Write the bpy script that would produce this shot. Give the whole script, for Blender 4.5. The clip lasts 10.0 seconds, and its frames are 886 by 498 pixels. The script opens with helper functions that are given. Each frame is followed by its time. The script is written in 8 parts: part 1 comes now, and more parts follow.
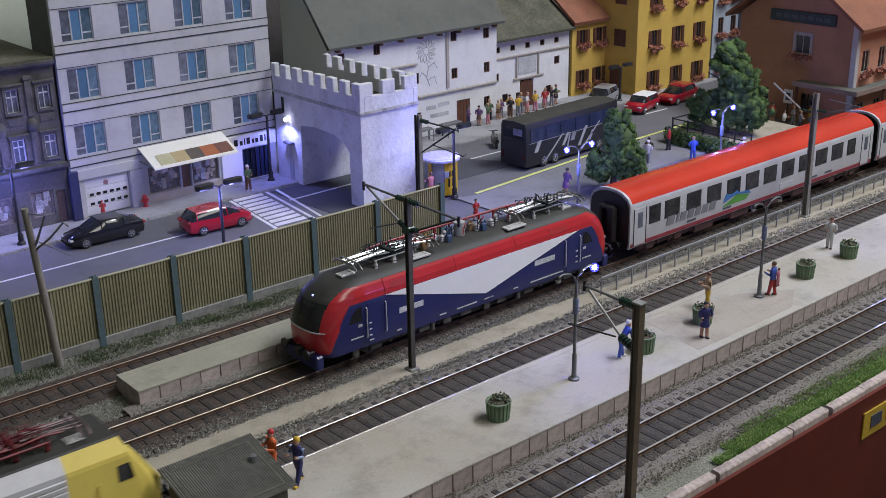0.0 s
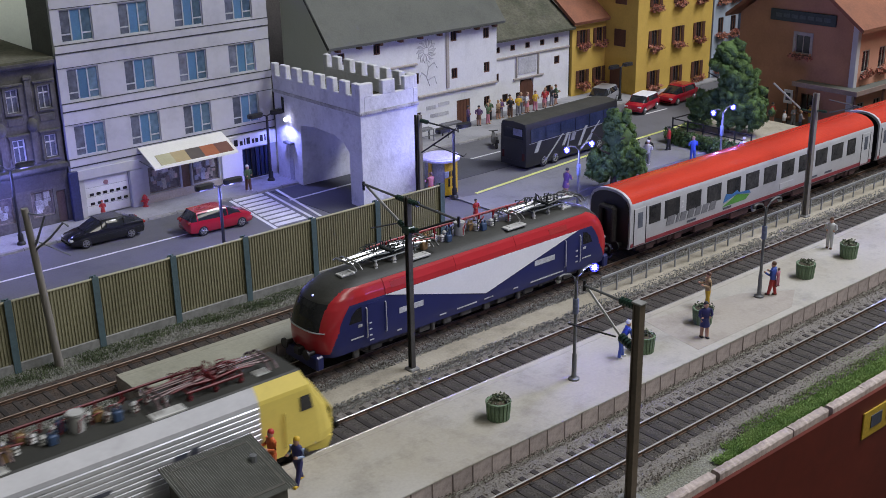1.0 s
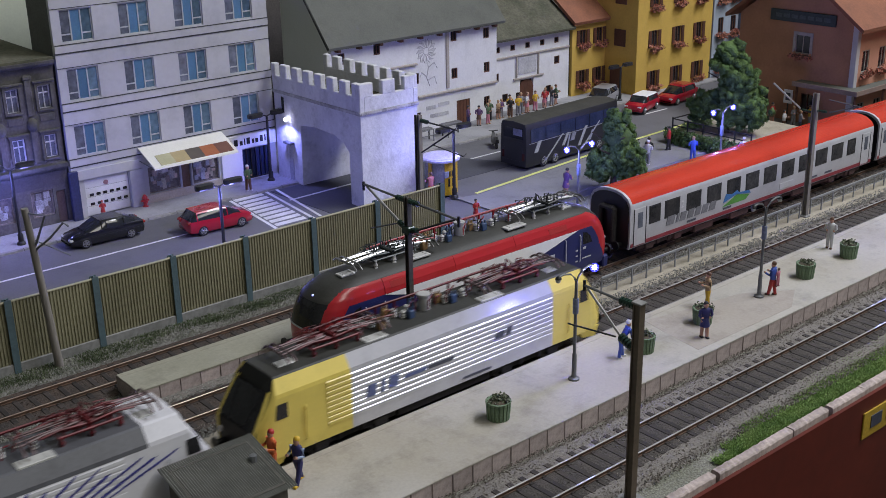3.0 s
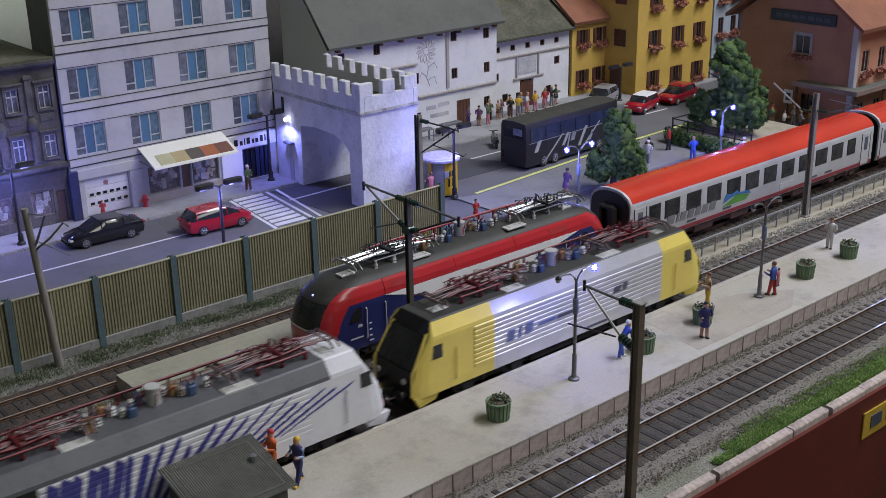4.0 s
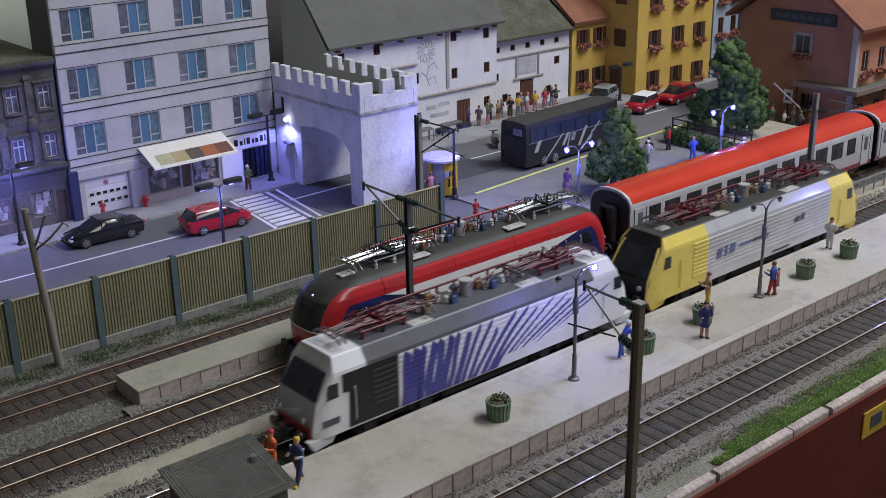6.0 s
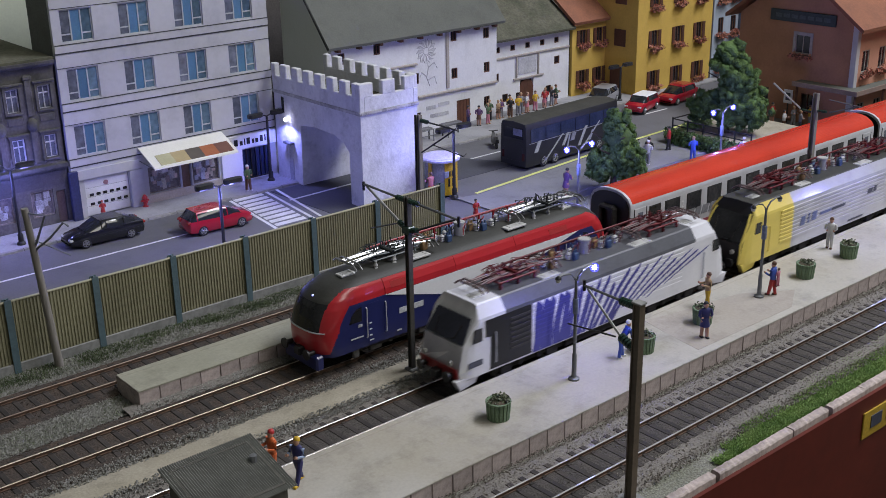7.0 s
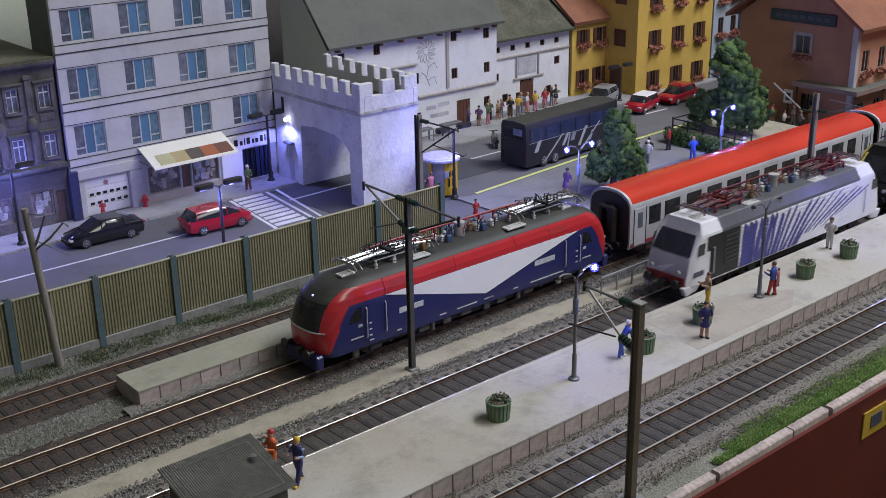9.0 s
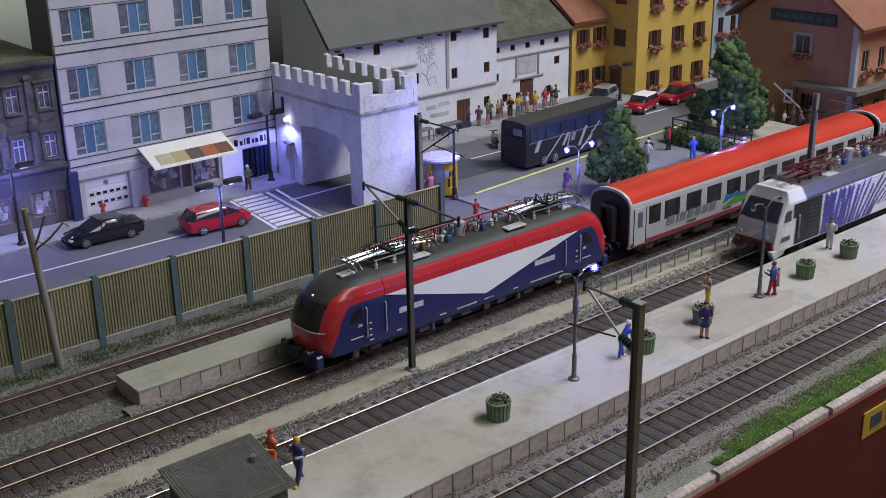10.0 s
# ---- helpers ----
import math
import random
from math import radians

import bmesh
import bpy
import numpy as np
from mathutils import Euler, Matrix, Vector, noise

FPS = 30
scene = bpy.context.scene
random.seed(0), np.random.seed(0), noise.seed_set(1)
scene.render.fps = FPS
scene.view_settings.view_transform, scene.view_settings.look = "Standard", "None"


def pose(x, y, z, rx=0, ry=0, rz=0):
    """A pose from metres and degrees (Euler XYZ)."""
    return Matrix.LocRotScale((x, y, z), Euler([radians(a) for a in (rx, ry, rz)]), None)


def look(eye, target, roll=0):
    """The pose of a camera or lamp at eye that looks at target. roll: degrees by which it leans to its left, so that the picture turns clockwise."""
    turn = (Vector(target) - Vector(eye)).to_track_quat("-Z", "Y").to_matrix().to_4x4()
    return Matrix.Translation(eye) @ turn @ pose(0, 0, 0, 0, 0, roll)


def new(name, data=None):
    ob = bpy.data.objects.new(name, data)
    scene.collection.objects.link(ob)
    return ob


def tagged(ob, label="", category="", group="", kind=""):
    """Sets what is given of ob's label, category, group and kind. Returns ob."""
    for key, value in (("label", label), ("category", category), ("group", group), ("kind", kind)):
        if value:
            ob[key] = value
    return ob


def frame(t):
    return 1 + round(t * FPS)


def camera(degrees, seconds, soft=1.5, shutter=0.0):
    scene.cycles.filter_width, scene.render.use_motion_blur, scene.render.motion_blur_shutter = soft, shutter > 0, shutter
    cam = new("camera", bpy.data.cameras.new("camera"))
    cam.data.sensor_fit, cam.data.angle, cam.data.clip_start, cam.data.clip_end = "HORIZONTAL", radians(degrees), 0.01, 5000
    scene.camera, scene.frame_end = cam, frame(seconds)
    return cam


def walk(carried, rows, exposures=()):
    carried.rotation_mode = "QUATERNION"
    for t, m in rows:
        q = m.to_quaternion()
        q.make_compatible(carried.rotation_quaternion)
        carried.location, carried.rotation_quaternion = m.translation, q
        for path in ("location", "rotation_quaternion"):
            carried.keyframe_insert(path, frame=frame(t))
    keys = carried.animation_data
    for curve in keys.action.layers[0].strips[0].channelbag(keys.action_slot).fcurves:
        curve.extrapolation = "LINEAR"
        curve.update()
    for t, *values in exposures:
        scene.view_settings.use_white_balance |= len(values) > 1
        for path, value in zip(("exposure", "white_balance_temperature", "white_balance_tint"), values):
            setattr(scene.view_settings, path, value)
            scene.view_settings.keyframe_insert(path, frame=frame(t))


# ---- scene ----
# A model railway in H0: lengths below are prototype metres, U brings them to the true size of the model.
U = 1 / 87.0
EYE = (0.0, 0.0, 23.2076)


def at(x, y, z, rx=0, ry=0, rz=0):
    return pose(x * U, y * U, z * U, rx, ry, rz)


# ---- camera ----
cam = camera(42.322, 10.0, soft=0.7, shutter=0.7)
AIM = (math.cos(radians(49.782)) * math.cos(radians(20.438)), math.sin(radians(49.782)) * math.cos(radians(20.438)), -math.sin(radians(20.438)))
VIEW = look([c * U for c in EYE], [(c + 40 * d) * U for c, d in zip(EYE, AIM)], -1.009)
walk(cam, [(0.0, VIEW), (10.0, VIEW)], exposures=[(0.0, 0.06), (2.0, -0.01), (4.0, -0.07), (5.5, -0.07), (7.5, 0.01), (10.0, 0.02)])

# ---- light: the room's ceiling lamp, an added front fill and the small lamps of the layout ----
world = bpy.data.worlds.new("room_air")
scene.world = world
world.use_nodes = True
world.node_tree.nodes["Background"].inputs[0].default_value = (0.75, 0.85, 1.0, 1)
world.node_tree.nodes["Background"].inputs[1].default_value = 0.025


def lamp_area(name, place, target, sx, sy, watts, color):
    li = bpy.data.lights.new(name, "AREA")
    li.shape, li.size, li.size_y, li.energy, li.color = "RECTANGLE", sx, sy, watts, color
    ob = new(name, li)
    ob.matrix_world = look(place, target)
    return ob


def lamp_point(name, x, y, z, watts, color=(0.22, 0.24, 1.0), r=0.10):
    li = bpy.data.lights.new(name, "POINT")
    li.energy, li.color, li.shadow_soft_size = watts, color, r * U
    ob = new(name, li)
    ob.location = (x * U, y * U, z * U)
    return ob


def lamp_down(name, x, y, z, watts, degrees, color=(0.22, 0.24, 1.0)):
    """A hooded wall lamp's light, shining straight down."""
    li = bpy.data.lights.new(name, "SPOT")
    li.energy, li.color, li.shadow_soft_size = watts, color, 0.1 * U
    li.spot_size, li.spot_blend = math.radians(degrees), 0.5
    ob = new(name, li)
    ob.location = (x * U, y * U, z * U)
    return ob


lamp_area("overhead_light", (1.15, 0.03, 1.30), (0.58, 0.45, 0), 0.75, 0.28, 20.4, (0.87, 0.895, 1.0))
# Unseen second lamp, added to fill the faces turned to the viewer.
lamp_area("overhead_light", (0.75, -0.55, 1.30), (0.5, 0.5, 0), 1.1, 0.35, 8.4, (1.0, 0.97, 0.90))

# ---- materials ----


def M(name, col, col2=None, rough=0.5, metal=0.0, scale=0.8, fine=9.0, vary=0.25, bump=0.15, depth=0.03, rnd=0.0, coat=0.0, stretch=(1, 1, 1), stain=0.0, spot=1.3):
    """Paint, stone or plastic: two scales of variation and a fine relief; scales in prototype metres."""
    m = bpy.data.materials.new(name)
    m.use_nodes = True
    nt = m.node_tree
    n, l = nt.nodes, nt.links
    b = n["Principled BSDF"]
    tc = n.new("ShaderNodeTexCoord")
    mp = n.new("ShaderNodeMapping")
    mp.inputs["Scale"].default_value = [87 * s for s in stretch]
    l.new(tc.outputs["Object"], mp.inputs["Vector"])
    big, small = n.new("ShaderNodeTexNoise"), n.new("ShaderNodeTexNoise")
    for t, s, d in ((big, scale, 4), (small, fine, 3)):
        t.inputs["Scale"].default_value, t.inputs["Detail"].default_value = s, d
        l.new(mp.outputs["Vector"], t.inputs["Vector"])
    ramp = n.new("ShaderNodeMapRange")
    ramp.inputs["From Min"].default_value, ramp.inputs["From Max"].default_value = 0.32, 0.68
    l.new(big.outputs["Fac"], ramp.inputs["Value"])
    mix = n.new("ShaderNodeMix")
    mix.data_type = "RGBA"
    col2 = col2 or [c * 0.8 for c in col]
    mix.inputs["A"].default_value, mix.inputs["B"].default_value = (*col, 1), (*col2, 1)
    l.new(ramp.outputs["Result"], mix.inputs["Factor"])
    val = n.new("ShaderNodeMapRange")
    val.inputs["From Min"].default_value, val.inputs["From Max"].default_value = 0.25, 0.75
    val.inputs["To Min"].default_value, val.inputs["To Max"].default_value = 1 - vary, 1 + vary
    l.new(small.outputs["Fac"], val.inputs["Value"])
    last = val.outputs["Result"]
    if rnd:
        oi = n.new("ShaderNodeObjectInfo")
        r = n.new("ShaderNodeMapRange")
        r.inputs["To Min"].default_value, r.inputs["To Max"].default_value = 1 - rnd, 1 + rnd
        l.new(oi.outputs["Random"], r.inputs["Value"])
        mu = n.new("ShaderNodeMath")
        mu.operation = "MULTIPLY"
        l.new(last, mu.inputs[0]), l.new(r.outputs["Result"], mu.inputs[1])
        last = mu.outputs[0]
    if stain:
        grime = n.new("ShaderNodeTexNoise")
        grime.inputs["Scale"].default_value, grime.inputs["Detail"].default_value, grime.inputs["Roughness"].default_value = spot, 9, 0.72
        l.new(mp.outputs["Vector"], grime.inputs["Vector"])
        r = n.new("ShaderNodeMapRange")
        r.inputs["From Min"].default_value, r.inputs["From Max"].default_value = 0.50, 0.72
        r.inputs["To Min"].default_value, r.inputs["To Max"].default_value = 1.0, 1 - stain
        l.new(grime.outputs["Fac"], r.inputs["Value"])
        mu = n.new("ShaderNodeMath")
        mu.operation = "MULTIPLY"
        l.new(last, mu.inputs[0]), l.new(r.outputs["Result"], mu.inputs[1])
        last = mu.outputs[0]
    sc = n.new("ShaderNodeVectorMath")
    sc.operation = "SCALE"
    l.new(mix.outputs["Result"], sc.inputs[0]), l.new(last, sc.inputs["Scale"])
    l.new(sc.outputs["Vector"], b.inputs["Base Color"])
    b.inputs["Roughness"].default_value, b.inputs["Metallic"].default_value = rough, metal
    b.inputs["Coat Weight"].default_value = coat
    if bump:
        bu = n.new("ShaderNodeBump")
        bu.inputs["Strength"].default_value, bu.inputs["Distance"].default_value = bump, depth * U
        l.new(small.outputs["Fac"], bu.inputs["Height"])
        l.new(bu.outputs["Normal"], b.inputs["Normal"])
    return m


def glow(name, col, power):
    m = bpy.data.materials.new(name)
    m.use_nodes = True
    b = m.node_tree.nodes["Principled BSDF"]
    b.inputs["Base Color"].default_value = (*col, 1)
    b.inputs["Emission Color"].default_value, b.inputs["Emission Strength"].default_value = (*col, 1), power
    return m


def halo(name, col, power, alpha):
    m = glow(name, col, power)
    m.node_tree.nodes["Principled BSDF"].inputs["Alpha"].default_value = alpha
    return m


def leafy(name, dark, light, rough=0.85):
    m = M(name, dark, light, rough, scale=1.6, fine=12, vary=0.4, bump=0.4, depth=0.05)
    nt = m.node_tree
    g = nt.nodes.new("ShaderNodeNewGeometry")
    mr = nt.nodes.new("ShaderNodeMapRange")
    mr.inputs["To Min"].default_value, mr.inputs["To Max"].default_value = 0.7, 1.3
    nt.links.new(g.outputs["Random Per Island"], mr.inputs["Value"])
    b = nt.nodes["Principled BSDF"]
    src = b.inputs["Base Color"].links[0].from_socket
    sc = nt.nodes.new("ShaderNodeVectorMath")
    sc.operation = "SCALE"
    nt.links.new(src, sc.inputs[0]), nt.links.new(mr.outputs["Result"], sc.inputs["Scale"])
    nt.links.new(sc.outputs["Vector"], b.inputs["Base Color"])
    return m


ASPHALT = M("asphalt", (0.15, 0.15, 0.16), (0.11, 0.11, 0.12), 0.72, scale=0.12, fine=9, vary=0.12, stain=0.25, spot=0.4)
PARK = M("dark_asphalt", (0.07, 0.072, 0.085), (0.05, 0.05, 0.06), 0.8, scale=0.3, fine=8, vary=0.15)
PAVING = M("paving", (0.33, 0.33, 0.34), (0.26, 0.26, 0.27), 0.8, scale=0.3, fine=8, vary=0.1, stain=0.3, spot=0.6)
KERB = M("kerb_stone", (0.28, 0.27, 0.26), (0.2, 0.2, 0.2), 0.8, fine=6, rnd=0.12)
WHITELINE = M("road_marking", (0.78, 0.78, 0.76), (0.6, 0.6, 0.6), 0.6, fine=10, vary=0.12, bump=0.05)
YELLOWLINE = M("yellow_marking", (0.72, 0.75, 0.22), (0.6, 0.62, 0.2), 0.6, fine=10, vary=0.12, bump=0.05)
DIRT = M("dry_ground", (0.24, 0.235, 0.20), (0.17, 0.175, 0.13), 0.95, scale=0.35, fine=11, vary=0.45, bump=0.8, depth=0.1)
SANDY = M("trodden_sand", (0.39, 0.355, 0.28), (0.31, 0.28, 0.21), 0.95, scale=0.35, fine=10, vary=0.12, bump=0.35, depth=0.04, stain=0.35, spot=0.9)
BALLAST = M("ballast", (0.215, 0.198, 0.175), (0.16, 0.146, 0.128), 0.9, scale=0.6, fine=13, vary=0.3, bump=0.6, depth=0.06)
RUSTBALLAST = M("rusty_ballast", (0.085, 0.062, 0.048), (0.05, 0.042, 0.038), 0.95, scale=0.8, fine=13, vary=0.5, bump=0.9, depth=0.08)
DARKFILL = M("dark_brown_ballast", (0.085, 0.075, 0.066), (0.06, 0.054, 0.048), 0.95, scale=0.8, fine=13, vary=0.4, bump=0.8, depth=0.08)
DARKSTONE = M("dark_brown_stone", (0.11, 0.097, 0.086), (0.07, 0.063, 0.056), 0.9, scale=3, fine=12, vary=0.25)
STONE = M("ballast_stone", (0.245, 0.22, 0.19), (0.185, 0.165, 0.142), 0.9, scale=3, fine=12, vary=0.2)
RUSTSTONE = M("rusty_stone", (0.12, 0.085, 0.065), (0.065, 0.055, 0.05), 0.9, scale=3, fine=12, vary=0.3)
SLEEPER = M("dark_wood_sleeper", (0.055, 0.045, 0.04), (0.035, 0.03, 0.028), 0.8, fine=14, vary=0.35, rnd=0.3, stretch=(4, 1, 1))
RUST = M("rusty_rail_side", (0.13, 0.075, 0.05), (0.08, 0.05, 0.035), 0.7, fine=12, vary=0.3)
# Near-white base carries the ceiling lamp's glint along the polished rail.
RAILTOP = M("polished_rail_painted_glint", (0.92, 0.91, 0.90), (0.76, 0.73, 0.70), 0.27, 0.65, scale=0.6, fine=4, vary=0.1, bump=0.03, stretch=(0.2, 1, 1))
RAILDULL = M("dull_rail_head", (0.30, 0.24, 0.2), (0.2, 0.15, 0.12), 0.45, 0.8, scale=0.6, fine=4, vary=0.2, bump=0.03, stretch=(0.2, 1, 1))
RAILMID = M("worn_rail_head", (0.62, 0.55, 0.48), (0.32, 0.25, 0.2), 0.34, 0.85, scale=0.25, fine=4, vary=0.2, bump=0.03, stretch=(0.3, 1, 1))
PLATFORM = M("platform_concrete", (0.46, 0.445, 0.41), (0.37, 0.34, 0.275), 0.7, scale=0.14, fine=7, vary=0.06, bump=0.15, stain=0.32, spot=0.55)
BLOCK = M("edge_stone", (0.47, 0.395, 0.37), (0.36, 0.305, 0.285), 0.85, scale=1.2, fine=8, vary=0.15, rnd=0.13, stain=0.4, spot=1.5)
JOINT = M("joint_shadow_mortar", (0.10, 0.09, 0.085), None, 0.95)
SLAT = M("barrier_olive_slats", (0.275, 0.26, 0.165), (0.225, 0.214, 0.135), 0.6, scale=0.5, fine=5, vary=0.12, bump=0.05, rnd=0.08, stain=0.15, spot=0.7)
SLATTOP = M("barrier_cap", (0.42, 0.40, 0.26), (0.33, 0.31, 0.21), 0.6, vary=0.1)
POSTBLUE = M("blue_grey_post", (0.095, 0.145, 0.165), (0.075, 0.115, 0.13), 0.5, vary=0.15)
PLINTH = M("plinth_concrete", (0.28, 0.28, 0.27), (0.2, 0.2, 0.19), 0.9, scale=0.6, fine=5, vary=0.2)
MAST = M("mast_grey", (0.10, 0.095, 0.085), (0.07, 0.066, 0.06), 0.6, 0.2, vary=0.2)
MASTLIGHT = M("weathered_pole", (0.26, 0.24, 0.21), (0.18, 0.165, 0.15), 0.8, vary=0.2, stretch=(1, 1, 0.15))
MASTBROWN = M("brown_mast", (0.13, 0.10, 0.07), (0.09, 0.07, 0.05), 0.55, vary=0.15)
GREEN_INS = M("green_insulator", (0.02, 0.05, 0.035), None, 0.3)
IRON = M("black_iron", (0.02, 0.02, 0.022), (0.03, 0.03, 0.032), 0.45, 0.3, vary=0.2)
STRUT = M("bright_strut", (0.50, 0.50, 0.48), (0.36, 0.36, 0.35), 0.4, 0.6, vary=0.1, bump=0.02)
STEEL = M("bare_steel", (0.50, 0.50, 0.49), (0.25, 0.25, 0.25), 0.36, 1.0, scale=4, vary=0.2, bump=0.02)
GREYPOLE = M("grey_pole", (0.16, 0.165, 0.17), (0.12, 0.125, 0.13), 0.5, 0.3, vary=0.1)
FENCEGREY = M("galvanised_rail", (0.34, 0.35, 0.36), (0.27, 0.28, 0.29), 0.45, 0.3, vary=0.1)
BLUEBAND = M("pale_blue_band", (0.17, 0.20, 0.30), None, 0.6)
LED = glow("cold_led", (0.75, 0.75, 1.0), 12.0)
# Blue bloom round lit bulbs, built as a see-through glowing shell.
BLOOM = halo("blue_bloom_shell", (0.03, 0.03, 1.0), 2.4, 0.42)
LED_GLINT = glow("painted_led_glint", (0.35, 0.35, 1.0), 2.5)
WHITEWALL = M("white_plaster", (0.70, 0.70, 0.715), (0.63, 0.63, 0.65), 0.85, scale=0.35, fine=6, vary=0.05, bump=0.3, stain=0.18, spot=0.5)
GATEWALL = M("rough_gate_plaster", (0.70, 0.70, 0.715), (0.58, 0.58, 0.60), 0.9, scale=0.5, fine=4, vary=0.08, bump=0.7, depth=0.06, stain=0.35, spot=0.9)
TRIMGREY = M("sandstone_trim", (0.40, 0.36, 0.32), (0.33, 0.30, 0.27), 0.85, vary=0.12)
BANKWALL = M("white_panels", (0.50, 0.50, 0.51), (0.43, 0.43, 0.445), 0.6, scale=0.25, fine=3, vary=0.04, bump=0.05, stain=0.18, spot=0.5)
# Joint colour, also painted on the sheets that stand for unlit rooms.
GROOVE_AND_UNLIT = M("dark_joint", (0.05, 0.05, 0.055), None, 0.7)
BLUEPANEL = M("blue_window_panel", (0.085, 0.19, 0.30), (0.07, 0.15, 0.25), 0.35, vary=0.1, bump=0.02, rnd=0.15)
PANE = M("window_glass", (0.10, 0.11, 0.14), (0.16, 0.175, 0.22), 0.15, scale=0.7, fine=3, vary=0.3, bump=0.02, rnd=0.4)
DARKPANE = M("dark_glass", (0.012, 0.012, 0.014), (0.03, 0.03, 0.033), 0.12, vary=0.3, bump=0.0)
BANKFRAME = M("pale_grey_frame", (0.46, 0.48, 0.50), None, 0.5, vary=0.06)
TEALPANE = M("teal_window_glass", (0.075, 0.13, 0.18), (0.11, 0.17, 0.22), 0.15, scale=0.7, fine=3, vary=0.3, bump=0.02, rnd=0.4)
FRAMEW = M("white_frame", (0.66, 0.66, 0.68), None, 0.5, vary=0.06)
OLDWALL = M("old_grey_plaster", (0.12, 0.113, 0.107), (0.072, 0.069, 0.067), 0.9, scale=0.9, fine=6, vary=0.2, bump=0.4, stain=0.4, spot=1.2)
ROOFGREY = M("grey_green_roof", (0.115, 0.12, 0.10), (0.095, 0.10, 0.084), 0.75, scale=0.3, fine=8, vary=0.1, bump=0.2, stain=0.25, spot=0.4)
ROOFMOSS = M("mossy_slate_roof", (0.12, 0.115, 0.083), (0.07, 0.075, 0.048), 0.9, scale=0.6, fine=5, vary=0.3, bump=0.4, stain=0.3)
ROOFRED = M("terracotta_roof", (0.27, 0.105, 0.055), (0.20, 0.08, 0.045), 0.75, scale=0.6, fine=6, vary=0.15, bump=0.3)
YELLOWWALL = M("ochre_plaster", (0.60, 0.40, 0.085), (0.51, 0.335, 0.07), 0.85, scale=0.3, fine=6, vary=0.05, bump=0.15, stain=0.15, spot=0.5)
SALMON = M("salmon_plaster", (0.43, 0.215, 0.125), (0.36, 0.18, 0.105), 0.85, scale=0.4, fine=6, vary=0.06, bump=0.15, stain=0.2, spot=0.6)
# Front wall's salmon, paler than the gable's.
SALMONL = M("paler_salmon_front", (0.55, 0.28, 0.19), (0.48, 0.24, 0.16), 0.85, scale=0.4, fine=6, vary=0.06, bump=0.15)
BLUEGREY = M("blue_grey_plaster", (0.36, 0.41, 0.48), (0.31, 0.36, 0.43), 0.85, vary=0.06)
BROWNWOOD = M("dark_brown_wood", (0.115, 0.046, 0.027), (0.08, 0.034, 0.02), 0.6, fine=14, vary=0.25, stretch=(1, 1, 0.3))
FLOWER = leafy("red_geraniums", (0.36, 0.11, 0.075), (0.46, 0.22, 0.15))
MURAL = M("grey_wall_painting", (0.32, 0.32, 0.34), (0.48, 0.48, 0.50), 0.85, vary=0.2)
LEAF = leafy("foliage_foam", (0.038, 0.082, 0.020), (0.10, 0.165, 0.042))
GRASS = leafy("static_grass", (0.14, 0.25, 0.06), (0.28, 0.40, 0.13))
DULLGRASS = leafy("dull_grass", (0.10, 0.13, 0.065), (0.23, 0.235, 0.18))
MOSS = leafy("dull_moss", (0.045, 0.07, 0.028), (0.10, 0.125, 0.06))
BARK = M("bark", (0.06, 0.045, 0.03), None, 0.9, fine=8, bump=0.5)
PLANTER = M("mossy_green_tub", (0.17, 0.24, 0.15), (0.11, 0.17, 0.10), 0.8, fine=6, vary=0.25, rnd=0.15)
SOIL = M("soil_and_dead_plants", (0.10, 0.075, 0.055), (0.06, 0.06, 0.035), 0.95, fine=8, vary=0.4, bump=0.8, depth=0.08)
CORRUGATED = M("corrugated_sheet", (0.23, 0.235, 0.215), (0.18, 0.185, 0.17), 0.6, 0.0, scale=0.8, fine=5, vary=0.15)
SHEDWALL = M("shed_boards", (0.09, 0.085, 0.07), None, 0.8)
FASCIA = M("dark_red_fascia", (0.13, 0.024, 0.016), (0.10, 0.02, 0.014), 0.35, scale=0.2, fine=2, vary=0.12, bump=0.02)
EDGESTONE = M("pinkish_edge_stone", (0.50, 0.42, 0.38), (0.36, 0.30, 0.28), 0.85, fine=5, vary=0.18, rnd=0.1, stain=0.4, spot=1.0)
SIGNYELLOW = M("brass_yellow_plate", (0.5, 0.33, 0.04), None, 0.4)
RED = M("traffic_red", (0.46, 0.022, 0.03), (0.41, 0.02, 0.027), 0.3, vary=0.04, bump=0.0, coat=0.3)
COACHRED = M("coach_roof_red", (0.62, 0.055, 0.028), (0.56, 0.045, 0.025), 0.22, scale=0.3, vary=0.05, bump=0.02, coat=0.5)
COACHGREY = M("coach_grey", (0.50, 0.50, 0.53), (0.45, 0.45, 0.475), 0.4, vary=0.04, bump=0.02, stain=0.12)
WINE = M("wine_red_band", (0.26, 0.035, 0.05), None, 0.45, vary=0.05)
NAVY = M("deep_blue_paint", (0.02, 0.026, 0.125), (0.018, 0.022, 0.105), 0.35, vary=0.05, bump=0.0, coat=0.2)
LIVERYWHITE = M("white_paint", (0.84, 0.84, 0.87), (0.81, 0.81, 0.84), 0.32, vary=0.03, bump=0.0)
SILVERWHITE = M("livery_silver", (0.62, 0.62, 0.655), (0.55, 0.55, 0.585), 0.26, 0.3, vary=0.04, bump=0.0, stain=0.12)
LOCOYELLOW = M("loco_yellow", (0.74, 0.59, 0.13), (0.69, 0.55, 0.12), 0.38, vary=0.03, bump=0.0, stain=0.1)
DARKROOF = M("dark_olive_roof", (0.045, 0.045, 0.038), (0.032, 0.032, 0.028), 0.6, vary=0.15)
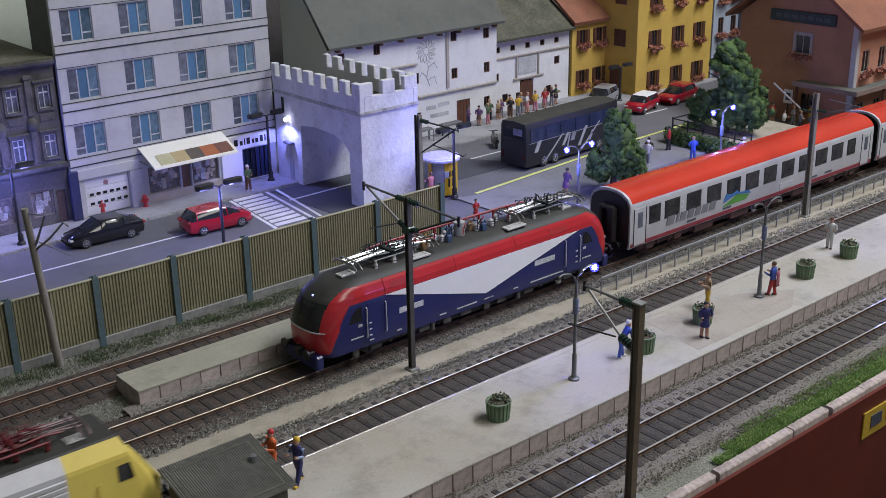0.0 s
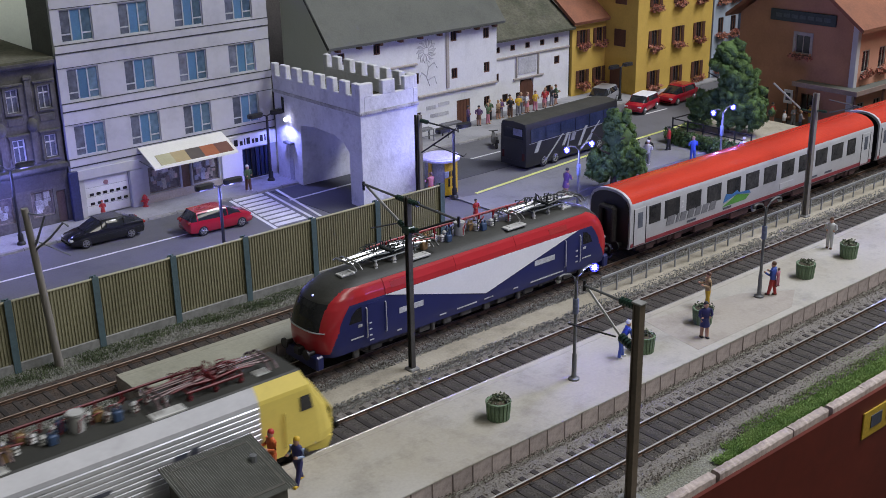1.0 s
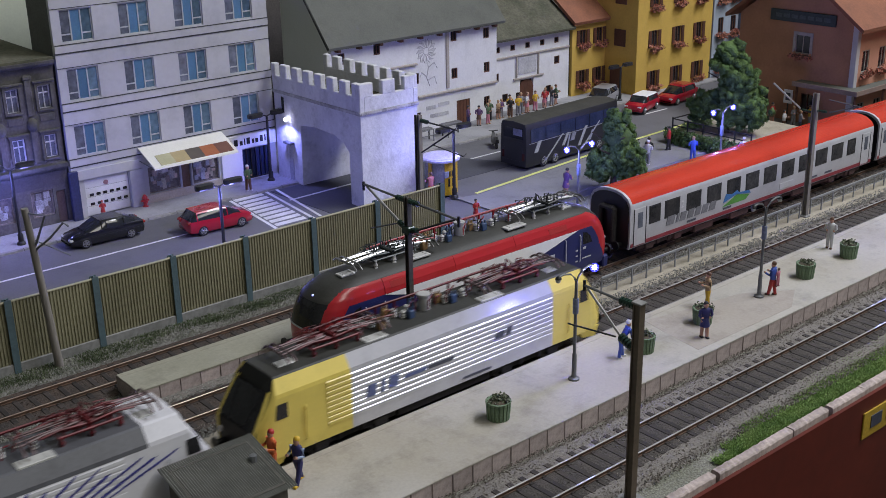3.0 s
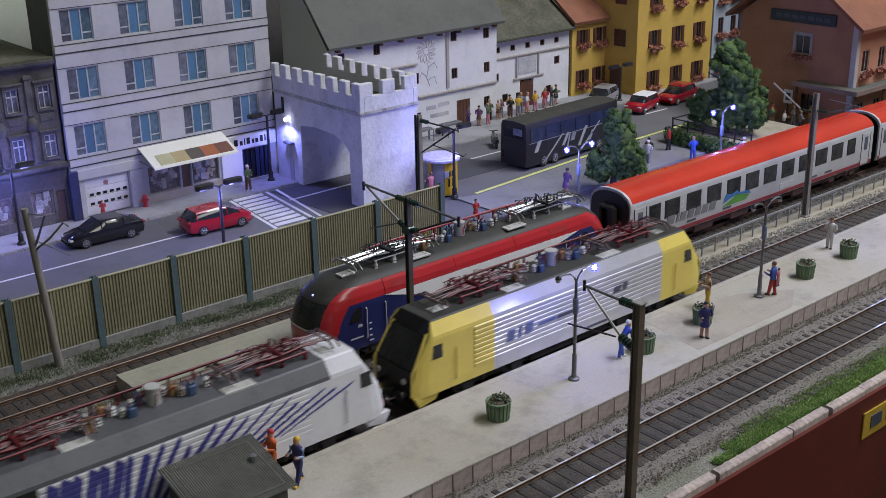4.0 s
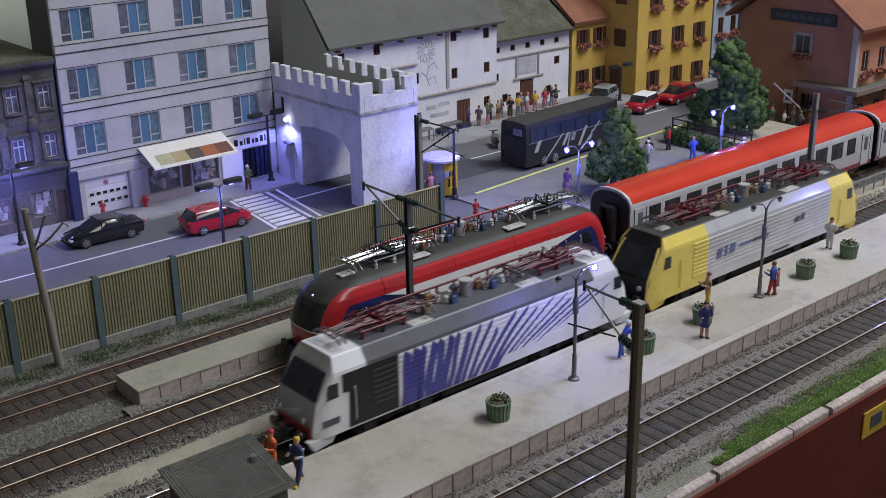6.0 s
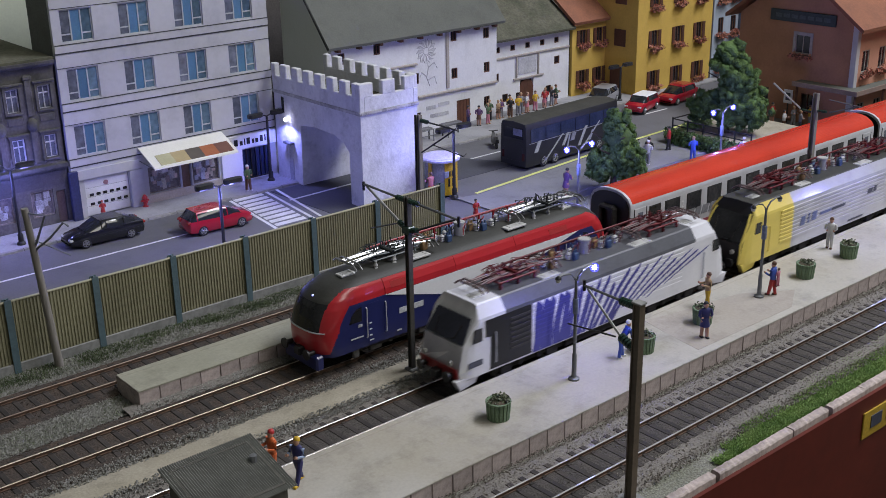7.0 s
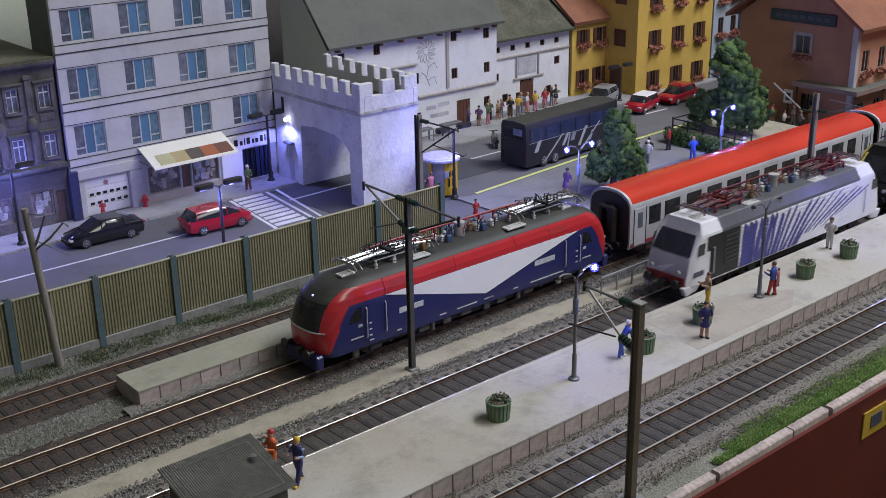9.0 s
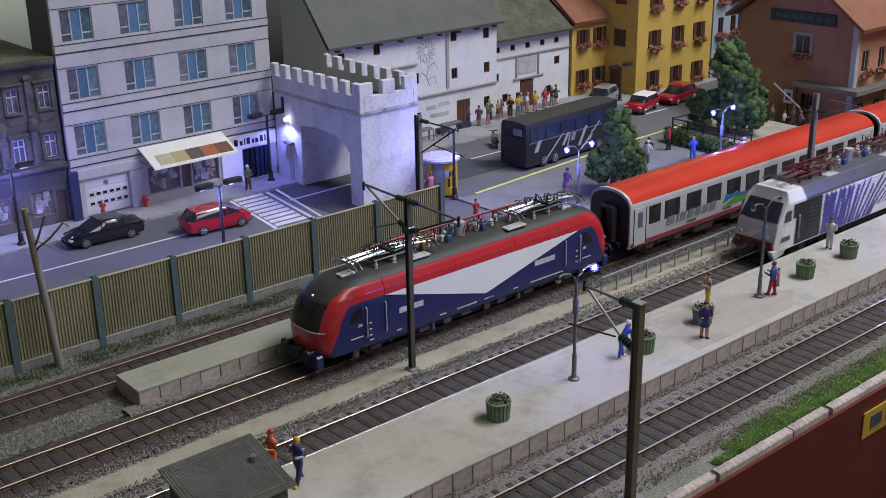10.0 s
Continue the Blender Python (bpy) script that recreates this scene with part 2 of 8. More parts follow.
GREYROOF = M("mid_grey_roof", (0.105, 0.108, 0.12), (0.09, 0.092, 0.10), 0.42, vary=0.1, stain=0.3, spot=1.0)
BLACK = M("black_paint", (0.012, 0.012, 0.013), None, 0.45, vary=0.15)
UNDER = M("bogie_grey", (0.045, 0.042, 0.04), (0.03, 0.028, 0.027), 0.7, vary=0.3)
BOGIEGREY = M("dusty_bogie_grey", (0.11, 0.105, 0.10), (0.06, 0.056, 0.052), 0.7, fine=6, vary=0.4)
UNDERWINE = M("dusty_wine_underframe", (0.13, 0.06, 0.06), (0.07, 0.045, 0.045), 0.7, vary=0.3)
FRONTGREY = M("pale_lilac_grey_front", (0.52, 0.52, 0.57), (0.44, 0.44, 0.49), 0.4, vary=0.08, bump=0.0, stain=0.3)
ZEBRAWHITE = M("cool_white_paint", (0.69, 0.69, 0.72), (0.64, 0.64, 0.67), 0.38, vary=0.04, bump=0.0, stain=0.12)
STRIPE = M("stripe_blue", (0.055, 0.055, 0.26), None, 0.4, vary=0.04, bump=0.0)
PANTORED = M("pantograph_red", (0.17, 0.012, 0.017), (0.08, 0.009, 0.012), 0.5, scale=3, vary=0.2)
PANTODARK = M("pantograph_dark", (0.06, 0.07, 0.07), (0.04, 0.045, 0.045), 0.45, 0.3, vary=0.15)
INSUL = M("pale_insulator", (0.5, 0.5, 0.48), None, 0.35, vary=0.05)
INSULB = M("brown_device", (0.28, 0.17, 0.07), None, 0.5, vary=0.1)
DEVBLUE = M("blue_device", (0.05, 0.09, 0.18), None, 0.5)
HATCH = M("light_hatch", (0.55, 0.55, 0.52), None, 0.4, vary=0.05)
MARK = M("pale_lettering_bar", (0.55, 0.56, 0.60), None, 0.5, vary=0.25)
DARKMARK = M("dark_lettering_bar", (0.075, 0.08, 0.11), None, 0.5, vary=0.2)

# ---- building helpers ----


def bmnew():
    return bmesh.new()


def quad(bm, pts, mi=0, smooth=False):
    f = bm.faces.new([bm.verts.new(p) for p in pts])
    f.material_index, f.smooth = mi, smooth
    return f


def box(bm, x0, x1, y0, y1, z0, z1, mi=0, bev=0.0):
    v = [bm.verts.new((x, y, z)) for z in (z0, z1) for x, y in ((x0, y0), (x1, y0), (x1, y1), (x0, y1))]
    fs = []
    for q in ((3, 2, 1, 0), (4, 5, 6, 7), (0, 1, 5, 4), (1, 2, 6, 5), (2, 3, 7, 6), (3, 0, 4, 7)):
        f = bm.faces.new([v[i] for i in q])
        f.material_index = mi
        fs.append(f)
    if bev:
        bmesh.ops.bevel(bm, geom=list({e for f in fs for e in f.edges}), offset=bev, segments=1, affect="EDGES", material=-1)


def tube(bm, pts, r, n=8, r1=None, mi=0, caps=True):
    """A round bar along points; r to r1."""
    pts = [Vector(p) for p in pts]
    rings = []
    for i, p in enumerate(pts):
        d = (pts[min(i + 1, len(pts) - 1)] - pts[max(i - 1, 0)]).normalized()
        a = d.orthogonal().normalized() if abs(d.z) < 0.99 else Vector((1, 0, 0))
        b = d.cross(a)
        rr = r if r1 is None else r + (r1 - r) * i / (len(pts) - 1)
        rings.append([bm.verts.new(p + (a * math.cos(2 * math.pi * k / n) + b * math.sin(2 * math.pi * k / n)) * rr) for k in range(n)])
    for a, b in zip(rings, rings[1:]):
        for k in range(n):
            f = bm.faces.new((a[k], a[(k + 1) % n], b[(k + 1) % n], b[k]))
            f.smooth, f.material_index = n > 5, mi
    if caps:
        bm.faces.new(rings[0][::-1]).material_index = mi
        bm.faces.new(rings[-1]).material_index = mi


def loft(bm, rings, mi=None, smooth=True, closed=True, caps=True):
    """Skin over rings of points; mi(i, k): the material of the face after ring i at side k."""
    vs = [[bm.verts.new(p) for p in r] for r in rings]
    n = len(vs[0])
    for i, (a, b) in enumerate(zip(vs, vs[1:])):
        for k in range(n if closed else n - 1):
            f = bm.faces.new((a[k], a[(k + 1) % n], b[(k + 1) % n], b[k]))
            f.smooth = smooth
            f.material_index = mi(i, k) if mi else 0
    if caps and closed:
        for r, i in ((vs[0][::-1], -1), (vs[-1], len(vs))):
            f = bm.faces.new(r)
            f.material_index = mi(i, 0) if mi else 0


def lathe(bm, prof, n=16, x=0, y=0, mi=0):
    loft(bm, [[(x + r * math.cos(2 * math.pi * k / n), y + r * math.sin(2 * math.pi * k / n), z) for k in range(n)] for r, z in prof], lambda i, k: mi)


def prism(bm, poly, lo, hi, axis="y", mi=0):
    """A flat polygon given in the two other axes, made thick along axis."""
    put = {"y": lambda a, b, c: (a, c, b), "x": lambda a, b, c: (c, a, b), "z": lambda a, b, c: (a, b, c)}[axis]
    loft(bm, [[put(a, b, lo) for a, b in poly], [put(a, b, hi) for a, b in poly]], lambda i, k: mi, smooth=False)


def mesh_of(name, bm, mats):
    bmesh.ops.recalc_face_normals(bm, faces=bm.faces[:])
    for v in bm.verts:
        v.co *= U
    me = bpy.data.meshes.new(name)
    bm.to_mesh(me)
    bm.free()
    for m in mats if isinstance(mats, (list, tuple)) else [mats]:
        me.materials.append(m)
    if any(p.use_smooth for p in me.polygons):
        me.set_sharp_from_angle(angle=radians(38))
    return me


def part(name, bm, mats, parent, label="", m=None):
    ob = new(name, bm if isinstance(bm, bpy.types.Mesh) else mesh_of(name, bm, mats))
    ob.parent = parent
    if m is not None:
        ob.matrix_basis = m
    return tagged(ob, label)


def thing(name, m, label, category, group="", kind=""):
    ob = new(name)
    ob.empty_display_size = 0.01
    ob.matrix_basis = m
    return tagged(ob, label, category, group, kind)


def solo(name, bm, mats, m, label, category, group="", kind=""):
    ob = new(name, bm if isinstance(bm, bpy.types.Mesh) else mesh_of(name, bm, mats))
    ob.matrix_basis = m
    return tagged(ob, label, category, group, kind)


def structure(name, bm, mats, label, category="structure"):
    return solo(name, bm, mats, Matrix.Identity(4), label, category, kind="structure")


def holed_wall(bm, x0, x1, z0, z1, thick, holes, mi=0):
    """A wall along x, front at y = 0, with rectangular openings (x0, x1, z0, z1) that go through it."""
    xs = sorted({x0, x1, *[h[0] for h in holes], *[h[1] for h in holes]})
    zs = sorted({z0, z1, *[h[2] for h in holes], *[h[3] for h in holes]})
    xs, zs = [x for x in xs if x0 <= x <= x1], [z for z in zs if z0 <= z <= z1]

    def solid(i, j):
        if not (0 <= i < len(xs) - 1 and 0 <= j < len(zs) - 1):
            return False
        cx, cz = (xs[i] + xs[i + 1]) / 2, (zs[j] + zs[j + 1]) / 2
        return not any(h[0] < cx < h[1] and h[2] < cz < h[3] for h in holes)

    for i in range(len(xs) - 1):
        for j in range(len(zs) - 1):
            if not solid(i, j):
                continue
            a, b, c, d = xs[i], xs[i + 1], zs[j], zs[j + 1]
            quad(bm, [(a, 0, c), (b, 0, c), (b, 0, d), (a, 0, d)], mi)
            quad(bm, [(b, thick, c), (a, thick, c), (a, thick, d), (b, thick, d)], mi)
            for di, dj, p, q in ((-1, 0, (a, c), (a, d)), (1, 0, (b, d), (b, c)), (0, -1, (b, c), (a, c)), (0, 1, (a, d), (b, d))):
                if not solid(i + di, j + dj):
                    quad(bm, [(p[0], 0, p[1]), (q[0], 0, q[1]), (q[0], thick, q[1]), (p[0], thick, p[1])], mi)


# ---- the room ----
bm = bmnew()
box(bm, -1.0 / U, 2.0 / U, -0.9 / U, 1.4 / U, -1.02 / U, -1.0 / U)
structure("room_floor", bm, M("brown_carpet", (0.10, 0.07, 0.05), None, 0.95), "brown carpet of the layout room", "floor")
# Unseen walls and ceiling; their grey is kept dark to weaken bounced light.
ROOMWALL = M("room_wall", (0.30, 0.31, 0.28), (0.26, 0.27, 0.245), 0.9, scale=0.02, fine=0.3, vary=0.03)
for nm, b in (("wall_north", (-1.0, 2.0, 1.4, 1.45)), ("wall_south", (-1.0, 2.0, -0.95, -0.9)), ("wall_west", (-1.05, -1.0, -0.9, 1.4)), ("wall_east", (2.0, 2.05, -0.9, 1.4))):
    bm = bmnew()
    box(bm, *[c / U for c in b], -1.0 / U, 1.4 / U)
    structure(nm, bm, ROOMWALL, "unseen room wall, grey darkened to weaken bounced light", "wall")
bm = bmnew()
box(bm, -1.0 / U, 2.0 / U, -0.9 / U, 1.4 / U, 1.4 / U, 1.42 / U)
structure("ceiling", bm, ROOMWALL, "unseen ceiling over the layout in the same darkened grey", "ceiling")

# ---- ground ----
T = (45.51, 40.15, 34.31, 25.77)  # track axes
bm = bmnew()
nx, ny = 150, 70
X0, X1, Y0, Y1 = -30.0, 150.0, 22.3, 49.6
vs = [[bm.verts.new((X0 + (X1 - X0) * i / nx, Y0 + (Y1 - Y0) * j / ny, -0.36 + 0.10 * noise.noise((i * 0.45, j * 0.35, 0)))) for j in range(ny + 1)] for i in range(nx + 1)]
for i in range(nx):
    for j in range(ny):
        bm.faces.new((vs[i][j], vs[i + 1][j], vs[i + 1][j + 1], vs[i][j + 1])).smooth = True
structure("ground", bm, DIRT, "dry earth with dull scatter between the tracks", "ground")
bm = bmnew()
box(bm, -30, 150, 49.5, 64.1, -0.6, 0.0)
road = structure("road", bm, ASPHALT, "grey asphalt street through the town", "road")
bm = bmnew()
box(bm, -30, 150, 64.36, 100, -0.6, 0.14)
structure("pavement_north", bm, PAVING, "grey paved sidewalk before the houses", "pavement")
bm = bmnew()
prism(bm, [(46.9, 49.6), (150, 49.6), (150, 57.5), (77.5, 55.8), (66.3, 55.3), (48.6, 53.6), (47.4, 53.9), (46.9, 55)], -0.5, 0.10, "z")
structure("pavement_south", bm, M("worn_square_asphalt", (0.235, 0.235, 0.235), (0.175, 0.175, 0.178), 0.75, scale=0.2, fine=9, vary=0.1, stain=0.35, spot=0.5), "pale paved square beside the bus street", "pavement")
bm = bmnew()
prism(bm, [(39.2, 57.2), (56, 57.2), (52, 63.9), (38.9, 63.9)], 0.0, 0.03, "z")
structure("parking_bay", bm, PARK, "dark asphalt patch below the town gate", "road")

# road markings, worn white paint
bm = bmnew()
for a, b, c, d in (((-10, 60.2), (34.2, 60.1), 0.16, 0.012),):
    box(bm, a[0], b[0], a[1] - c / 2, a[1] + c / 2, 0.0, d)
for x in (54.0, 60.5, 67, 73.5, 80):
    box(bm, x, x + 3, 60.47, 60.63, 0.0, 0.012)
structure("centre_line", bm, WHITELINE, "white painted centre line of the street", "road marking")
cross = thing("crosswalk", at(0, 0, 0), "worn white zebra crossing painted on the street", "road marking", kind="structure")
for k in range(9):
    bm = bmnew()
    y = 57.6 + 0.75 * k
    s = (y - 57.3) * 0.11
    prism(bm, [(35.3 + s, y), (37.5 + s, y), (37.56 + s, y + 0.5), (35.36 + s, y + 0.5)], 0.0, 0.016, "z")
    part("stripe", bm, WHITELINE, cross)
for x in (34.95, 37.75):
    bm = bmnew()
    prism(bm, [(x, 57.2), (x + 0.22, 57.2), (x + 1.0, 64.05), (x + 0.78, 64.05)], 0.0, 0.017, "z")
    part("border_line", bm, WHITELINE, cross)
bm = bmnew()
prism(bm, [(38.3, 57.3), (38.5, 57.3), (39.5, 64.0), (39.28, 64.0)], 0.03, 0.045, "z")
prism(bm, [(38.75, 61.3), (46.0, 61.5), (46.0, 61.68), (38.75, 61.48)], 0.03, 0.046, "z")
structure("bay_lines", bm, WHITELINE, "white painted bay lines on dark asphalt", "road marking")
bm = bmnew()
for (xa, ya), (xb, yb) in (((48.7, 53.62), (66.3, 55.3)), ((66.3, 55.3), (77.5, 55.85)), ((77.5, 55.85), (95, 56.3))):
    prism(bm, [(xa, ya + 0.35), (xb, yb + 0.35), (xb, yb + 0.62), (xa, ya + 0.62)], 0.0, 0.014, "z")
structure("yellow_line", bm, YELLOWLINE, "pale yellow no-parking line along the square", "road marking")
kerb = thing("kerb", at(0, 0, 0), "grey kerb stones along the northern sidewalk", "kerb", kind="structure")
bm = bmnew()
box(bm, 0, 1.96, 64.1, 64.36, -0.3, 0.15, bev=0.03)
me = mesh_of("kerb_stone", bm, KERB)
for k in range(44):
    part("kerb_stone", me, None, kerb, m=at(6 + 2 * k, 0, 0))

# ---- tracks ----
random.seed(4)


def track(y, x0, x1, head, dark):
    th = thing("railway_track", at(0, y, 0), "railway track with steel rails on dark wooden sleepers", "track", "parallel tracks", "structure")
    bm = bmnew()
    hw = 1.5 if dark else 1.8
    loft(bm, [[(x, -hw - 0.5, -0.42), (x, -hw, -0.20), (x, hw, -0.20), (x, hw + 0.5, -0.42)] for x in (x0, x1)], closed=False, smooth=False)
    part("ballast_bed", bm, RUSTBALLAST if dark else BALLAST, th, "dark rust-stained ballast" if dark else "grey gravel ballast")
    if not dark:
        bm = bmnew()
        box(bm, x0 + 0.02, x1 - 0.02, -1.25, 1.0, -0.3, -0.192)
        part("track_fill", bm, DARKFILL, th, "dark brown oily ballast between the rails")
    for s in (-1, 1):
        bm = bmnew()
        c = s * 0.7525
        box(bm, x0, x1, c - 0.07, c + 0.07, -0.17, -0.14, 1)
        box(bm, x0, x1, c - 0.02, c + 0.02, -0.14, -0.045, 1)
        box(bm, x0, x1, c - 0.045, c + 0.045, -0.05, -0.012, 1)
        loft(bm, [[(x, c - 0.04, -0.012), (x, c - 0.03, -0.002), (x, c, 0.0), (x, c + 0.03, -0.002), (x, c + 0.04, -0.012)] for x in (x0, x1)], lambda i, k: 0)
        part("rail", bm, [head, RUST], th)
    bm = bmnew()
    box(bm, -0.13, 0.13, -1.3, 1.3, -0.34, -0.165, bev=0.025)
    for s in (-1, 1):
        box(bm, -0.09, 0.09, s * 0.7525 - 0.16, s * 0.7525 + 0.16, -0.165, -0.14)
    me = mesh_of("sleeper", bm, SLEEPER)
    n = int((x1 - x0) / 0.68)
    for k in range(n):
        part("sleeper", me, None, th, m=at(x0 + 0.3 + 0.68 * k, random.uniform(-0.05, 0.05), 0, 0, 0, random.uniform(-1, 1)))
    return th


track(T[0], 8, 40, RAILDULL, True)
track(T[1], 6, 82, RAILMID, True)
track(T[2], 6, 82, RAILTOP, False)
track(T[3], 16, 66, RAILTOP, False)


def stones(name, mat, n, area, label, size=(0.03, 0.075), zz=-0.232, seed=1):
    """Loose stones on strips (x0, x1, y0, y1), as one mesh."""
    rng = np.random.default_rng(seed)
    oct_v = np.array([(1, 0, 0), (-1, 0, 0), (0, 1, 0), (0, -1, 0), (0, 0, 1), (0, 0, -1)], float)
    oct_f = np.array([(0, 2, 4), (2, 1, 4), (1, 3, 4), (3, 0, 4), (2, 0, 5), (1, 2, 5), (3, 1, 5), (0, 3, 5)])
    w = np.array([(a[1] - a[0]) * (a[3] - a[2]) for a in area])
    pick = rng.choice(len(area), n, p=w / w.sum())
    A = np.array(area)[pick]
    c = np.stack([A[:, 0] + (A[:, 1] - A[:, 0]) * rng.random(n), A[:, 2] + (A[:, 3] - A[:, 2]) * rng.random(n), np.full(n, zz) + rng.uniform(-0.03, 0.05, n)], 1)
    s = rng.uniform(*size, (n, 1)) * rng.uniform(0.6, 1.3, (n, 3))
    V = oct_v[None] * s[:, None] + rng.normal(0, 0.015, (n, 6, 3))
    a = rng.uniform(0, 6.28, n)
    ca, sa = np.cos(a)[:, None], np.sin(a)[:, None]
    V = np.stack([V[:, :, 0] * ca - V[:, :, 1] * sa, V[:, :, 0] * sa + V[:, :, 1] * ca, V[:, :, 2]], 2) + c[:, None]
    F = (oct_f[None] + (np.arange(n) * 6)[:, None, None]).reshape(-1, 3)
    me = bpy.data.meshes.new(name)
    me.from_pydata((V.reshape(-1, 3) * U).tolist(), [], F.tolist())
    me.materials.append(mat)
    return tagged(new(name, me), label, "gravel", kind="stuff")


stones("gravel", DARKSTONE, 26000, [(8, 80, T[2] - 1.3, T[2] + 0.68), (18, 66, T[3] - 1.2, T[3] + 0.95)], "dark brown gravel between the rails", size=(0.015, 0.042), seed=6)
stones("gravel", STONE, 60000, [(8, 80, T[2] + 0.95, T[2] + 2.3), (20, 80, T[3] - 2.4, T[3] - 1.0), (20, 80, T[3] + 0.95, T[3] + 2.3), (8, 80, T[1] - 2.2, T[1] - 1.2)], "grey loose gravel between and beside the rails", size=(0.015, 0.045))
PALESTONE = M("pale_stone", (0.29, 0.285, 0.262), (0.22, 0.216, 0.195), 0.9, scale=3, fine=12, vary=0.2)
stones("bank_gravel", PALESTONE, 26000, [(17.8, 46, 41.35, 42.05), (8, 80, T[2] + 1.4, T[2] + 2.2), (8, 80, T[1] - 2.5, T[1] - 1.7)], "pale loose stones beside the older track", size=(0.015, 0.045), zz=-0.13, seed=6)
stones("verge_gravel", PALESTONE, 95000, [(5, 40, 46.75, 49.0), (5, 18.3, 41.9, 43.95)], "pale grey grit between the tracks and the barrier", size=(0.015, 0.05), zz=-0.325, seed=12)
stones("rust_gravel", RUSTSTONE, 22000, [(8, 80, T[1] - 1.9, T[1] + 1.7), (8, 40, T[0] - 1.6, T[0] + 1.6)], "rust-brown gravel of the older tracks", size=(0.015, 0.042), seed=2)


def tufts(name, mat, n, area, label, h=(0.12, 0.35), zz=-0.33, seed=3, clump=0.35):
    """Grass as many small blades in patches, as one mesh."""
    rng = np.random.default_rng(seed)
    w = np.array([(a[1] - a[0]) * (a[3] - a[2]) for a in area])
    A = np.array(area)[rng.choice(len(area), n, p=w / w.sum())]
    c = np.stack([A[:, 0] + (A[:, 1] - A[:, 0]) * rng.random(n), A[:, 2] + (A[:, 3] - A[:, 2]) * rng.random(n)], 1)
    keep = np.array([noise.noise((p[0] * 0.7, p[1] * 0.7, seed)) + 0.45 * q > -clump for p, q in zip(c, rng.uniform(-1, 1, n))])
    c = c[keep]
    n = len(c)
    a = rng.uniform(0, 6.28, n)
    hh = rng.uniform(*h, n)
    d = np.stack([np.cos(a), np.sin(a)], 1) * rng.uniform(0.012, 0.032, (n, 1))
    lean = rng.normal(0, 0.1, (n, 2))
    V = np.zeros((n, 3, 3))
    V[:, 0, :2], V[:, 1, :2], V[:, 2, :2] = c - d, c + d, c + lean
    V[:, :2, 2] = zz
    V[:, 2, 2] = zz + hh
    me = bpy.data.meshes.new(name)
    me.from_pydata((V.reshape(-1, 3) * U).tolist(), [], np.arange(n * 3).reshape(-1, 3).tolist())
    me.materials.append(mat)
    return tagged(new(name, me), label, "grass", kind="stuff")


tufts("verge_grass", GRASS, 260000, [(33.0, 70, 22.6, 23.0), (34.2, 70, 23.0, 23.5), (35.8, 38.6, 23.5, 23.9), (39.6, 70, 23.5, 24.1), (41.0, 70, 24.1, 24.5)], "bright green static grass along the layout's edge", h=(0.04, 0.17), clump=0.22)
tufts("weeds", DULLGRASS, 70000, [(6, 38, 47.3, 49.0), (6, 19, 42.0, 44.0)], "dull green weeds and scatter below the barrier", h=(0.03, 0.12), clump=0.1)
tufts("moss", MOSS, 52000, [(6, 40, 48.1, 49.05), (14, 22, 47.6, 48.4), (24, 40, 47.8, 48.6)], "dark green moss patches along the barrier", h=(0.05, 0.2), clump=0.05, seed=9)

# sandy strips
bm = bmnew()
for x0, x1, y0, y1 in ((4, 39.4, 36.35, 37.95), (39.4, 90, 36.0, 37.75)):
    loft(bm, [[(x0 + (x1 - x0) * i / 40, y0 + 0.18 * noise.noise((i * 0.7 + x0, 1, 0)), -0.20), (x0 + (x1 - x0) * i / 40, y0 + 0.25, -0.12), (x0 + (x1 - x0) * i / 40, y1 - 0.25, -0.12), (x0 + (x1 - x0) * i / 40, y1 + 0.18 * noise.noise((i * 0.7, 9 + x0, 0)), -0.20)] for i in range(41)], closed=False)
structure("path", bm, SANDY, "trodden sandy strip between two tracks", "path")


# ---- platforms ----
def platform(x0, x1, y0, y1, z, label, top=PLATFORM, left=True):
    th = thing("platform", at(0, 0, 0), label, "platform", kind="structure")
    bm = bmnew()
    box(bm, x0 + 0.14, x1, y0 + 0.14, y1 - 0.1, -0.5, z - 0.02)
    part("core", bm, JOINT, th)
    bm = bmnew()
    n = 60
    loft(bm, [[(x0 + (x1 - x0) * i / n, y0 - 0.02, z - 0.05), (x0 + (x1 - x0) * i / n, y0 - 0.02, z), (x0 + (x1 - x0) * i / n, (y0 + y1) / 2, z + 0.012), (x0 + (x1 - x0) * i / n, y1, z), (x0 + (x1 - x0) * i / n, y1, z - 0.4)] for i in range(n + 1)], closed=False)
    part("paving", bm, top, th, "worn concrete surface")
    for ya, yb in ((y0 + 0.0, y0 + 0.32), (y1 - 0.34, y1 - 0.02)):
        bm = bmnew()
        box(bm, x0 + 0.02, x1, ya, yb, z + 0.002, z + 0.012)
        part("edge_strip", bm, top, th)
    bm = bmnew()
    box(bm, 0.015, 0.985, 0, 0.14, -0.42, z - 0.055, bev=0.02)
    me = mesh_of("edge_block", bm, BLOCK)
    for k in range(int(x1 - x0)):
        part("edge_block", me, None, th, m=at(x0 + k, y0 + random.uniform(-0.012, 0.012), 0))
    if left:
        bm = bmnew()
        box(bm, x0, x0 + 0.14, y0 + 0.02, y1, -0.42, z - 0.055, bev=0.02)
        part("end_wall", bm, BLOCK, th)
    return th


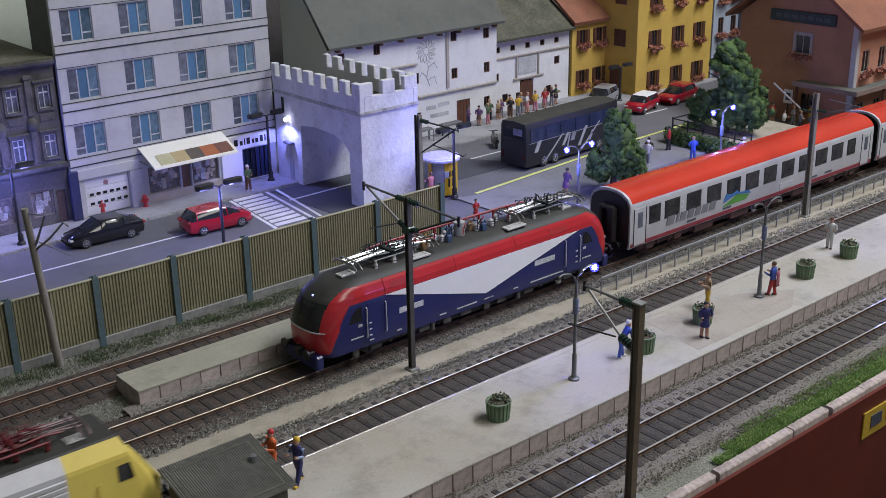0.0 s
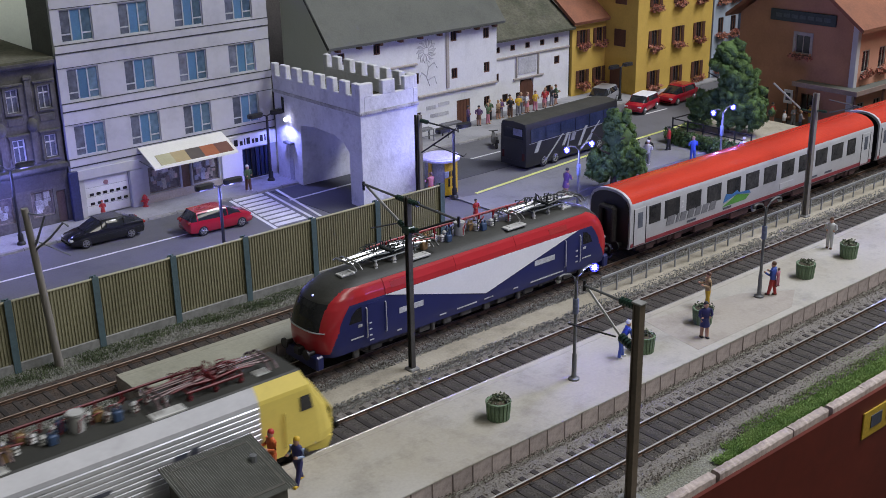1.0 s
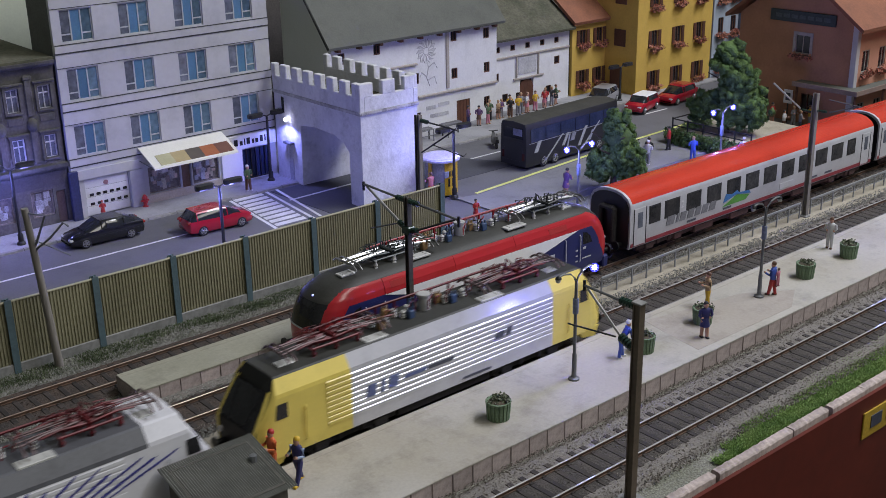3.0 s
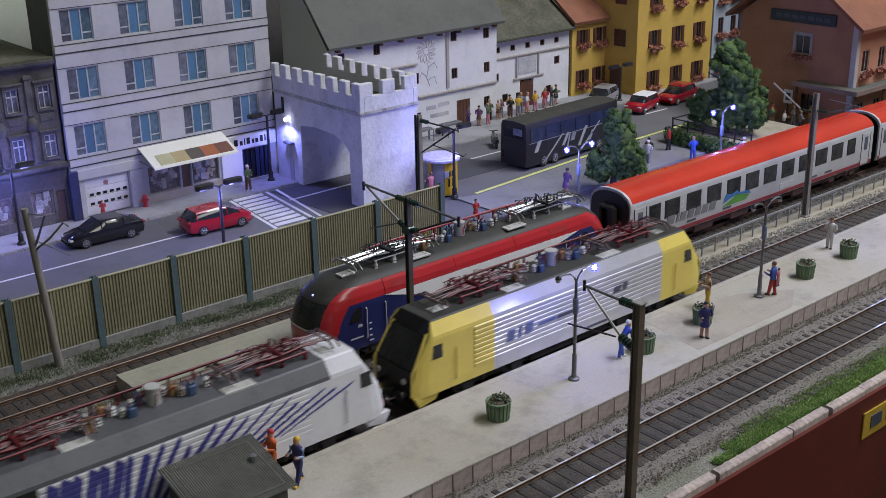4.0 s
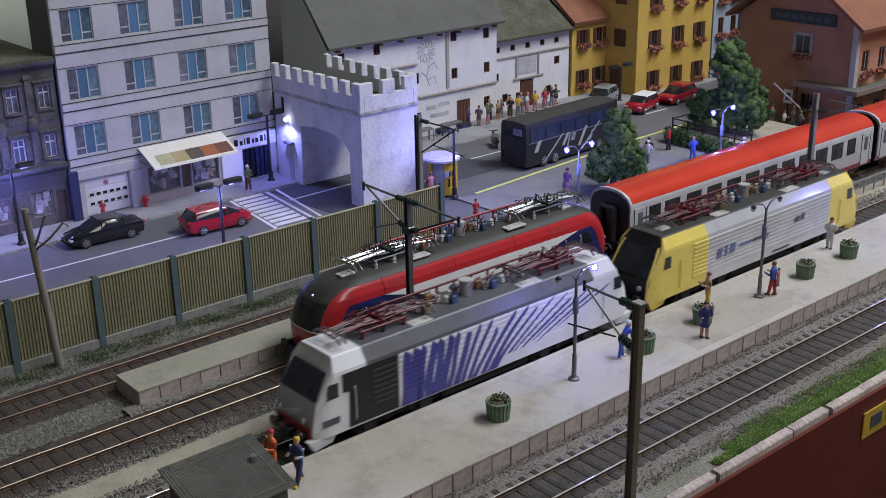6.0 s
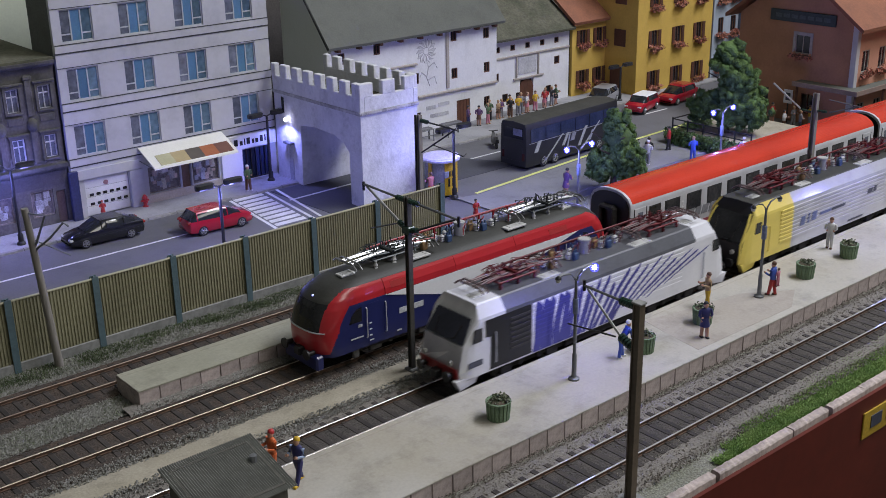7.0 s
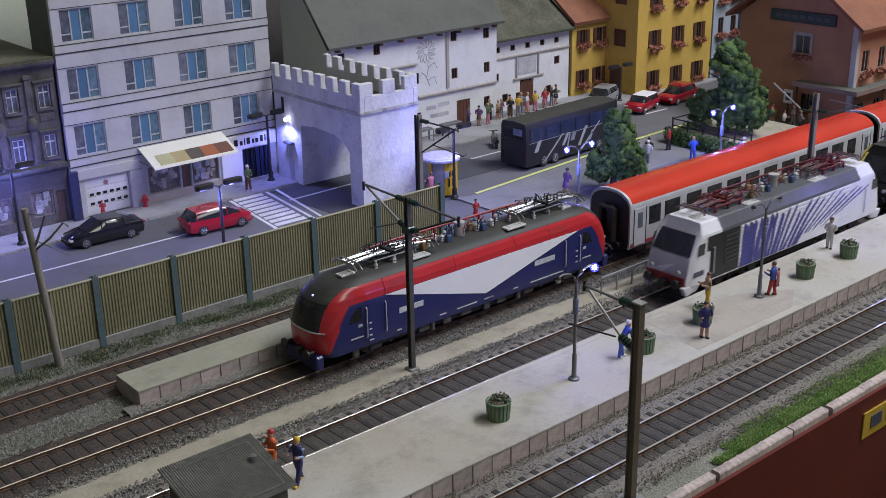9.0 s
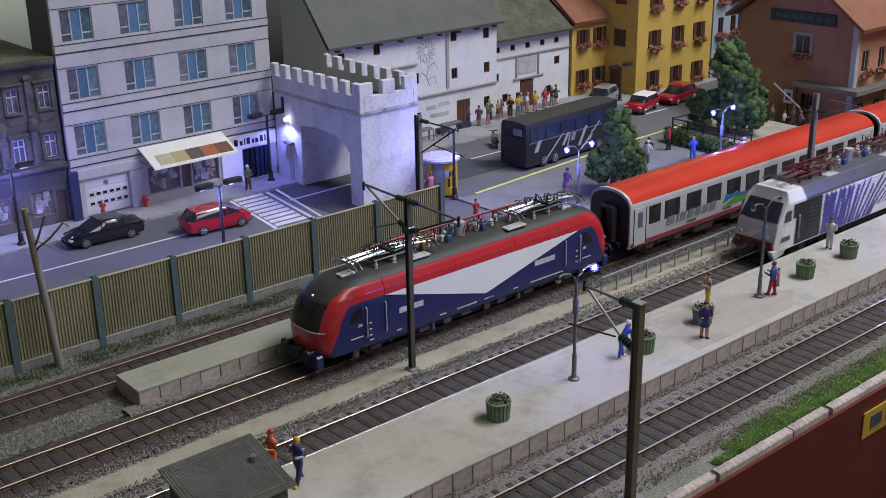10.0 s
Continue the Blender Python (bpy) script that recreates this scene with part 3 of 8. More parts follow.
platform(12.0, 70.0, 28.05, 32.72, 0.55, "long pale concrete platform edged with reddish stone blocks")
bm = bmnew()
prism(bm, [(39.2, 28.5), (46.5, 28.45), (48.5, 29.6), (46.0, 31.2), (41.5, 31.9), (39.9, 32.3), (39.5, 30.4)], 0.555, 0.5635, "z")
structure("paving_patch", bm, M("brown_repair_patch", (0.40, 0.365, 0.325), (0.35, 0.315, 0.27), 0.75, scale=0.25, fine=7, vary=0.06, stain=0.3, spot=0.6), "slightly browner patched area of the platform", "paving")
platform(18.3, 46.3, 42.05, 44.2, 0.55, "narrow weathered concrete loading platform between tracks", M("greenish_weathered_concrete", (0.36, 0.35, 0.28), (0.28, 0.275, 0.21), 0.85, scale=0.25, fine=8, vary=0.08, stain=0.3, spot=0.7))
bm = bmnew()
loft(bm, [[(x0, 41.35, -0.26), (x0, 41.6, -0.12 + 0.04 * noise.noise((x0, 0, 0))), (x0, 42.3, -0.10)] for x0 in [17.6 + 0.5 * k for k in range(58)]], closed=False)
structure("gravel_bank", bm, BALLAST, "light gravel banked against the loading platform", "gravel bed")

# ---- front edge of the layout ----
edge = thing("layout_edge", at(0, 0, 0), "pinkish stone edging along the layout's rim", "edging", kind="structure")
bm = bmnew()
rows = []
for q in range(16):
    x, a, b = 0.02 + 2.54 * q / 15, 0.035 * noise.noise((q * 0.8, 2, 0)), 0.05 * noise.noise((q * 0.9, 7, 0))
    rows.append([(x, 22.08 + a, -0.7), (x, 22.08 + a, -0.2 + b), (x, 22.13 + a, -0.14 + b), (x, 22.44 + b, -0.13 + a), (x, 22.5 + b, -0.2), (x, 22.5 + b, -0.7)])
loft(bm, rows, smooth=False)
me = mesh_of("edge_stone", bm, EDGESTONE)
for k in range(34):
    part("edge_stone", me, None, edge, m=at(-2 + 2.62 * k, random.uniform(-0.03, 0.03), random.uniform(-0.02, 0.02), 0, 0, random.uniform(-0.6, 0.6)))
bm = bmnew()
box(bm, -30, 150, 21.9, 22.07, -16, -0.45)
structure("fascia", bm, FASCIA, "dark red painted board closing the layout's front", "fascia board")
bm = bmnew()
box(bm, -30, 150, 22.1, 110, -3, -0.62)
structure("baseboard", bm, SHEDWALL, "wooden baseboard under the layout", "baseboard")
tab = thing("layout_frame", at(0, 0, 0), "plain wooden legs carrying the layout", "table frame", kind="structure")
for x in (-25, 60, 145):
    for y in (25, 105):
        bm = bmnew()
        box(bm, x - 2.5, x + 2.5, y - 2.5, y + 2.5, -1.0 / U, -3.0, bev=0.2)
        part("leg", bm, BROWNWOOD, tab)
plate = thing("sign", at(0, 0, 0), "yellow plate with dark lettering on the fascia", "sign")
bm = bmnew()
box(bm, 42.3, 51, 21.83, 21.91, -2.5, -1.2, bev=0.02)
part("board", bm, SIGNYELLOW, plate)
for x, w in ((42.9, 0.9), (44.2, 0.7), (45.3, 0.8)):
    bm = bmnew()
    box(bm, x, x + w, 21.80, 21.84, -2.1, -1.5)
    part("letter_bar", bm, DARKMARK, plate)

# ---- noise barrier ----
PX = [3.2, 7.4, 11.6, 15.75, 19.95, 24.05, 28.2, 32.45, 36.8, 41.6]
for k, x in enumerate(PX):
    post = thing("barrier_post", at(x, 49.3, -0.45), "blue-grey steel post between barrier panels", "post", "barrier posts")
    bm = bmnew()
    for a in (-0.16, 0.12):
        box(bm, -0.16, 0.16, a, a + 0.05, 0, 3.75)
    box(bm, -0.03, 0.03, -0.12, 0.12, 0, 3.75)
    part("beam", bm, POSTBLUE, post)
    if k == len(PX) - 1:
        break
    wdt = PX[k + 1] - x - 0.12
    pan = thing("noise_barrier", at(x + 0.06, 49.3, -0.45), "olive ribbed noise barrier panel on a concrete plinth", "noise barrier", "barrier panels")
    bm = bmnew()
    ring = []
    n = int(wdt / 0.155)
    for i in range(n):
        a = wdt * i / n
        s = wdt / n
        for dx, dy in ((0, 0.02), (0.3, 0.02), (0.42, -0.03), (0.88, -0.03)):
            ring.append((a + dx * s, dy))
    ring.append((wdt, 0.03))
    loft(bm, [[(a, b, z) for a, b in ring + [(wdt, 0.1), (0, 0.1)]] for z in (0.55, 3.6)], smooth=False)
    part("slats", bm, SLAT, pan)
    bm = bmnew()
    box(bm, 0, wdt, -0.06, 0.10, 3.58, 3.66, bev=0.02)
    part("cap", bm, SLATTOP, pan)
    bm = bmnew()
    box(bm, 0, wdt, -0.13, 0.13, 0, 0.58, bev=0.02)
    part("plinth", bm, PLINTH, pan, "grey concrete plinth")

# ---- trains ----


def loco_ring(x, hw, zs, wy, lean):
    """One cross-section: half-width hw, heights zs and width factors wy from sill to roof centre; lean(z) shifts x."""
    right = [(x + lean(z), -hw * w, z) for z, w in zip(zs, wy)]
    left = [(x + lean(z), hw * w, z) for z, w in zip(zs, wy)][::-1]
    return right + left


WHEELS = []


def bogies(parent, centres, mat=UNDER, base=1.45, r=0.6):
    for c in centres:
        bm = bmnew()
        for s in (-1, 1):
            box(bm, c - 2.3, c + 2.3, s * 1.12 - 0.1, s * 1.12 + 0.1, 0.45, 0.85, bev=0.06)
            for d in (-base, base):
                box(bm, c + d - 0.35, c + d + 0.35, s * 1.16 - 0.16, s * 1.16 + 0.16, 0.35, 0.75, bev=0.05)
                tube(bm, [(c + d * 0.4, s * 1.2, 0.5), (c + d * 0.4, s * 1.2, 1.0)], 0.14, 8)
        box(bm, c - 0.5, c + 0.5, -1.1, 1.1, 0.5, 0.8)
        bog = part("bogie", bm, mat, parent, "dark grey bogie frame")
        for d in (-base, base):
            for s in (-1, 1):
                bm = bmnew()
                loft(bm, [[(q * math.cos(6.2832 * k / 20), s * y, q * math.sin(6.2832 * k / 20)) for k in range(20)] for y, q in ((0.69, r - 0.05), (0.74, r), (0.82, r - 0.02), (0.84, r - 0.12), (0.80, r - 0.16), (0.80, 0.12))])
                for k in range(5):
                    a = 6.2832 * k / 5
                    tube(bm, [(0.12 * math.cos(a), s * 0.8, 0.12 * math.sin(a)), ((r - 0.12) * math.cos(a), s * 0.8, (r - 0.12) * math.sin(a))], 0.05, 5)
                wheel = part("wheel", bm, STEEL if mat in (UNDER, BOGIEGREY) else mat, bog, m=at(c + d, 0, r))
                WHEELS.append((parent, wheel, c + d, r))


def buffers(parent, xe, sgn, z=1.05):
    for s in (-1, 1):
        bm = bmnew()
        tube(bm, [(xe - sgn * 0.45, s * 0.875, z), (xe - 0.08 * sgn, s * 0.875, z)], 0.12, 10)
        tube(bm, [(xe - sgn * 0.08, s * 0.875, z), (xe, s * 0.875, z)], 0.25, 12)
        part("buffer", bm, BLACK, parent)


def pantograph(parent, x, z, mat, bright, sgn=1, seed=0):
    """A folded pantograph on four insulators: base, springs and hoses about x, arms lying flat with the head towards sgn."""
    rng = random.Random(seed)

    def bar(name, pts, r, mt, up, label=""):
        bm = bmnew()
        tube(bm, [(sgn * a, b, z + c) for a, b, c in pts], r, 6)
        return part(name, bm, mt, up, label, m=at(x, 0, 0) if up is parent else None)

    p = bar("pantograph", [(-0.55, -0.55, 0.3), (-0.55, 0.55, 0.3), (0.6, 0.55, 0.3), (0.6, -0.55, 0.3), (-0.55, -0.55, 0.3)], 0.055, mat, parent, "folded pantograph")
    for s in (-0.55, 0.55):
        for d in (-0.5, 0.55):
            bm = bmnew()
            lathe(bm, [(0.1, z - 0.04), (0.07, z + 0.04), (0.11, z + 0.1), (0.06, z + 0.2), (0.08, z + 0.3)], 8, sgn * d, s)
            part("pantograph_foot", bm, INSUL if mat is PANTODARK else mat, p)
        bar("lower_arm", [(-0.45, s * 0.7, 0.42), (0.5, s * 0.75, 0.52), (1.2, s * 0.7, 0.42)], 0.045, mat, p)
        bar("upper_arm", [(-0.2, s * 0.45, 0.52), (1.0, s * 0.5, 0.47), (1.9, s * 0.7, 0.4)], 0.05, bright, p)
        bar("guide_rod", [(0.1, s * 0.2, 0.5), (1.9, s * 0.3, 0.44)], 0.03, bright, p)
        bar("spring", [(-0.4, s * 0.35, 0.34), (0.45, s * 0.35, 0.4)], 0.11, mat, p)
    for k in range(8):
        a, b = rng.uniform(-0.6, 0.4), rng.uniform(-0.55, 0.4)
        bar("air_hose", [(a, b, 0.15), (a + rng.uniform(-0.2, 0.2), b + 0.12, rng.uniform(0.6, 0.85)), (a + rng.uniform(0.1, 0.5), b + rng.uniform(0, 0.3), rng.uniform(0.55, 0.8)), (a + rng.uniform(0.2, 0.6), b + rng.uniform(-0.2, 0.3), 0.25)], 0.035, mat, p)
    bar("knee", [(-0.5, -0.5, 0.5), (-0.5, 0.5, 0.5)], 0.07, mat, p)
    for d in (1.6, 1.9):
        bar("contact_strip", [(d, -0.92, 0.26), (d, -0.66, 0.46), (d, 0.66, 0.46), (d, 0.92, 0.26)], 0.05, bright, p)


def insulator(parent, x, y, z, r=0.16, h=0.42, mat=INSUL):
    bm = bmnew()
    lathe(bm, [(r * 0.6, z), (r, z + h * 0.15), (r * 0.7, z + h * 0.3), (r, z + h * 0.45), (r * 0.7, z + h * 0.6), (r, z + h * 0.8), (r * 0.5, z + h)], 10, x, y)
    part("insulator", bm, mat, parent)


def roof_gear(parent, z, panto, bright, bus, busy=0.75, stands=(-5.5, -4.5, 4.5, 5.5)):
    for i, (x, k) in enumerate(zip(stands, (-1, 1, -1, 1))):
        pantograph(parent, x, z, panto, bright, k, i)
    # latticed high-voltage line along the far side
    bm = bmnew()
    for d, h in ((0.1, 0.45), (0.32, 0.3)):
        tube(bm, [(-5.2, busy + d - 0.1, z + h), (-3.9, busy + d, z + h), (3.9, busy + d, z + h), (5.2, busy + d - 0.1, z + h)], 0.045, 6)
    tube(bm, [(-3.5, busy + 0.1, z + 0.42), (-3.0, -0.2, z + 0.5), (-2.0, -0.3, z + 0.46)], 0.045, 6)
    for k in range(18):
        tube(bm, [(-3.8 + 0.44 * k, busy + 0.1, z + 0.45), (-3.6 + 0.44 * k, busy + 0.32, z + 0.3)], 0.028, 4)
    part("busbar", bm, bus, parent, "red high-voltage roof line")
    for k in range(9):
        bm = bmnew()
        tube(bm, [(-4 + k, busy + 0.1, z), (-4 + k, busy + 0.1, z + 0.42)], 0.06, 6)
        part("busbar_support", bm, bus, parent)
    for x, y, r in ((-3.3, 0.3, 0.12), (-2.8, 0.1, 0.16), (-2.45, 0.42, 0.12), (-2.2, -0.1, 0.14), (-1.5, 0.3, 0.17), (-1.25, -0.05, 0.13), (-0.75, 0.35, 0.12), (1.05, 0.0, 0.14), (1.6, 0.4, 0.12), (2.1, 0.05, 0.15), (2.75, 0.4, 0.13), (3.2, -0.1, 0.12), (0.55, 0.45, 0.13)):
        insulator(parent, x, y, z, r, 0.34 + 0.6 * (r - 0.1))
    bm = bmnew()
    lathe(bm, [(0.26, z), (0.27, z + 0.1), (0.25, z + 0.6), (0.3, z + 0.64), (0.3, z + 0.72), (0.1, z + 0.73)], 16, 0.0, 0.1)
    part("transformer_bushing", bm, INSUL, parent)
    for x, y, h, m in ((-1.0, -0.25, 0.36, DEVBLUE), (1.35, -0.2, 0.4, DEVBLUE), (-0.45, 0.4, 0.42, DEVBLUE), (-2.6, -0.3, 0.42, INSULB), (0.85, 0.25, 0.4, INSULB), (-1.8, 0.5, 0.4, INSULB)):
        bm = bmnew()
        box(bm, x - 0.16, x + 0.16, y - 0.13, y + 0.13, z, z + h, bev=0.04)
        for d in (-0.1, 0.1):
            tube(bm, [(x + d, y, z + h), (x + d, y, z + h + 0.12)], 0.045, 6)
        part("switch_box", bm, m, parent)
    rng = random.Random(9)
    for k in range(13):
        x, y = -3.2 + 0.52 * k, rng.uniform(-0.35, 0.2)
        bm = bmnew()
        tube(bm, [(x, y, z + 0.12), (x + 0.1, y + 0.1, z + rng.uniform(0.4, 0.65)), (x + 0.4, y + rng.uniform(0.1, 0.4), z + rng.uniform(0.35, 0.6)), (x + 0.5, y + 0.5, z + 0.2)], 0.03, 5)
        part("roof_cable", bm, bus if k % 3 == 0 else panto, parent)
    for x, w, y0 in ((-7.2, 0.4, -0.5), (-3.3, 0.55, -1.0), (2.9, 0.65, -1.05), (7.0, 0.3, -0.6)):
        bm = bmnew()
        box(bm, x - w, x + w, y0, y0 + 0.5, z - 0.05, z + 0.05, bev=0.02)
        for d in (-0.6, 0.6):
            tube(bm, [(x + d * w, y0 + 0.1, z + 0.05), (x + d * w, y0 + 0.4, z + 0.05)], 0.025, 5)
        part("roof_hatch", bm, HATCH, parent, "pale roof hatch")


def handrails(parent, xs, y, z0=1.2, z1=2.7, mat=MARK):
    for x in xs:
        bm = bmnew()
        tube(bm, [(x, y, z0), (x, y - 0.07, z0 + 0.05), (x, y - 0.07, z1 - 0.05), (x, y, z1)], 0.03, 6)
        part("handrail", bm, mat, parent)


def plate_side(parent, name, poly, y, mat, label="", t=0.02):
    """A painted or riveted plate on both long sides; poly in (x, z)."""
    out = None
    for s in (-1, 1):
        bm = bmnew()
        prism(bm, poly, s * y, s * (y + t), "y")
        out = part(name, bm, mat, parent, label)
    return out


# -- the standing red, white and blue locomotive --
def red_loco(m):
    th = thing("electric_locomotive", m, "red, white and deep blue electric locomotive standing on the track", "locomotive", "locomotives")
    # heights, half-widths and front ends of the body's level outlines
    HZ = (0.75, 1.1, 1.6, 2.0, 2.5, 2.95, 3.3, 3.6, 3.78, 3.92, 4.02, 4.07)
    HW = (1.46, 1.49, 1.5, 1.5, 1.5, 1.49, 1.43, 1.29, 1.16, 0.92, 0.5, 0.0)
    XF = (9.5, 9.64, 9.68, 9.63, 9.5, 9.3, 9.06, 8.72, 8.42, 7.98, 7.3, 6.6)
    zs = [0.75 + 3.32 * i / 66 for i in range(67)]
    NT = 40

    def outline(z):
        hw, xf = float(np.interp(z, HZ, HW)), float(np.interp(z, HZ, XF))
        deep = 1.08 + 0.4 * max(0.0, min(1.0, (z - 2.2) / 1.4))
        half = []
        for k in range(NT + 1):
            a = math.pi / 2 * k / NT
            half.append((xf - deep * (1 - math.cos(a) ** 0.75), hw * math.sin(a) ** 0.8))
        return half

    def coat(x, y, z):
        """0 red, 1 blue, 2 roof, 3 glass"""
        a, w = abs(x), abs(y)
        if w < 1.1 and z > 1.98 and a > 7.0 or z > 3.7:
            return 3 if z < 3.2 and a > 7.0 else 2
        edge = 3.0 if a < 7.1 else 3.0 - 1.8 * ((a - 7.1) / 1.85) ** 2.3
        return 1 if z < edge and w > 1.0 or z < 0.95 else 0

    rings = []
    for z in zs:
        h = outline(z)
        fwd = [(x, -y, z) for x, y in h[::-1]] + [(x, y, z) for x, y in h[1:]]
        rings.append(fwd + [(-x, -y, z) for x, y, _ in fwd])
    bm = bmnew()
    vs = [[bm.verts.new(p) for p in r] for r in rings]
    n = len(vs[0])
    for a, b in zip(vs, vs[1:]):
        for k in range(n):
            f = bm.faces.new((a[k], a[(k + 1) % n], b[(k + 1) % n], b[k]))
            c = f.calc_center_median()
            f.material_index, f.smooth = coat(*c) if abs(c.x) > 5 else (2 if c.z > 3.7 else 0 if c.z > 3.0 else 1), True
    bm.faces.new(vs[0][::-1]).material_index = 1
    bmesh.ops.remove_doubles(bm, verts=bm.verts[:], dist=1e-4)
    part("body", bm, [RED, NAVY, DARKROOF, DARKPANE], th)
    for sgn in (-1, 1):
        bm = bmnew()
        h = outline(1.98)
        tube(bm, [(sgn * (x + 0.02), y * q, 1.99) for x, y, q in [(*p, -1) for p in h[NT - 14::-1]] + [(*p, 1) for p in h[1:NT - 13]]], 0.035, 6)
        part("windscreen_rail", bm, COACHGREY, th)
        bm = bmnew()
        box(bm, sgn * 9.45 - 0.28, sgn * 9.45 + 0.15, -1.3, 1.3, 0.25, 0.95, bev=0.08)
        part("snow_plough", bm, NAVY, th)
        buffers(th, sgn * 10.02, sgn)
        bm = bmnew()
        box(bm, sgn * 9.65 - 0.3, sgn * 9.65 + 0.3, -0.22, 0.22, 0.75, 1.15, bev=0.05)
        part("coupling", bm, BLACK, th)
        # side cab window, door rails
        for s in (-1, 1):
            bm = bmnew()
            prism(bm, [(sgn * 7.3, 2.12), (sgn * 8.02, 2.12), (sgn * 7.86, 2.5), (sgn * 7.6, 2.74), (sgn * 7.3, 2.8)], s * 1.42, s * 1.508, "y")
            part("cab_window", bm, DARKPANE, th)
        handrails(th, (sgn * 5.95, sgn * 7.05), -1.5)
        plate_side(th, "door_gap", [(sgn * 6.06, 0.85), (sgn * 6.94, 0.85), (sgn * 6.94, 2.85), (sgn * 6.06, 2.85)], 1.500, NAVY, "blue cab door", 0.008)
        for zz in (1.25, 1.55, 1.85):
            plate_side(th, "step_mark", [(sgn * 6.75, zz), (sgn * 6.9, zz), (sgn * 6.9, zz + 0.06), (sgn * 6.75, zz + 0.06)], 1.507, MARK)
        plate_side(th, "number_plate", [(sgn * 7.3, 1.85), (sgn * 7.52, 1.85), (sgn * 7.52, 1.98), (sgn * 7.3, 1.98)], 1.505, MARK)
        plate_side(th, "lettering_bar", [(sgn * 7.25, 1.32), (sgn * 7.95, 1.32), (sgn * 7.95, 1.38), (sgn * 7.25, 1.38)], 1.492, MARK)
        plate_side(th, "side_board", [(sgn * 3.7, 1.85), (sgn * 5.15, 1.85), (sgn * 5.15, 2.12), (sgn * 3.7, 2.12)], 1.505, MARK, "grey plate with small lettering")
    # glowing dot stands for a small lamp's reflection in the windscreen
    bm = bmnew()
    tube(bm, [(-8.7, -0.1, 3.42), (-8.97, -0.1, 3.4)], 0.045, 8)
    part("led_reflection_dot", bm, LED_GLINT, th, "glowing dot painted as a blue lamp reflection")
    # the white wedge and the red shoulder vents
    plate_side(th, "white_wedge", [(-5.9, 3.01), (6.9, 3.02), (0.3, 1.32)], 1.503, LIVERYWHITE, "white painted wedge")
    DARKRED = M("shaded_red_grille", (0.36, 0.022, 0.022), None, 0.45, vary=0.1)
    hwz = lambda z: float(np.interp(z, HZ, HW))
    for x0, x1 in ((-5.9, -1.62), (-1.6, 2.38), (2.4, 6.6)):
        for s in (-1, 1):
            bm = bmnew()
            pts = [(hwz(z) + o, z) for z, o in ((3.03, 0.0), (3.03, 0.03), (3.3, 0.03), (3.6, 0.03), (3.72, 0.035), (3.72, 0.0))]
            loft(bm, [[(x, s * a, b) for a, b in pts] for x in (x0, x1)], smooth=False)
            sp = part("shoulder_panel", bm, RED, th, "red ventilation shoulder")
            for g in ([(x0 + 0.35, x0 + 1.5)] if x0 < -5 else [(x1 - 1.8, x1 - 0.5)] if x1 > 6 else []):
                bm = bmnew()
                loft(bm, [[(x, s * (hwz(z) + o), z) for z, o in ((3.24, 0.02), (3.24, 0.045), (3.52, 0.045), (3.52, 0.02))] for x in g], smooth=False)
                part("grille", bm, DARKRED, sp)
            for k in range(8):
                bm = bmnew()
                xk = x0 + 0.3 + (x1 - x0 - 0.6) * k / 7
                box(bm, xk - 0.05, xk + 0.05, s * 1.515 - 0.012, s * 1.515 + 0.012, 3.02, 3.06)
                part("bolt", bm, DARKRED, sp)
    for x, w in ((-6.9, 0.3), (-5.3, 0.3), (-4.6, 0.25), (-2.7, 0.5), (-1.6, 1.6), (0.2, 0.6), (0.6, 0.25), (2.2, 0.4), (3.4, 3.0)):
        plate_side(th, "lettering_bar", [(x, 1.0), (x + w * 0.8, 1.0), (x + w * 0.8, 1.06), (x, 1.06)], 1.506, MARK)
    bm = bmnew()
    box(bm, -2.6, 2.6, -1.2, 1.2, 0.35, 0.8, bev=0.08)
    part("underfloor_box", bm, UNDER, th)
    for x, w, h in ((-2.1, 0.5, 0.4), (-0.9, 0.7, 0.3), (0.5, 0.4, 0.42), (1.5, 0.6, 0.34), (-7.6, 0.35, 0.45), (7.4, 0.35, 0.45), (-3.0, 0.2, 0.5), (2.7, 0.25, 0.5)):
        for s in (-1, 1):
            bm = bmnew()
            box(bm, x - w / 2, x + w / 2, s * 1.3 - 0.1, s * 1.3 + 0.1, 0.78 - h, 0.78, bev=0.04)
            part("equipment_box", bm, BOGIEGREY, th, "dusty grey equipment box")
    bogies(th, (-4.95, 4.95), BOGIEGREY)
    roof_gear(th, 4.03, PANTODARK, STEEL, M("busbar_red", (0.35, 0.02, 0.03), None, 0.45), stands=(-5.15, -4.1, 5.1, 6.1))
    return th


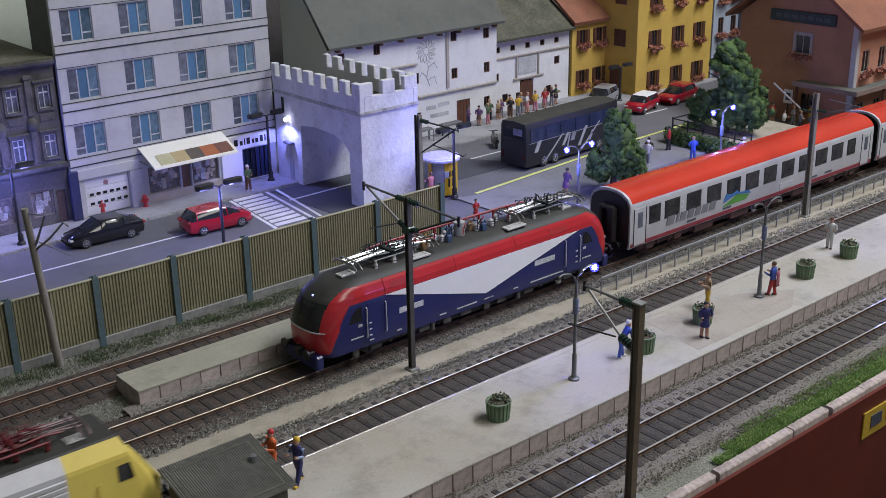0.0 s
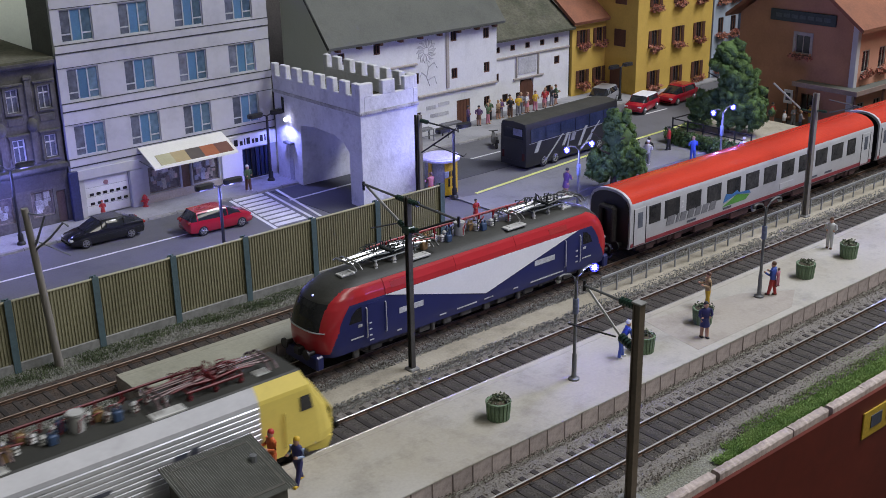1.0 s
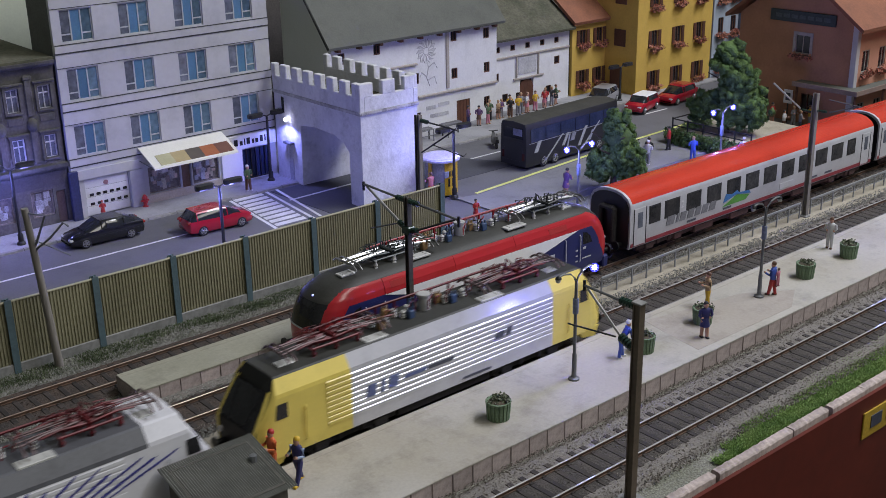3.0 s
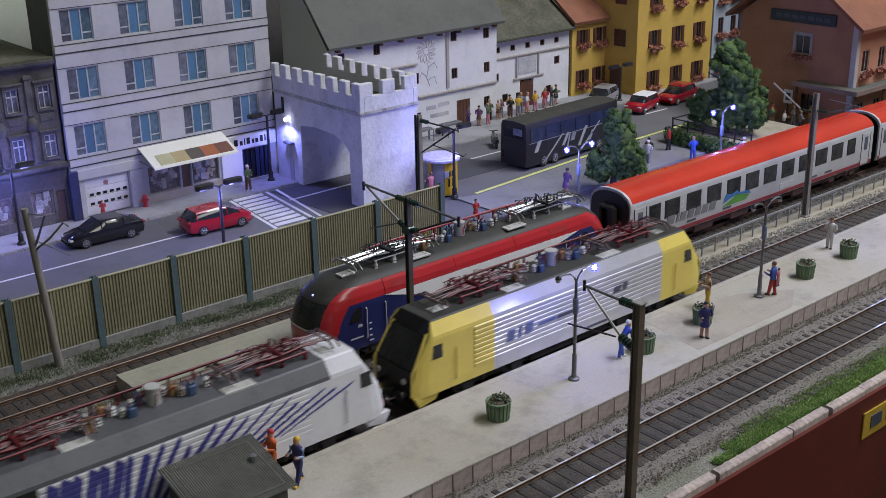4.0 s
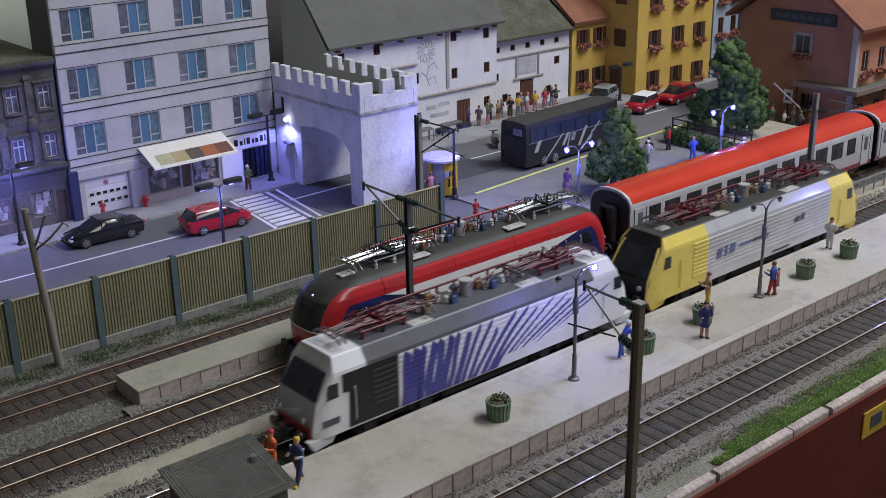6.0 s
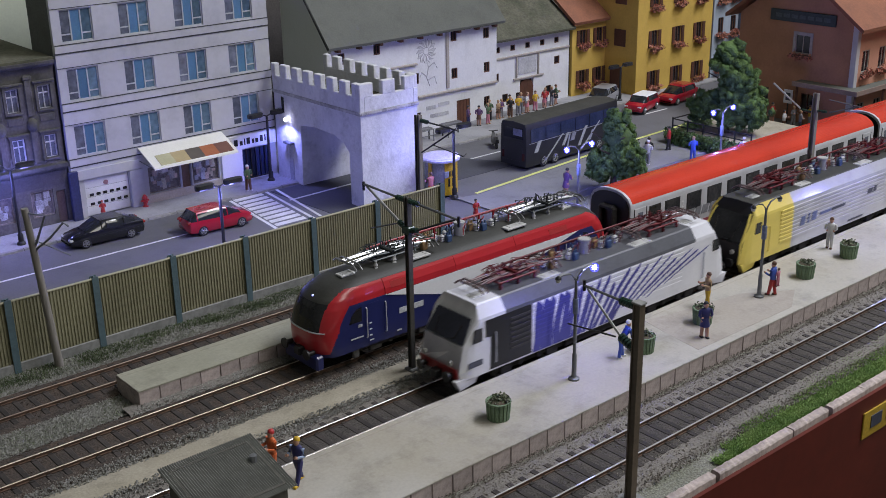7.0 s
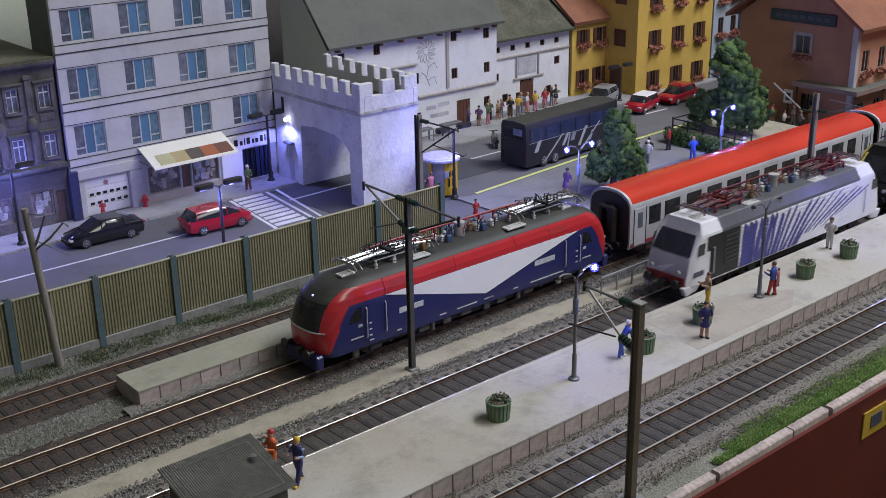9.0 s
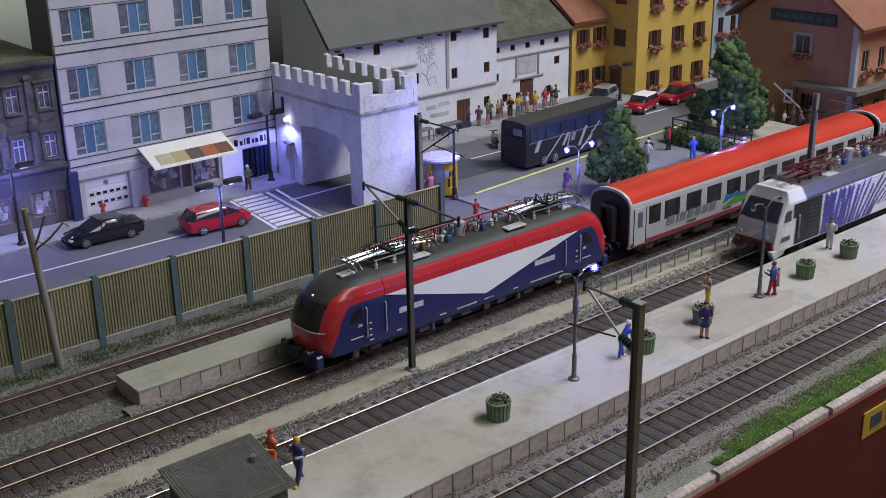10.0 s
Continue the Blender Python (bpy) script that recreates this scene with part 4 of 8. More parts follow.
def angular_loco(m, label, style):
    """The angular double-cab locomotive; style 'yellow' or 'zebra'. Its front points to +x."""
    th = thing("electric_locomotive", m, label, "locomotive", "locomotives")
    zs = [0.85, 1.2, 2.3, 3.3, 3.45, 3.95, 4.0, 4.02]
    wy = [0.99, 1.0, 1.0, 0.99, 0.97, 0.74, 0.68, 0.0]
    rings, xs = [], []

    def lean_of(f, sgn):
        def lean(z):
            k = max(0.0, z - 1.75)
            lo = max(0.0, 1.75 - z)
            return -sgn * f * (0.62 * k + 0.18 * lo)
        return lean

    XC = 9.55 if style == "yellow" else 9.25
    cab = [(XC, 1.0, 0.88), (XC - 0.33, 0.72, 0.96), (XC - 0.75, 0.4, 1.0), (7.6, 0.0, 1.0)]
    for x, f, w in cab:
        rings.append(loco_ring(-x, 1.45 * w, zs, wy, lean_of(f, -1)))
        xs.append(-x)
    yellow = style == "yellow"
    ends = 6.2 if yellow else 6.55
    for x in (-ends, -5.0, 5.0, ends):
        rings.append(loco_ring(x, 1.45, zs, wy, lambda z: 0))
        xs.append(x)
    for x, f, w in cab[::-1]:
        rings.append(loco_ring(x, 1.45 * w, zs, wy, lean_of(f, 1)))
        xs.append(x)
    n, nr = len(zs), len(rings)

    def mi(i, k):
        kk = k if k < n else 2 * n - 2 - k
        if i < 0 or i >= nr:
            return 3 if yellow else 0
        xm = (xs[i] + xs[i + 1]) / 2
        if yellow:
            if kk >= 5:
                return 2
            return 1 if -6.2 < xm + 0.01 < 6.2 and not (-6.2 < xm < -5.0) or 5.0 < xm < 6.2 else 0
        if kk >= 5:
            return 2 if abs(xm) < 6.6 else 0
        if kk >= 3 and abs(xm) < 6.6:
            return 2
        return 0

    bm = bmnew()
    loft(bm, rings, mi, smooth=False)
    part("body", bm, [LOCOYELLOW, SILVERWHITE, DARKROOF, BLACK] if yellow else [ZEBRAWHITE, ZEBRAWHITE, GREYROOF, BLACK], th)
    # corrugated side wall: nine pressed ribs
    RIBS = [1.42 + 0.215 * k for k in range(9)]
    RB = 1.486 if yellow else 1.460
    spans = ((-5.0, 6.15, SILVERWHITE), (-6.15, -5.0, LOCOYELLOW)) if yellow else ((-4.9, 5.6, ZEBRAWHITE),)
    for s in (-1, 1):
        for x0, x1, mt in spans:
            bm = bmnew()
            for z in RIBS:
                loft(bm, [[(x, s * 1.44, z - 0.05), (x, s * RB, z - 0.035), (x, s * RB, z + 0.09), (x, s * 1.44, z + 0.125)] for x in (x0, x1)], smooth=False)
            part("side_ribs", bm, mt, th, "ribbed side wall")
    if not yellow:
        # fanned brush-like stripes that follow the ribs, black cab field at the rear
        rows = [(0.9, 1.454), (1.36, 1.454)] + [(z + d, y) for z in RIBS for d, y in ((-0.05, 1.454), (-0.035, 1.464), (0.09, 1.464), (0.125, 1.454))] + [(3.29, 1.454)]
        N = 20
        for s in (-1, 1):
            rng = random.Random(5)
            for k in range(N):
                u = k / (N - 1)
                xb, run = -4.95 + 7.3 * u ** 0.95, 0.3 + 6.3 * u ** 2.3
                zlo = 0.9 + 0.75 * max(0.0, u - 0.7) / 0.3 * (0.7 + 0.3 * (k % 2))
                zhi = 3.29 - 0.35 * max(0.0, u - 0.75) / 0.25 - (rng.uniform(0, 0.5) if 0.3 < u < 0.9 and k % 3 == 1 else 0)
                w = (0.34 - 0.04 * u) * rng.uniform(0.75, 1.25) + (0.08 if u < 0.3 else 0)
                wob, ph = rng.uniform(0.02, 0.07), rng.uniform(0, 6)
                bow = 1.0 + 0.25 * u
                bm = bmnew()
                last = None
                for z, y in [r for r in rows if zlo <= r[0] <= zhi]:
                    f = (z - 0.9) / 2.39
                    x = xb + run * f ** bow + wob * math.sin(2.2 * z + ph)
                    e = min(1.0, 0.25 + 2.2 * (z - zlo) / 2.39) if u > 0.75 else 1.0
                    ww = w * e * (1.0 - 0.3 * f * u) * min(1.0, 0.3 + 3.0 * (zhi - z))
                    now = [bm.verts.new((x + q * ww, s * (y + o), z)) for q, o in ((0, 0.0), (0, 0.006), (1, 0.006), (1, 0.0))]
                    if last:
                        for i in range(4):
                            bm.faces.new((last[i], last[(i + 1) % 4], now[(i + 1) % 4], now[i]))
                    last = now
                part("stripe", bm, STRIPE, th)
            bm = bmnew()
            prism(bm, [(-7.5, 0.95), (-5.0, 0.95), (-5.0, 3.32), (-7.75, 3.32), (-7.75, 2.55), (-7.45, 2.5)], s * 1.45, s * 1.47, "y")
            part("black_field", bm, BLACK, th, "black painted cab side")
            for k in range(7):
                bm = bmnew()
                box(bm, -6.3, -5.1, s * 1.485 - 0.02, s * 1.485 + 0.02, 1.5 + 0.24 * k, 1.6 + 0.24 * k)
                part("louvre", bm, UNDER, th)
        plate_side(th, "letter_bar", [(-8.75, 1.35), (-7.95, 1.35), (-7.95, 1.62), (-8.75, 1.62)], 1.452, DARKMARK)
    else:
        BLUELOGO = M("blue_lettering", (0.12, 0.15, 0.32), None, 0.4)
        for x, w, z, h in ((2.6, 0.5, 2.3, 0.3), (3.25, 0.3, 2.3, 0.36), (-4.3, 0.42, 1.95, 0.5), (-3.6, 0.16, 1.95, 0.55), (-3.2, 0.45, 2.0, 0.5), (-2.4, 1.1, 2.15, 0.15), (-1.2, 1.4, 2.15, 0.15)):
            plate_side(th, "letter_bar", [(x, z), (x + w, z), (x + w + 0.08, z + h), (x + 0.08, z + h)], 1.492, BLUELOGO if x < -2.3 else DARKMARK)
        plate_side(th, "lettering_bar", [(0.8, 1.0), (2.4, 1.0), (2.4, 1.1), (0.8, 1.1)], 1.456, DARKMARK)
    # cab fronts
    for sgn in (-1, 1):
        L = lean_of(1.0, sgn)
        bm = bmnew()
        fr = lambda y, z, o: (sgn * (XC + o) + L(z), y, z)
        sill = 2.1 if yellow else 2.42
        w = [(-1.2, sill), (1.2, sill), (1.08, 3.42), (-1.08, 3.42)]
        loft(bm, [[fr(y, z, 0.005) for y, z in w], [fr(y, z, 0.05) for y, z in w]], smooth=False)
        part("windscreen", bm, DARKPANE if yellow else M("blue_tinted_windscreen", (0.035, 0.037, 0.06), (0.02, 0.021, 0.035), 0.15, bump=0.0), th, "dark windscreen")
        bm = bmnew()
        w = [(-1.2, 1.0), (1.2, 1.0), (1.22, sill - 0.06), (-1.22, sill - 0.06)]
        loft(bm, [[fr(y, z, 0.005) for y, z in w], [fr(y, z, 0.04) for y, z in w]], smooth=False)
        part("front_panel", bm, BLACK if yellow else FRONTGREY, th, "dark lower front" if yellow else "grey lower front")
        if yellow:
            for s in (-1, 1):
                bm = bmnew()
                tube(bm, [fr(s * y, z, o) for y, z, o in ((1.2, 0.95, 0.02), (1.25, 2.0, 0.03), (1.17, 3.0, 0.03), (1.08, 3.5, 0.0))], 0.07, 6)
                part("front_frame", bm, LOCOYELLOW, th, "yellow front edging")
        else:
            bm = bmnew()
            w = [(-1.2, 0.88), (1.2, 0.88), (1.2, 1.38), (-1.2, 1.38)]
            loft(bm, [[fr(y, z, 0.03) for y, z in w], [fr(y, z, 0.08) for y, z in w]], smooth=False)
            part("buffer_beam", bm, M("beam_red", (0.3, 0.03, 0.03), None, 0.5), th, "dull red buffer beam")
        for s in (-1, 1):
            bm = bmnew()
            tube(bm, [fr(s * 0.85, 1.6, 0.02), fr(s * 0.85, 1.6, 0.09)], 0.13, 10)
            part("headlight", bm, INSUL, th)
            bm = bmnew()
            tube(bm, [fr(s * 0.25, sill + 0.02, 0.06), fr(s * 0.6, sill + 0.15, 0.07), fr(s * 0.75, 3.1, 0.07)], 0.022, 5)
            part("wiper", bm, BLACK, th)
            bm = bmnew()
            prism(bm, [(sgn * 7.95, 2.45), (sgn * 8.5, 2.45), (sgn * 8.4, 3.05), (sgn * 7.95, 3.05)], s * 1.43, s * 1.47, "y")
            part("cab_window", bm, DARKPANE, th)
            bm = bmnew()
            tube(bm, [(sgn * 7.2, s * 1.45, 1.2), (sgn * 7.2, s * 1.52, 1.25), (sgn * 7.2, s * 1.52, 2.6), (sgn * 7.2, s * 1.45, 2.65)], 0.03, 6)
            part("handrail", bm, LOCOYELLOW if yellow else MARK, th)
            bm = bmnew()
            prism(bm, [(sgn * 8.05, 0.9), (sgn * 8.3, 0.55), (sgn * 9.15, 0.42), (sgn * 9.4, 0.9)], s * 1.1, s * 1.36, "y")
            part("skirt", bm, LOCOYELLOW if yellow else ZEBRAWHITE, th)
        buffers(th, sgn * (XC + 0.33), sgn)
        bm = bmnew()
        box(bm, sgn * XC - 0.3, sgn * XC + 0.35, -0.22, 0.22, 0.7, 1.1, bev=0.05)
        part("coupling", bm, BLACK, th)
    bm = bmnew()
    box(bm, -2.6, 2.6, -1.25, 1.25, 0.35, 0.88, bev=0.08)
    part("underfloor_box", bm, UNDER, th)
    bogies(th, (-4.95, 4.95))
    roof_gear(th, 4.0, PANTORED, M("arm_steel", (0.15, 0.10, 0.10), None, 0.5, 0.3) , PANTORED)
    return th


COACHPANE = M("tinted_coach_glass", (0.025, 0.026, 0.03), (0.06, 0.058, 0.06), 0.12, scale=1.5, vary=0.3, bump=0.0, rnd=0.4)


def coach(m, first):
    th = thing("passenger_coach", m, "grey passenger coach with a bright red roof", "railway coach", "coaches")
    L = 25.0
    zs = [0.82, 1.15, 2.2, 3.2, 3.42, 3.72, 3.95, 4.06, 4.08]
    wy = [0.95, 1.0, 1.0, 0.99, 0.97, 0.84, 0.58, 0.28, 0.0]
    n = len(zs)
    bm = bmnew()
    rings = [loco_ring(x, 1.48, zs, wy, lambda z: 0) for x in (0, 0.1, L - 0.1, L)]

    def mi(i, k):
        kk = k if k < n else 2 * n - 2 - k
        if i < 0 or i > 3:
            return 2
        return 0 if kk >= 4 else 3 if kk == 3 else 1

    loft(bm, rings, mi)
    part("body", bm, [COACHRED, COACHGREY, BLACK, COACHGREY], th)
    for s in (-1, 1):
        bm = bmnew()
        for k in range(14):
            yy = 1.48 * (0.94 - 0.065 * k)
            z0 = np.interp(yy / 1.48, wy[::-1], zs[::-1])
            tube(bm, [(0.15, s * yy, z0), (L - 0.15, s * yy, z0)], 0.007, 4, caps=False)
        part("roof_ribs", bm, COACHRED, th)
    bm = bmnew()
    ring_o = [(y * 1.01, z) for _, y, z in loco_ring(0, 1.48, zs, wy, lambda z: 0)]
    loft(bm, [[(-0.06, y, z) for y, z in ring_o], [(0.12, y * 1.005, z + 0.01) for y, z in ring_o]], smooth=False)
    part("end_frame", bm, COACHGREY, th)
    bm = bmnew()
    prism(bm, [(y * 0.93, 0.95 + (z - 0.95) * 0.95) for y, z in ring_o], -0.1, -0.061, "x")
    part("gangway_wall", bm, BLACK, th, "dark end wall")
    bm = bmnew()
    for a in (-0.5, 0.5):
        box(bm, -0.45, -0.1, a - 0.12, a + 0.12, 1.1, 3.1, bev=0.08)
    box(bm, -0.45, -0.1, -0.5, 0.5, 2.95, 3.2, bev=0.08)
    part("gangway", bm, UNDER, th)
    plate_side(th, "wine_stripe", [(0.05, 0.92), (L - 0.05, 0.92), (L - 0.05, 1.14), (0.05, 1.14)], 1.475, WINE, "wine red waist band", 0.02)
    bm = bmnew()
    box(bm, 2, L - 2, -1.2, 1.2, 0.45, 0.85, bev=0.08)
    for x in (6, 9.5, 13, 16):
        box(bm, x, x + 1.8, -1.3, 1.3, 0.3, 0.8, bev=0.06)
    part("underframe", bm, UNDERWINE, th, "dusty wine-red underframe")
    ww = [2.05, 3.58, 5.53, 7.44, 9.35, 11.22, 13.08, 14.97, 16.85, 18.73, 20.6, 22.3]
    for s in (-1, 1):
        for k, x in enumerate(ww):
            w = 1.0 if k in (0, 11) else 1.34
            bm = bmnew()
            box(bm, x - w / 2, x + w / 2, s * 1.475 - 0.02, s * 1.475 + 0.02, 1.95, 3.02, bev=0.01)
            win = part("window", bm, BLACK, th)
            bm = bmnew()
            box(bm, x - w / 2 + 0.08, x + w / 2 - 0.08, s * 1.49 - 0.012, s * 1.49 + 0.012, 2.03, 2.94)
            part("pane", bm, COACHPANE, win)
        for x in (0.78, 24.1):
            bm = bmnew()
            box(bm, x - 0.48, x + 0.48, s * 1.485 - 0.015, s * 1.485 + 0.015, 0.95, 3.1, bev=0.01)
            door = part("door", bm, COACHGREY, th)
            bm = bmnew()
            for d in (-0.52, 0.5):
                box(bm, x + d, x + d + 0.04, s * 1.485 - 0.02, s * 1.485 + 0.02, 0.95, 3.1)
            part("door_seal", bm, BLACK, door)
            bm = bmnew()
            box(bm, x - 0.2, x + 0.2, s * 1.505 - 0.01, s * 1.505 + 0.01, 1.95, 2.85)
            part("pane", bm, PANE, door)
        if first:
            cu = bpy.data.curves.new("class_number", "FONT")
            cu.body, cu.size, cu.extrude, cu.align_x = "2", 0.62 * U, 0.006 * U, "CENTER"
            cu.materials.append(FRAMEW)
            num = new("class_number", cu)
            num.parent = th
            num.matrix_basis = at(4.5 if s < 0 else 20.5, s * 1.497, 2.28, 90, 0, 0 if s < 0 else 180)
            BARG = M("grey_logo_bar", (0.2, 0.2, 0.22), None, 0.5)
            x = 3.05
            for w in (0.8, 0.26, 0.6, 0.62, 0.55, 0.62, 0.66):
                bm = bmnew()
                prism(bm, [(x, 1.5), (x + w * 0.85, 1.5), (x + w * 0.85 + 0.15, 2.02), (x + 0.15, 2.02)], s * 1.482, s * 1.512, "y")
                part("letter_bar", bm, BARG, th)
                x += w + 0.08
            bm = bmnew()
            prism(bm, [(8.3, 1.42), (10.6, 1.42), (11.0, 1.68), (9.7, 1.92)], s * 1.483, s * 1.502, "y")
            part("green_swoosh", bm, M("swoosh_green", (0.10, 0.30, 0.06), None, 0.5), th, "green painted swoosh")
            bm = bmnew()
            prism(bm, [(8.35, 1.66), (9.6, 1.96), (11.1, 1.74), (10.9, 1.95), (9.9, 2.02), (9.7, 2.2), (9.2, 2.05), (8.6, 2.2)], s * 1.497, s * 1.513, "y")
            part("blue_swoosh", bm, M("swoosh_blue", (0.05, 0.17, 0.42), None, 0.5), th, "blue painted swoosh")
        bm = bmnew()
        box(bm, 14.2, 15.6, s * 1.49 - 0.01, s * 1.49 + 0.01, 1.25, 1.62)
        part("side_board", bm, COACHGREY, th)
        for x in (5.0, 8.4, 17.6, 19.3):
            bm = bmnew()
            box(bm, x, x + 0.8, s * 1.49 - 0.01, s * 1.49 + 0.01, 1.24, 1.36)
            part("lettering_bar", bm, DARKMARK, th)
    bogies(th, (3.2, L - 3.2), UNDERWINE, 1.25, 0.46)
    buffers(th, -0.55, -1)
    return th


red_loco(at(35.1, T[1], 0))
coach(at(46.25, T[1], 0), True)
coach(at(72.05, T[1], 0), False)
yellow = angular_loco(at(5, T[2], 0), "yellow and ribbed silver electric locomotive rolling coupled ahead of another", "yellow")
zebra = angular_loco(at(-15.2, T[2], 0), "white electric locomotive with fanned blue stripes, rolling", "zebra")

# ---- houses ----


def frame_ring(bm, x0, x1, z0, z1, y0, y1, w):
    loops = []
    for y in (y0, y1):
        for d in (0.0, w):
            loops.append([bm.verts.new((x, y, z)) for x, z in ((x0 + d, z0 + d), (x1 - d, z0 + d), (x1 - d, z1 - d), (x0 + d, z1 - d))])
    for a, b in ((0, 1), (2, 3), (0, 2), (1, 3)):
        for k in range(4):
            bm.faces.new((loops[a][k], loops[a][(k + 1) % 4], loops[b][(k + 1) % 4], loops[b][k]))


def window(parent, x0, x1, z0, z1, frame=FRAMEW, pane=PANE, bars=True, sill=None, y=0.14, m=None):
    bm = bmnew()
    frame_ring(bm, x0, x1, z0, z1, y - 0.05, y + 0.05, 0.08)
    win = part("window", bm, frame, parent, m=m)
    if bars:
        bm = bmnew()
        box(bm, (x0 + x1) / 2 - 0.03, (x0 + x1) / 2 + 0.03, y - 0.05, y + 0.05, z0 + 0.08, z1 - 0.08)
        part("glazing_bar", bm, frame, win)
    bm = bmnew()
    box(bm, x0 + 0.06, x1 - 0.06, y + 0.01, y + 0.04, z0 + 0.06, z1 - 0.06)
    part("pane", bm, pane, win)
    if sill:
        bm = bmnew()
        box(bm, x0 - 0.1, x1 + 0.1, -0.12, y, z0 - 0.1, z0, bev=0.02)
        part("sill", bm, sill, win)
    return win


def shutters(parent, win, x0, x1, z0, z1):
    for a, b in ((x0 - 0.42, x0 - 0.02), (x1 + 0.02, x1 + 0.42)):
        bm = bmnew()
        box(bm, a, b, -0.09, -0.02, z0, z1, bev=0.015)
        for k in range(6):
            z = z0 + 0.15 + (z1 - z0 - 0.3) * k / 5
            box(bm, a + 0.06, b - 0.06, -0.11, -0.085, z - 0.05, z + 0.05)
        part("shutter", bm, BROWNWOOD, win)


def leaf_clump(bm, c, r, n, rng, size=(0.08, 0.16), squash=0.7):
    """Small tilted leaves thick about a point."""
    for _ in range(n):
        d = Vector((rng.gauss(0, 1), rng.gauss(0, 1), rng.gauss(0, 1))).normalized()
        p = Vector(c) + Vector((d.x, d.y, d.z * squash)) * r * rng.uniform(0.55, 1.05)
        a = d.orthogonal().normalized()
        a.rotate(Euler((rng.uniform(0, 3), rng.uniform(0, 3), rng.uniform(0, 3))))
        b = a.cross(d + Vector((0.3, 0.2, 0.1))).normalized()
        s = rng.uniform(*size)
        quad(bm, [p - a * s, p - b * s * 0.6, p + a * s, p + b * s * 0.6])


def flower_box(parent, x0, x1, z, seed):
    rng = random.Random(seed)
    bm = bmnew()
    box(bm, x0 - 0.25, x1 + 0.25, -0.4, -0.12, z - 0.28, z - 0.02, bev=0.02)
    fb = part("flower_box", bm, BROWNWOOD, parent)
    bm = bmnew()
    for k in range(7):
        leaf_clump(bm, (x0 - 0.2 + (x1 - x0 + 0.4) * k / 6, -0.3 + rng.uniform(-0.08, 0.08), z + rng.uniform(-0.35, 0.15)), 0.33, 34, rng, (0.06, 0.13))
    part("geranium", bm, FLOWER, fb, "faded red geranium blossom")


def shell(parent, x0, x1, y0, y1, z0, z1, mat, t=0.3):
    """Side and back walls behind a facade."""
    for nm, b in (("side_wall", (x0, x0 + t, y0, y1)), ("side_wall", (x1 - t, x1, y0, y1)), ("back_wall", (x0 + t, x1 - t, y1 - t, y1))):
        bm = bmnew()
        box(bm, *b, z0, z1)
        part(nm, bm, mat, parent)


def facade(parent, x0, x1, z0, z1, holes, mat, t=0.3):
    bm = bmnew()
    holed_wall(bm, x0, x1, z0, z1, t, holes)
    part("front_wall", bm, mat, parent)
    # near-black sheet stands in for the darkness of the rooms
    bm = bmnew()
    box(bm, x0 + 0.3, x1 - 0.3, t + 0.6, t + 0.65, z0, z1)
    part("inner_wall", bm, GROOVE_AND_UNLIT, parent, "near-black sheet painted as the unlit room behind the windows")


# -- office house with the bank --
bank = thing("office_building", at(26.55, 67.0, 0.0), "white panelled office building with blue window strips and a bank", "building", "town houses")
W = 14.9
cols = [1.55, 5.3, 9.05, 12.75]
floors = [3.5, 7.0, 10.55, 14.1]
holes = [(c - 1.03, c + 1.03, f + 0.62, f + 2.6) for c in cols for f in floors]
ground = [(0.75, 3.75, 0.14, 2.55), (5.1, 7.4, 0.7, 2.5), (8.3, 10.3, 0.7, 2.5), (7.5, 8.2, 0.2, 2.5), (12.2, 14.4, 0.16, 2.35)]
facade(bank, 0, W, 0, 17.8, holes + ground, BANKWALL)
# side and back walls take a much darker grey than the front
shell(bank, 0, W, 0.3, 3.5, 0, 17.8, M("dark_grey_sides", (0.13, 0.135, 0.13), None, 0.9))
bm = bmnew()
box(bm, -0.1, W + 0.1, -0.15, 3.6, 17.8, 18.1)
part("roof", bm, ROOFGREY, bank)
for f in floors:
    for dz, h, pr, mt, nm in ((-0.03, 0.09, 0.03, GROOVE_AND_UNLIT, "dark_joint"), (0.50, 0.05, 0.05, GROOVE_AND_UNLIT, "dark_joint"), (0.06, 0.42, 0.06, BANKWALL, "ledge"), (2.66, 0.04, 0.02, GROOVE_AND_UNLIT, "dark_joint")):
        bm = bmnew()
        box(bm, 0.0, W, -pr, 0.0, f + dz, f + dz + h)
        part(nm, bm, mt, bank)
    for c in cols:
        x0, x1, z0, z1 = c - 1.03, c + 1.03, f + 0.62, f + 2.6
        bm = bmnew()
        frame_ring(bm, x0, x1, z0, z1, 0.08, 0.18, 0.08)
        win = part("window", bm, BANKFRAME, bank)
        for a, b, cc, d in ((c - 0.37, c - 0.29, z0 + 0.1, z1 - 0.1), (c + 0.29, c + 0.37, z0 + 0.1, z1 - 0.1), (x0 + 0.1, c - 0.37, z0 + 0.45, z0 + 0.53), (c + 0.37, x1 - 0.1, z0 + 0.45, z0 + 0.53)):
            bm = bmnew()
            box(bm, a, b, 0.085, 0.175, cc, d)
            part("mullion", bm, BANKFRAME, win)
        for a, b, mt, nm in ((x0 + 0.05, c - 0.33, PANE, "pane"), (c + 0.35, x1 - 0.05, TEALPANE, "pane"), (c - 0.30, c + 0.31, BLUEPANEL, "blue_panel")):
            bm = bmnew()
            box(bm, a, b, 0.12, 0.15, z0 + 0.05, z1 - 0.05)
            part(nm, bm, mt, win)
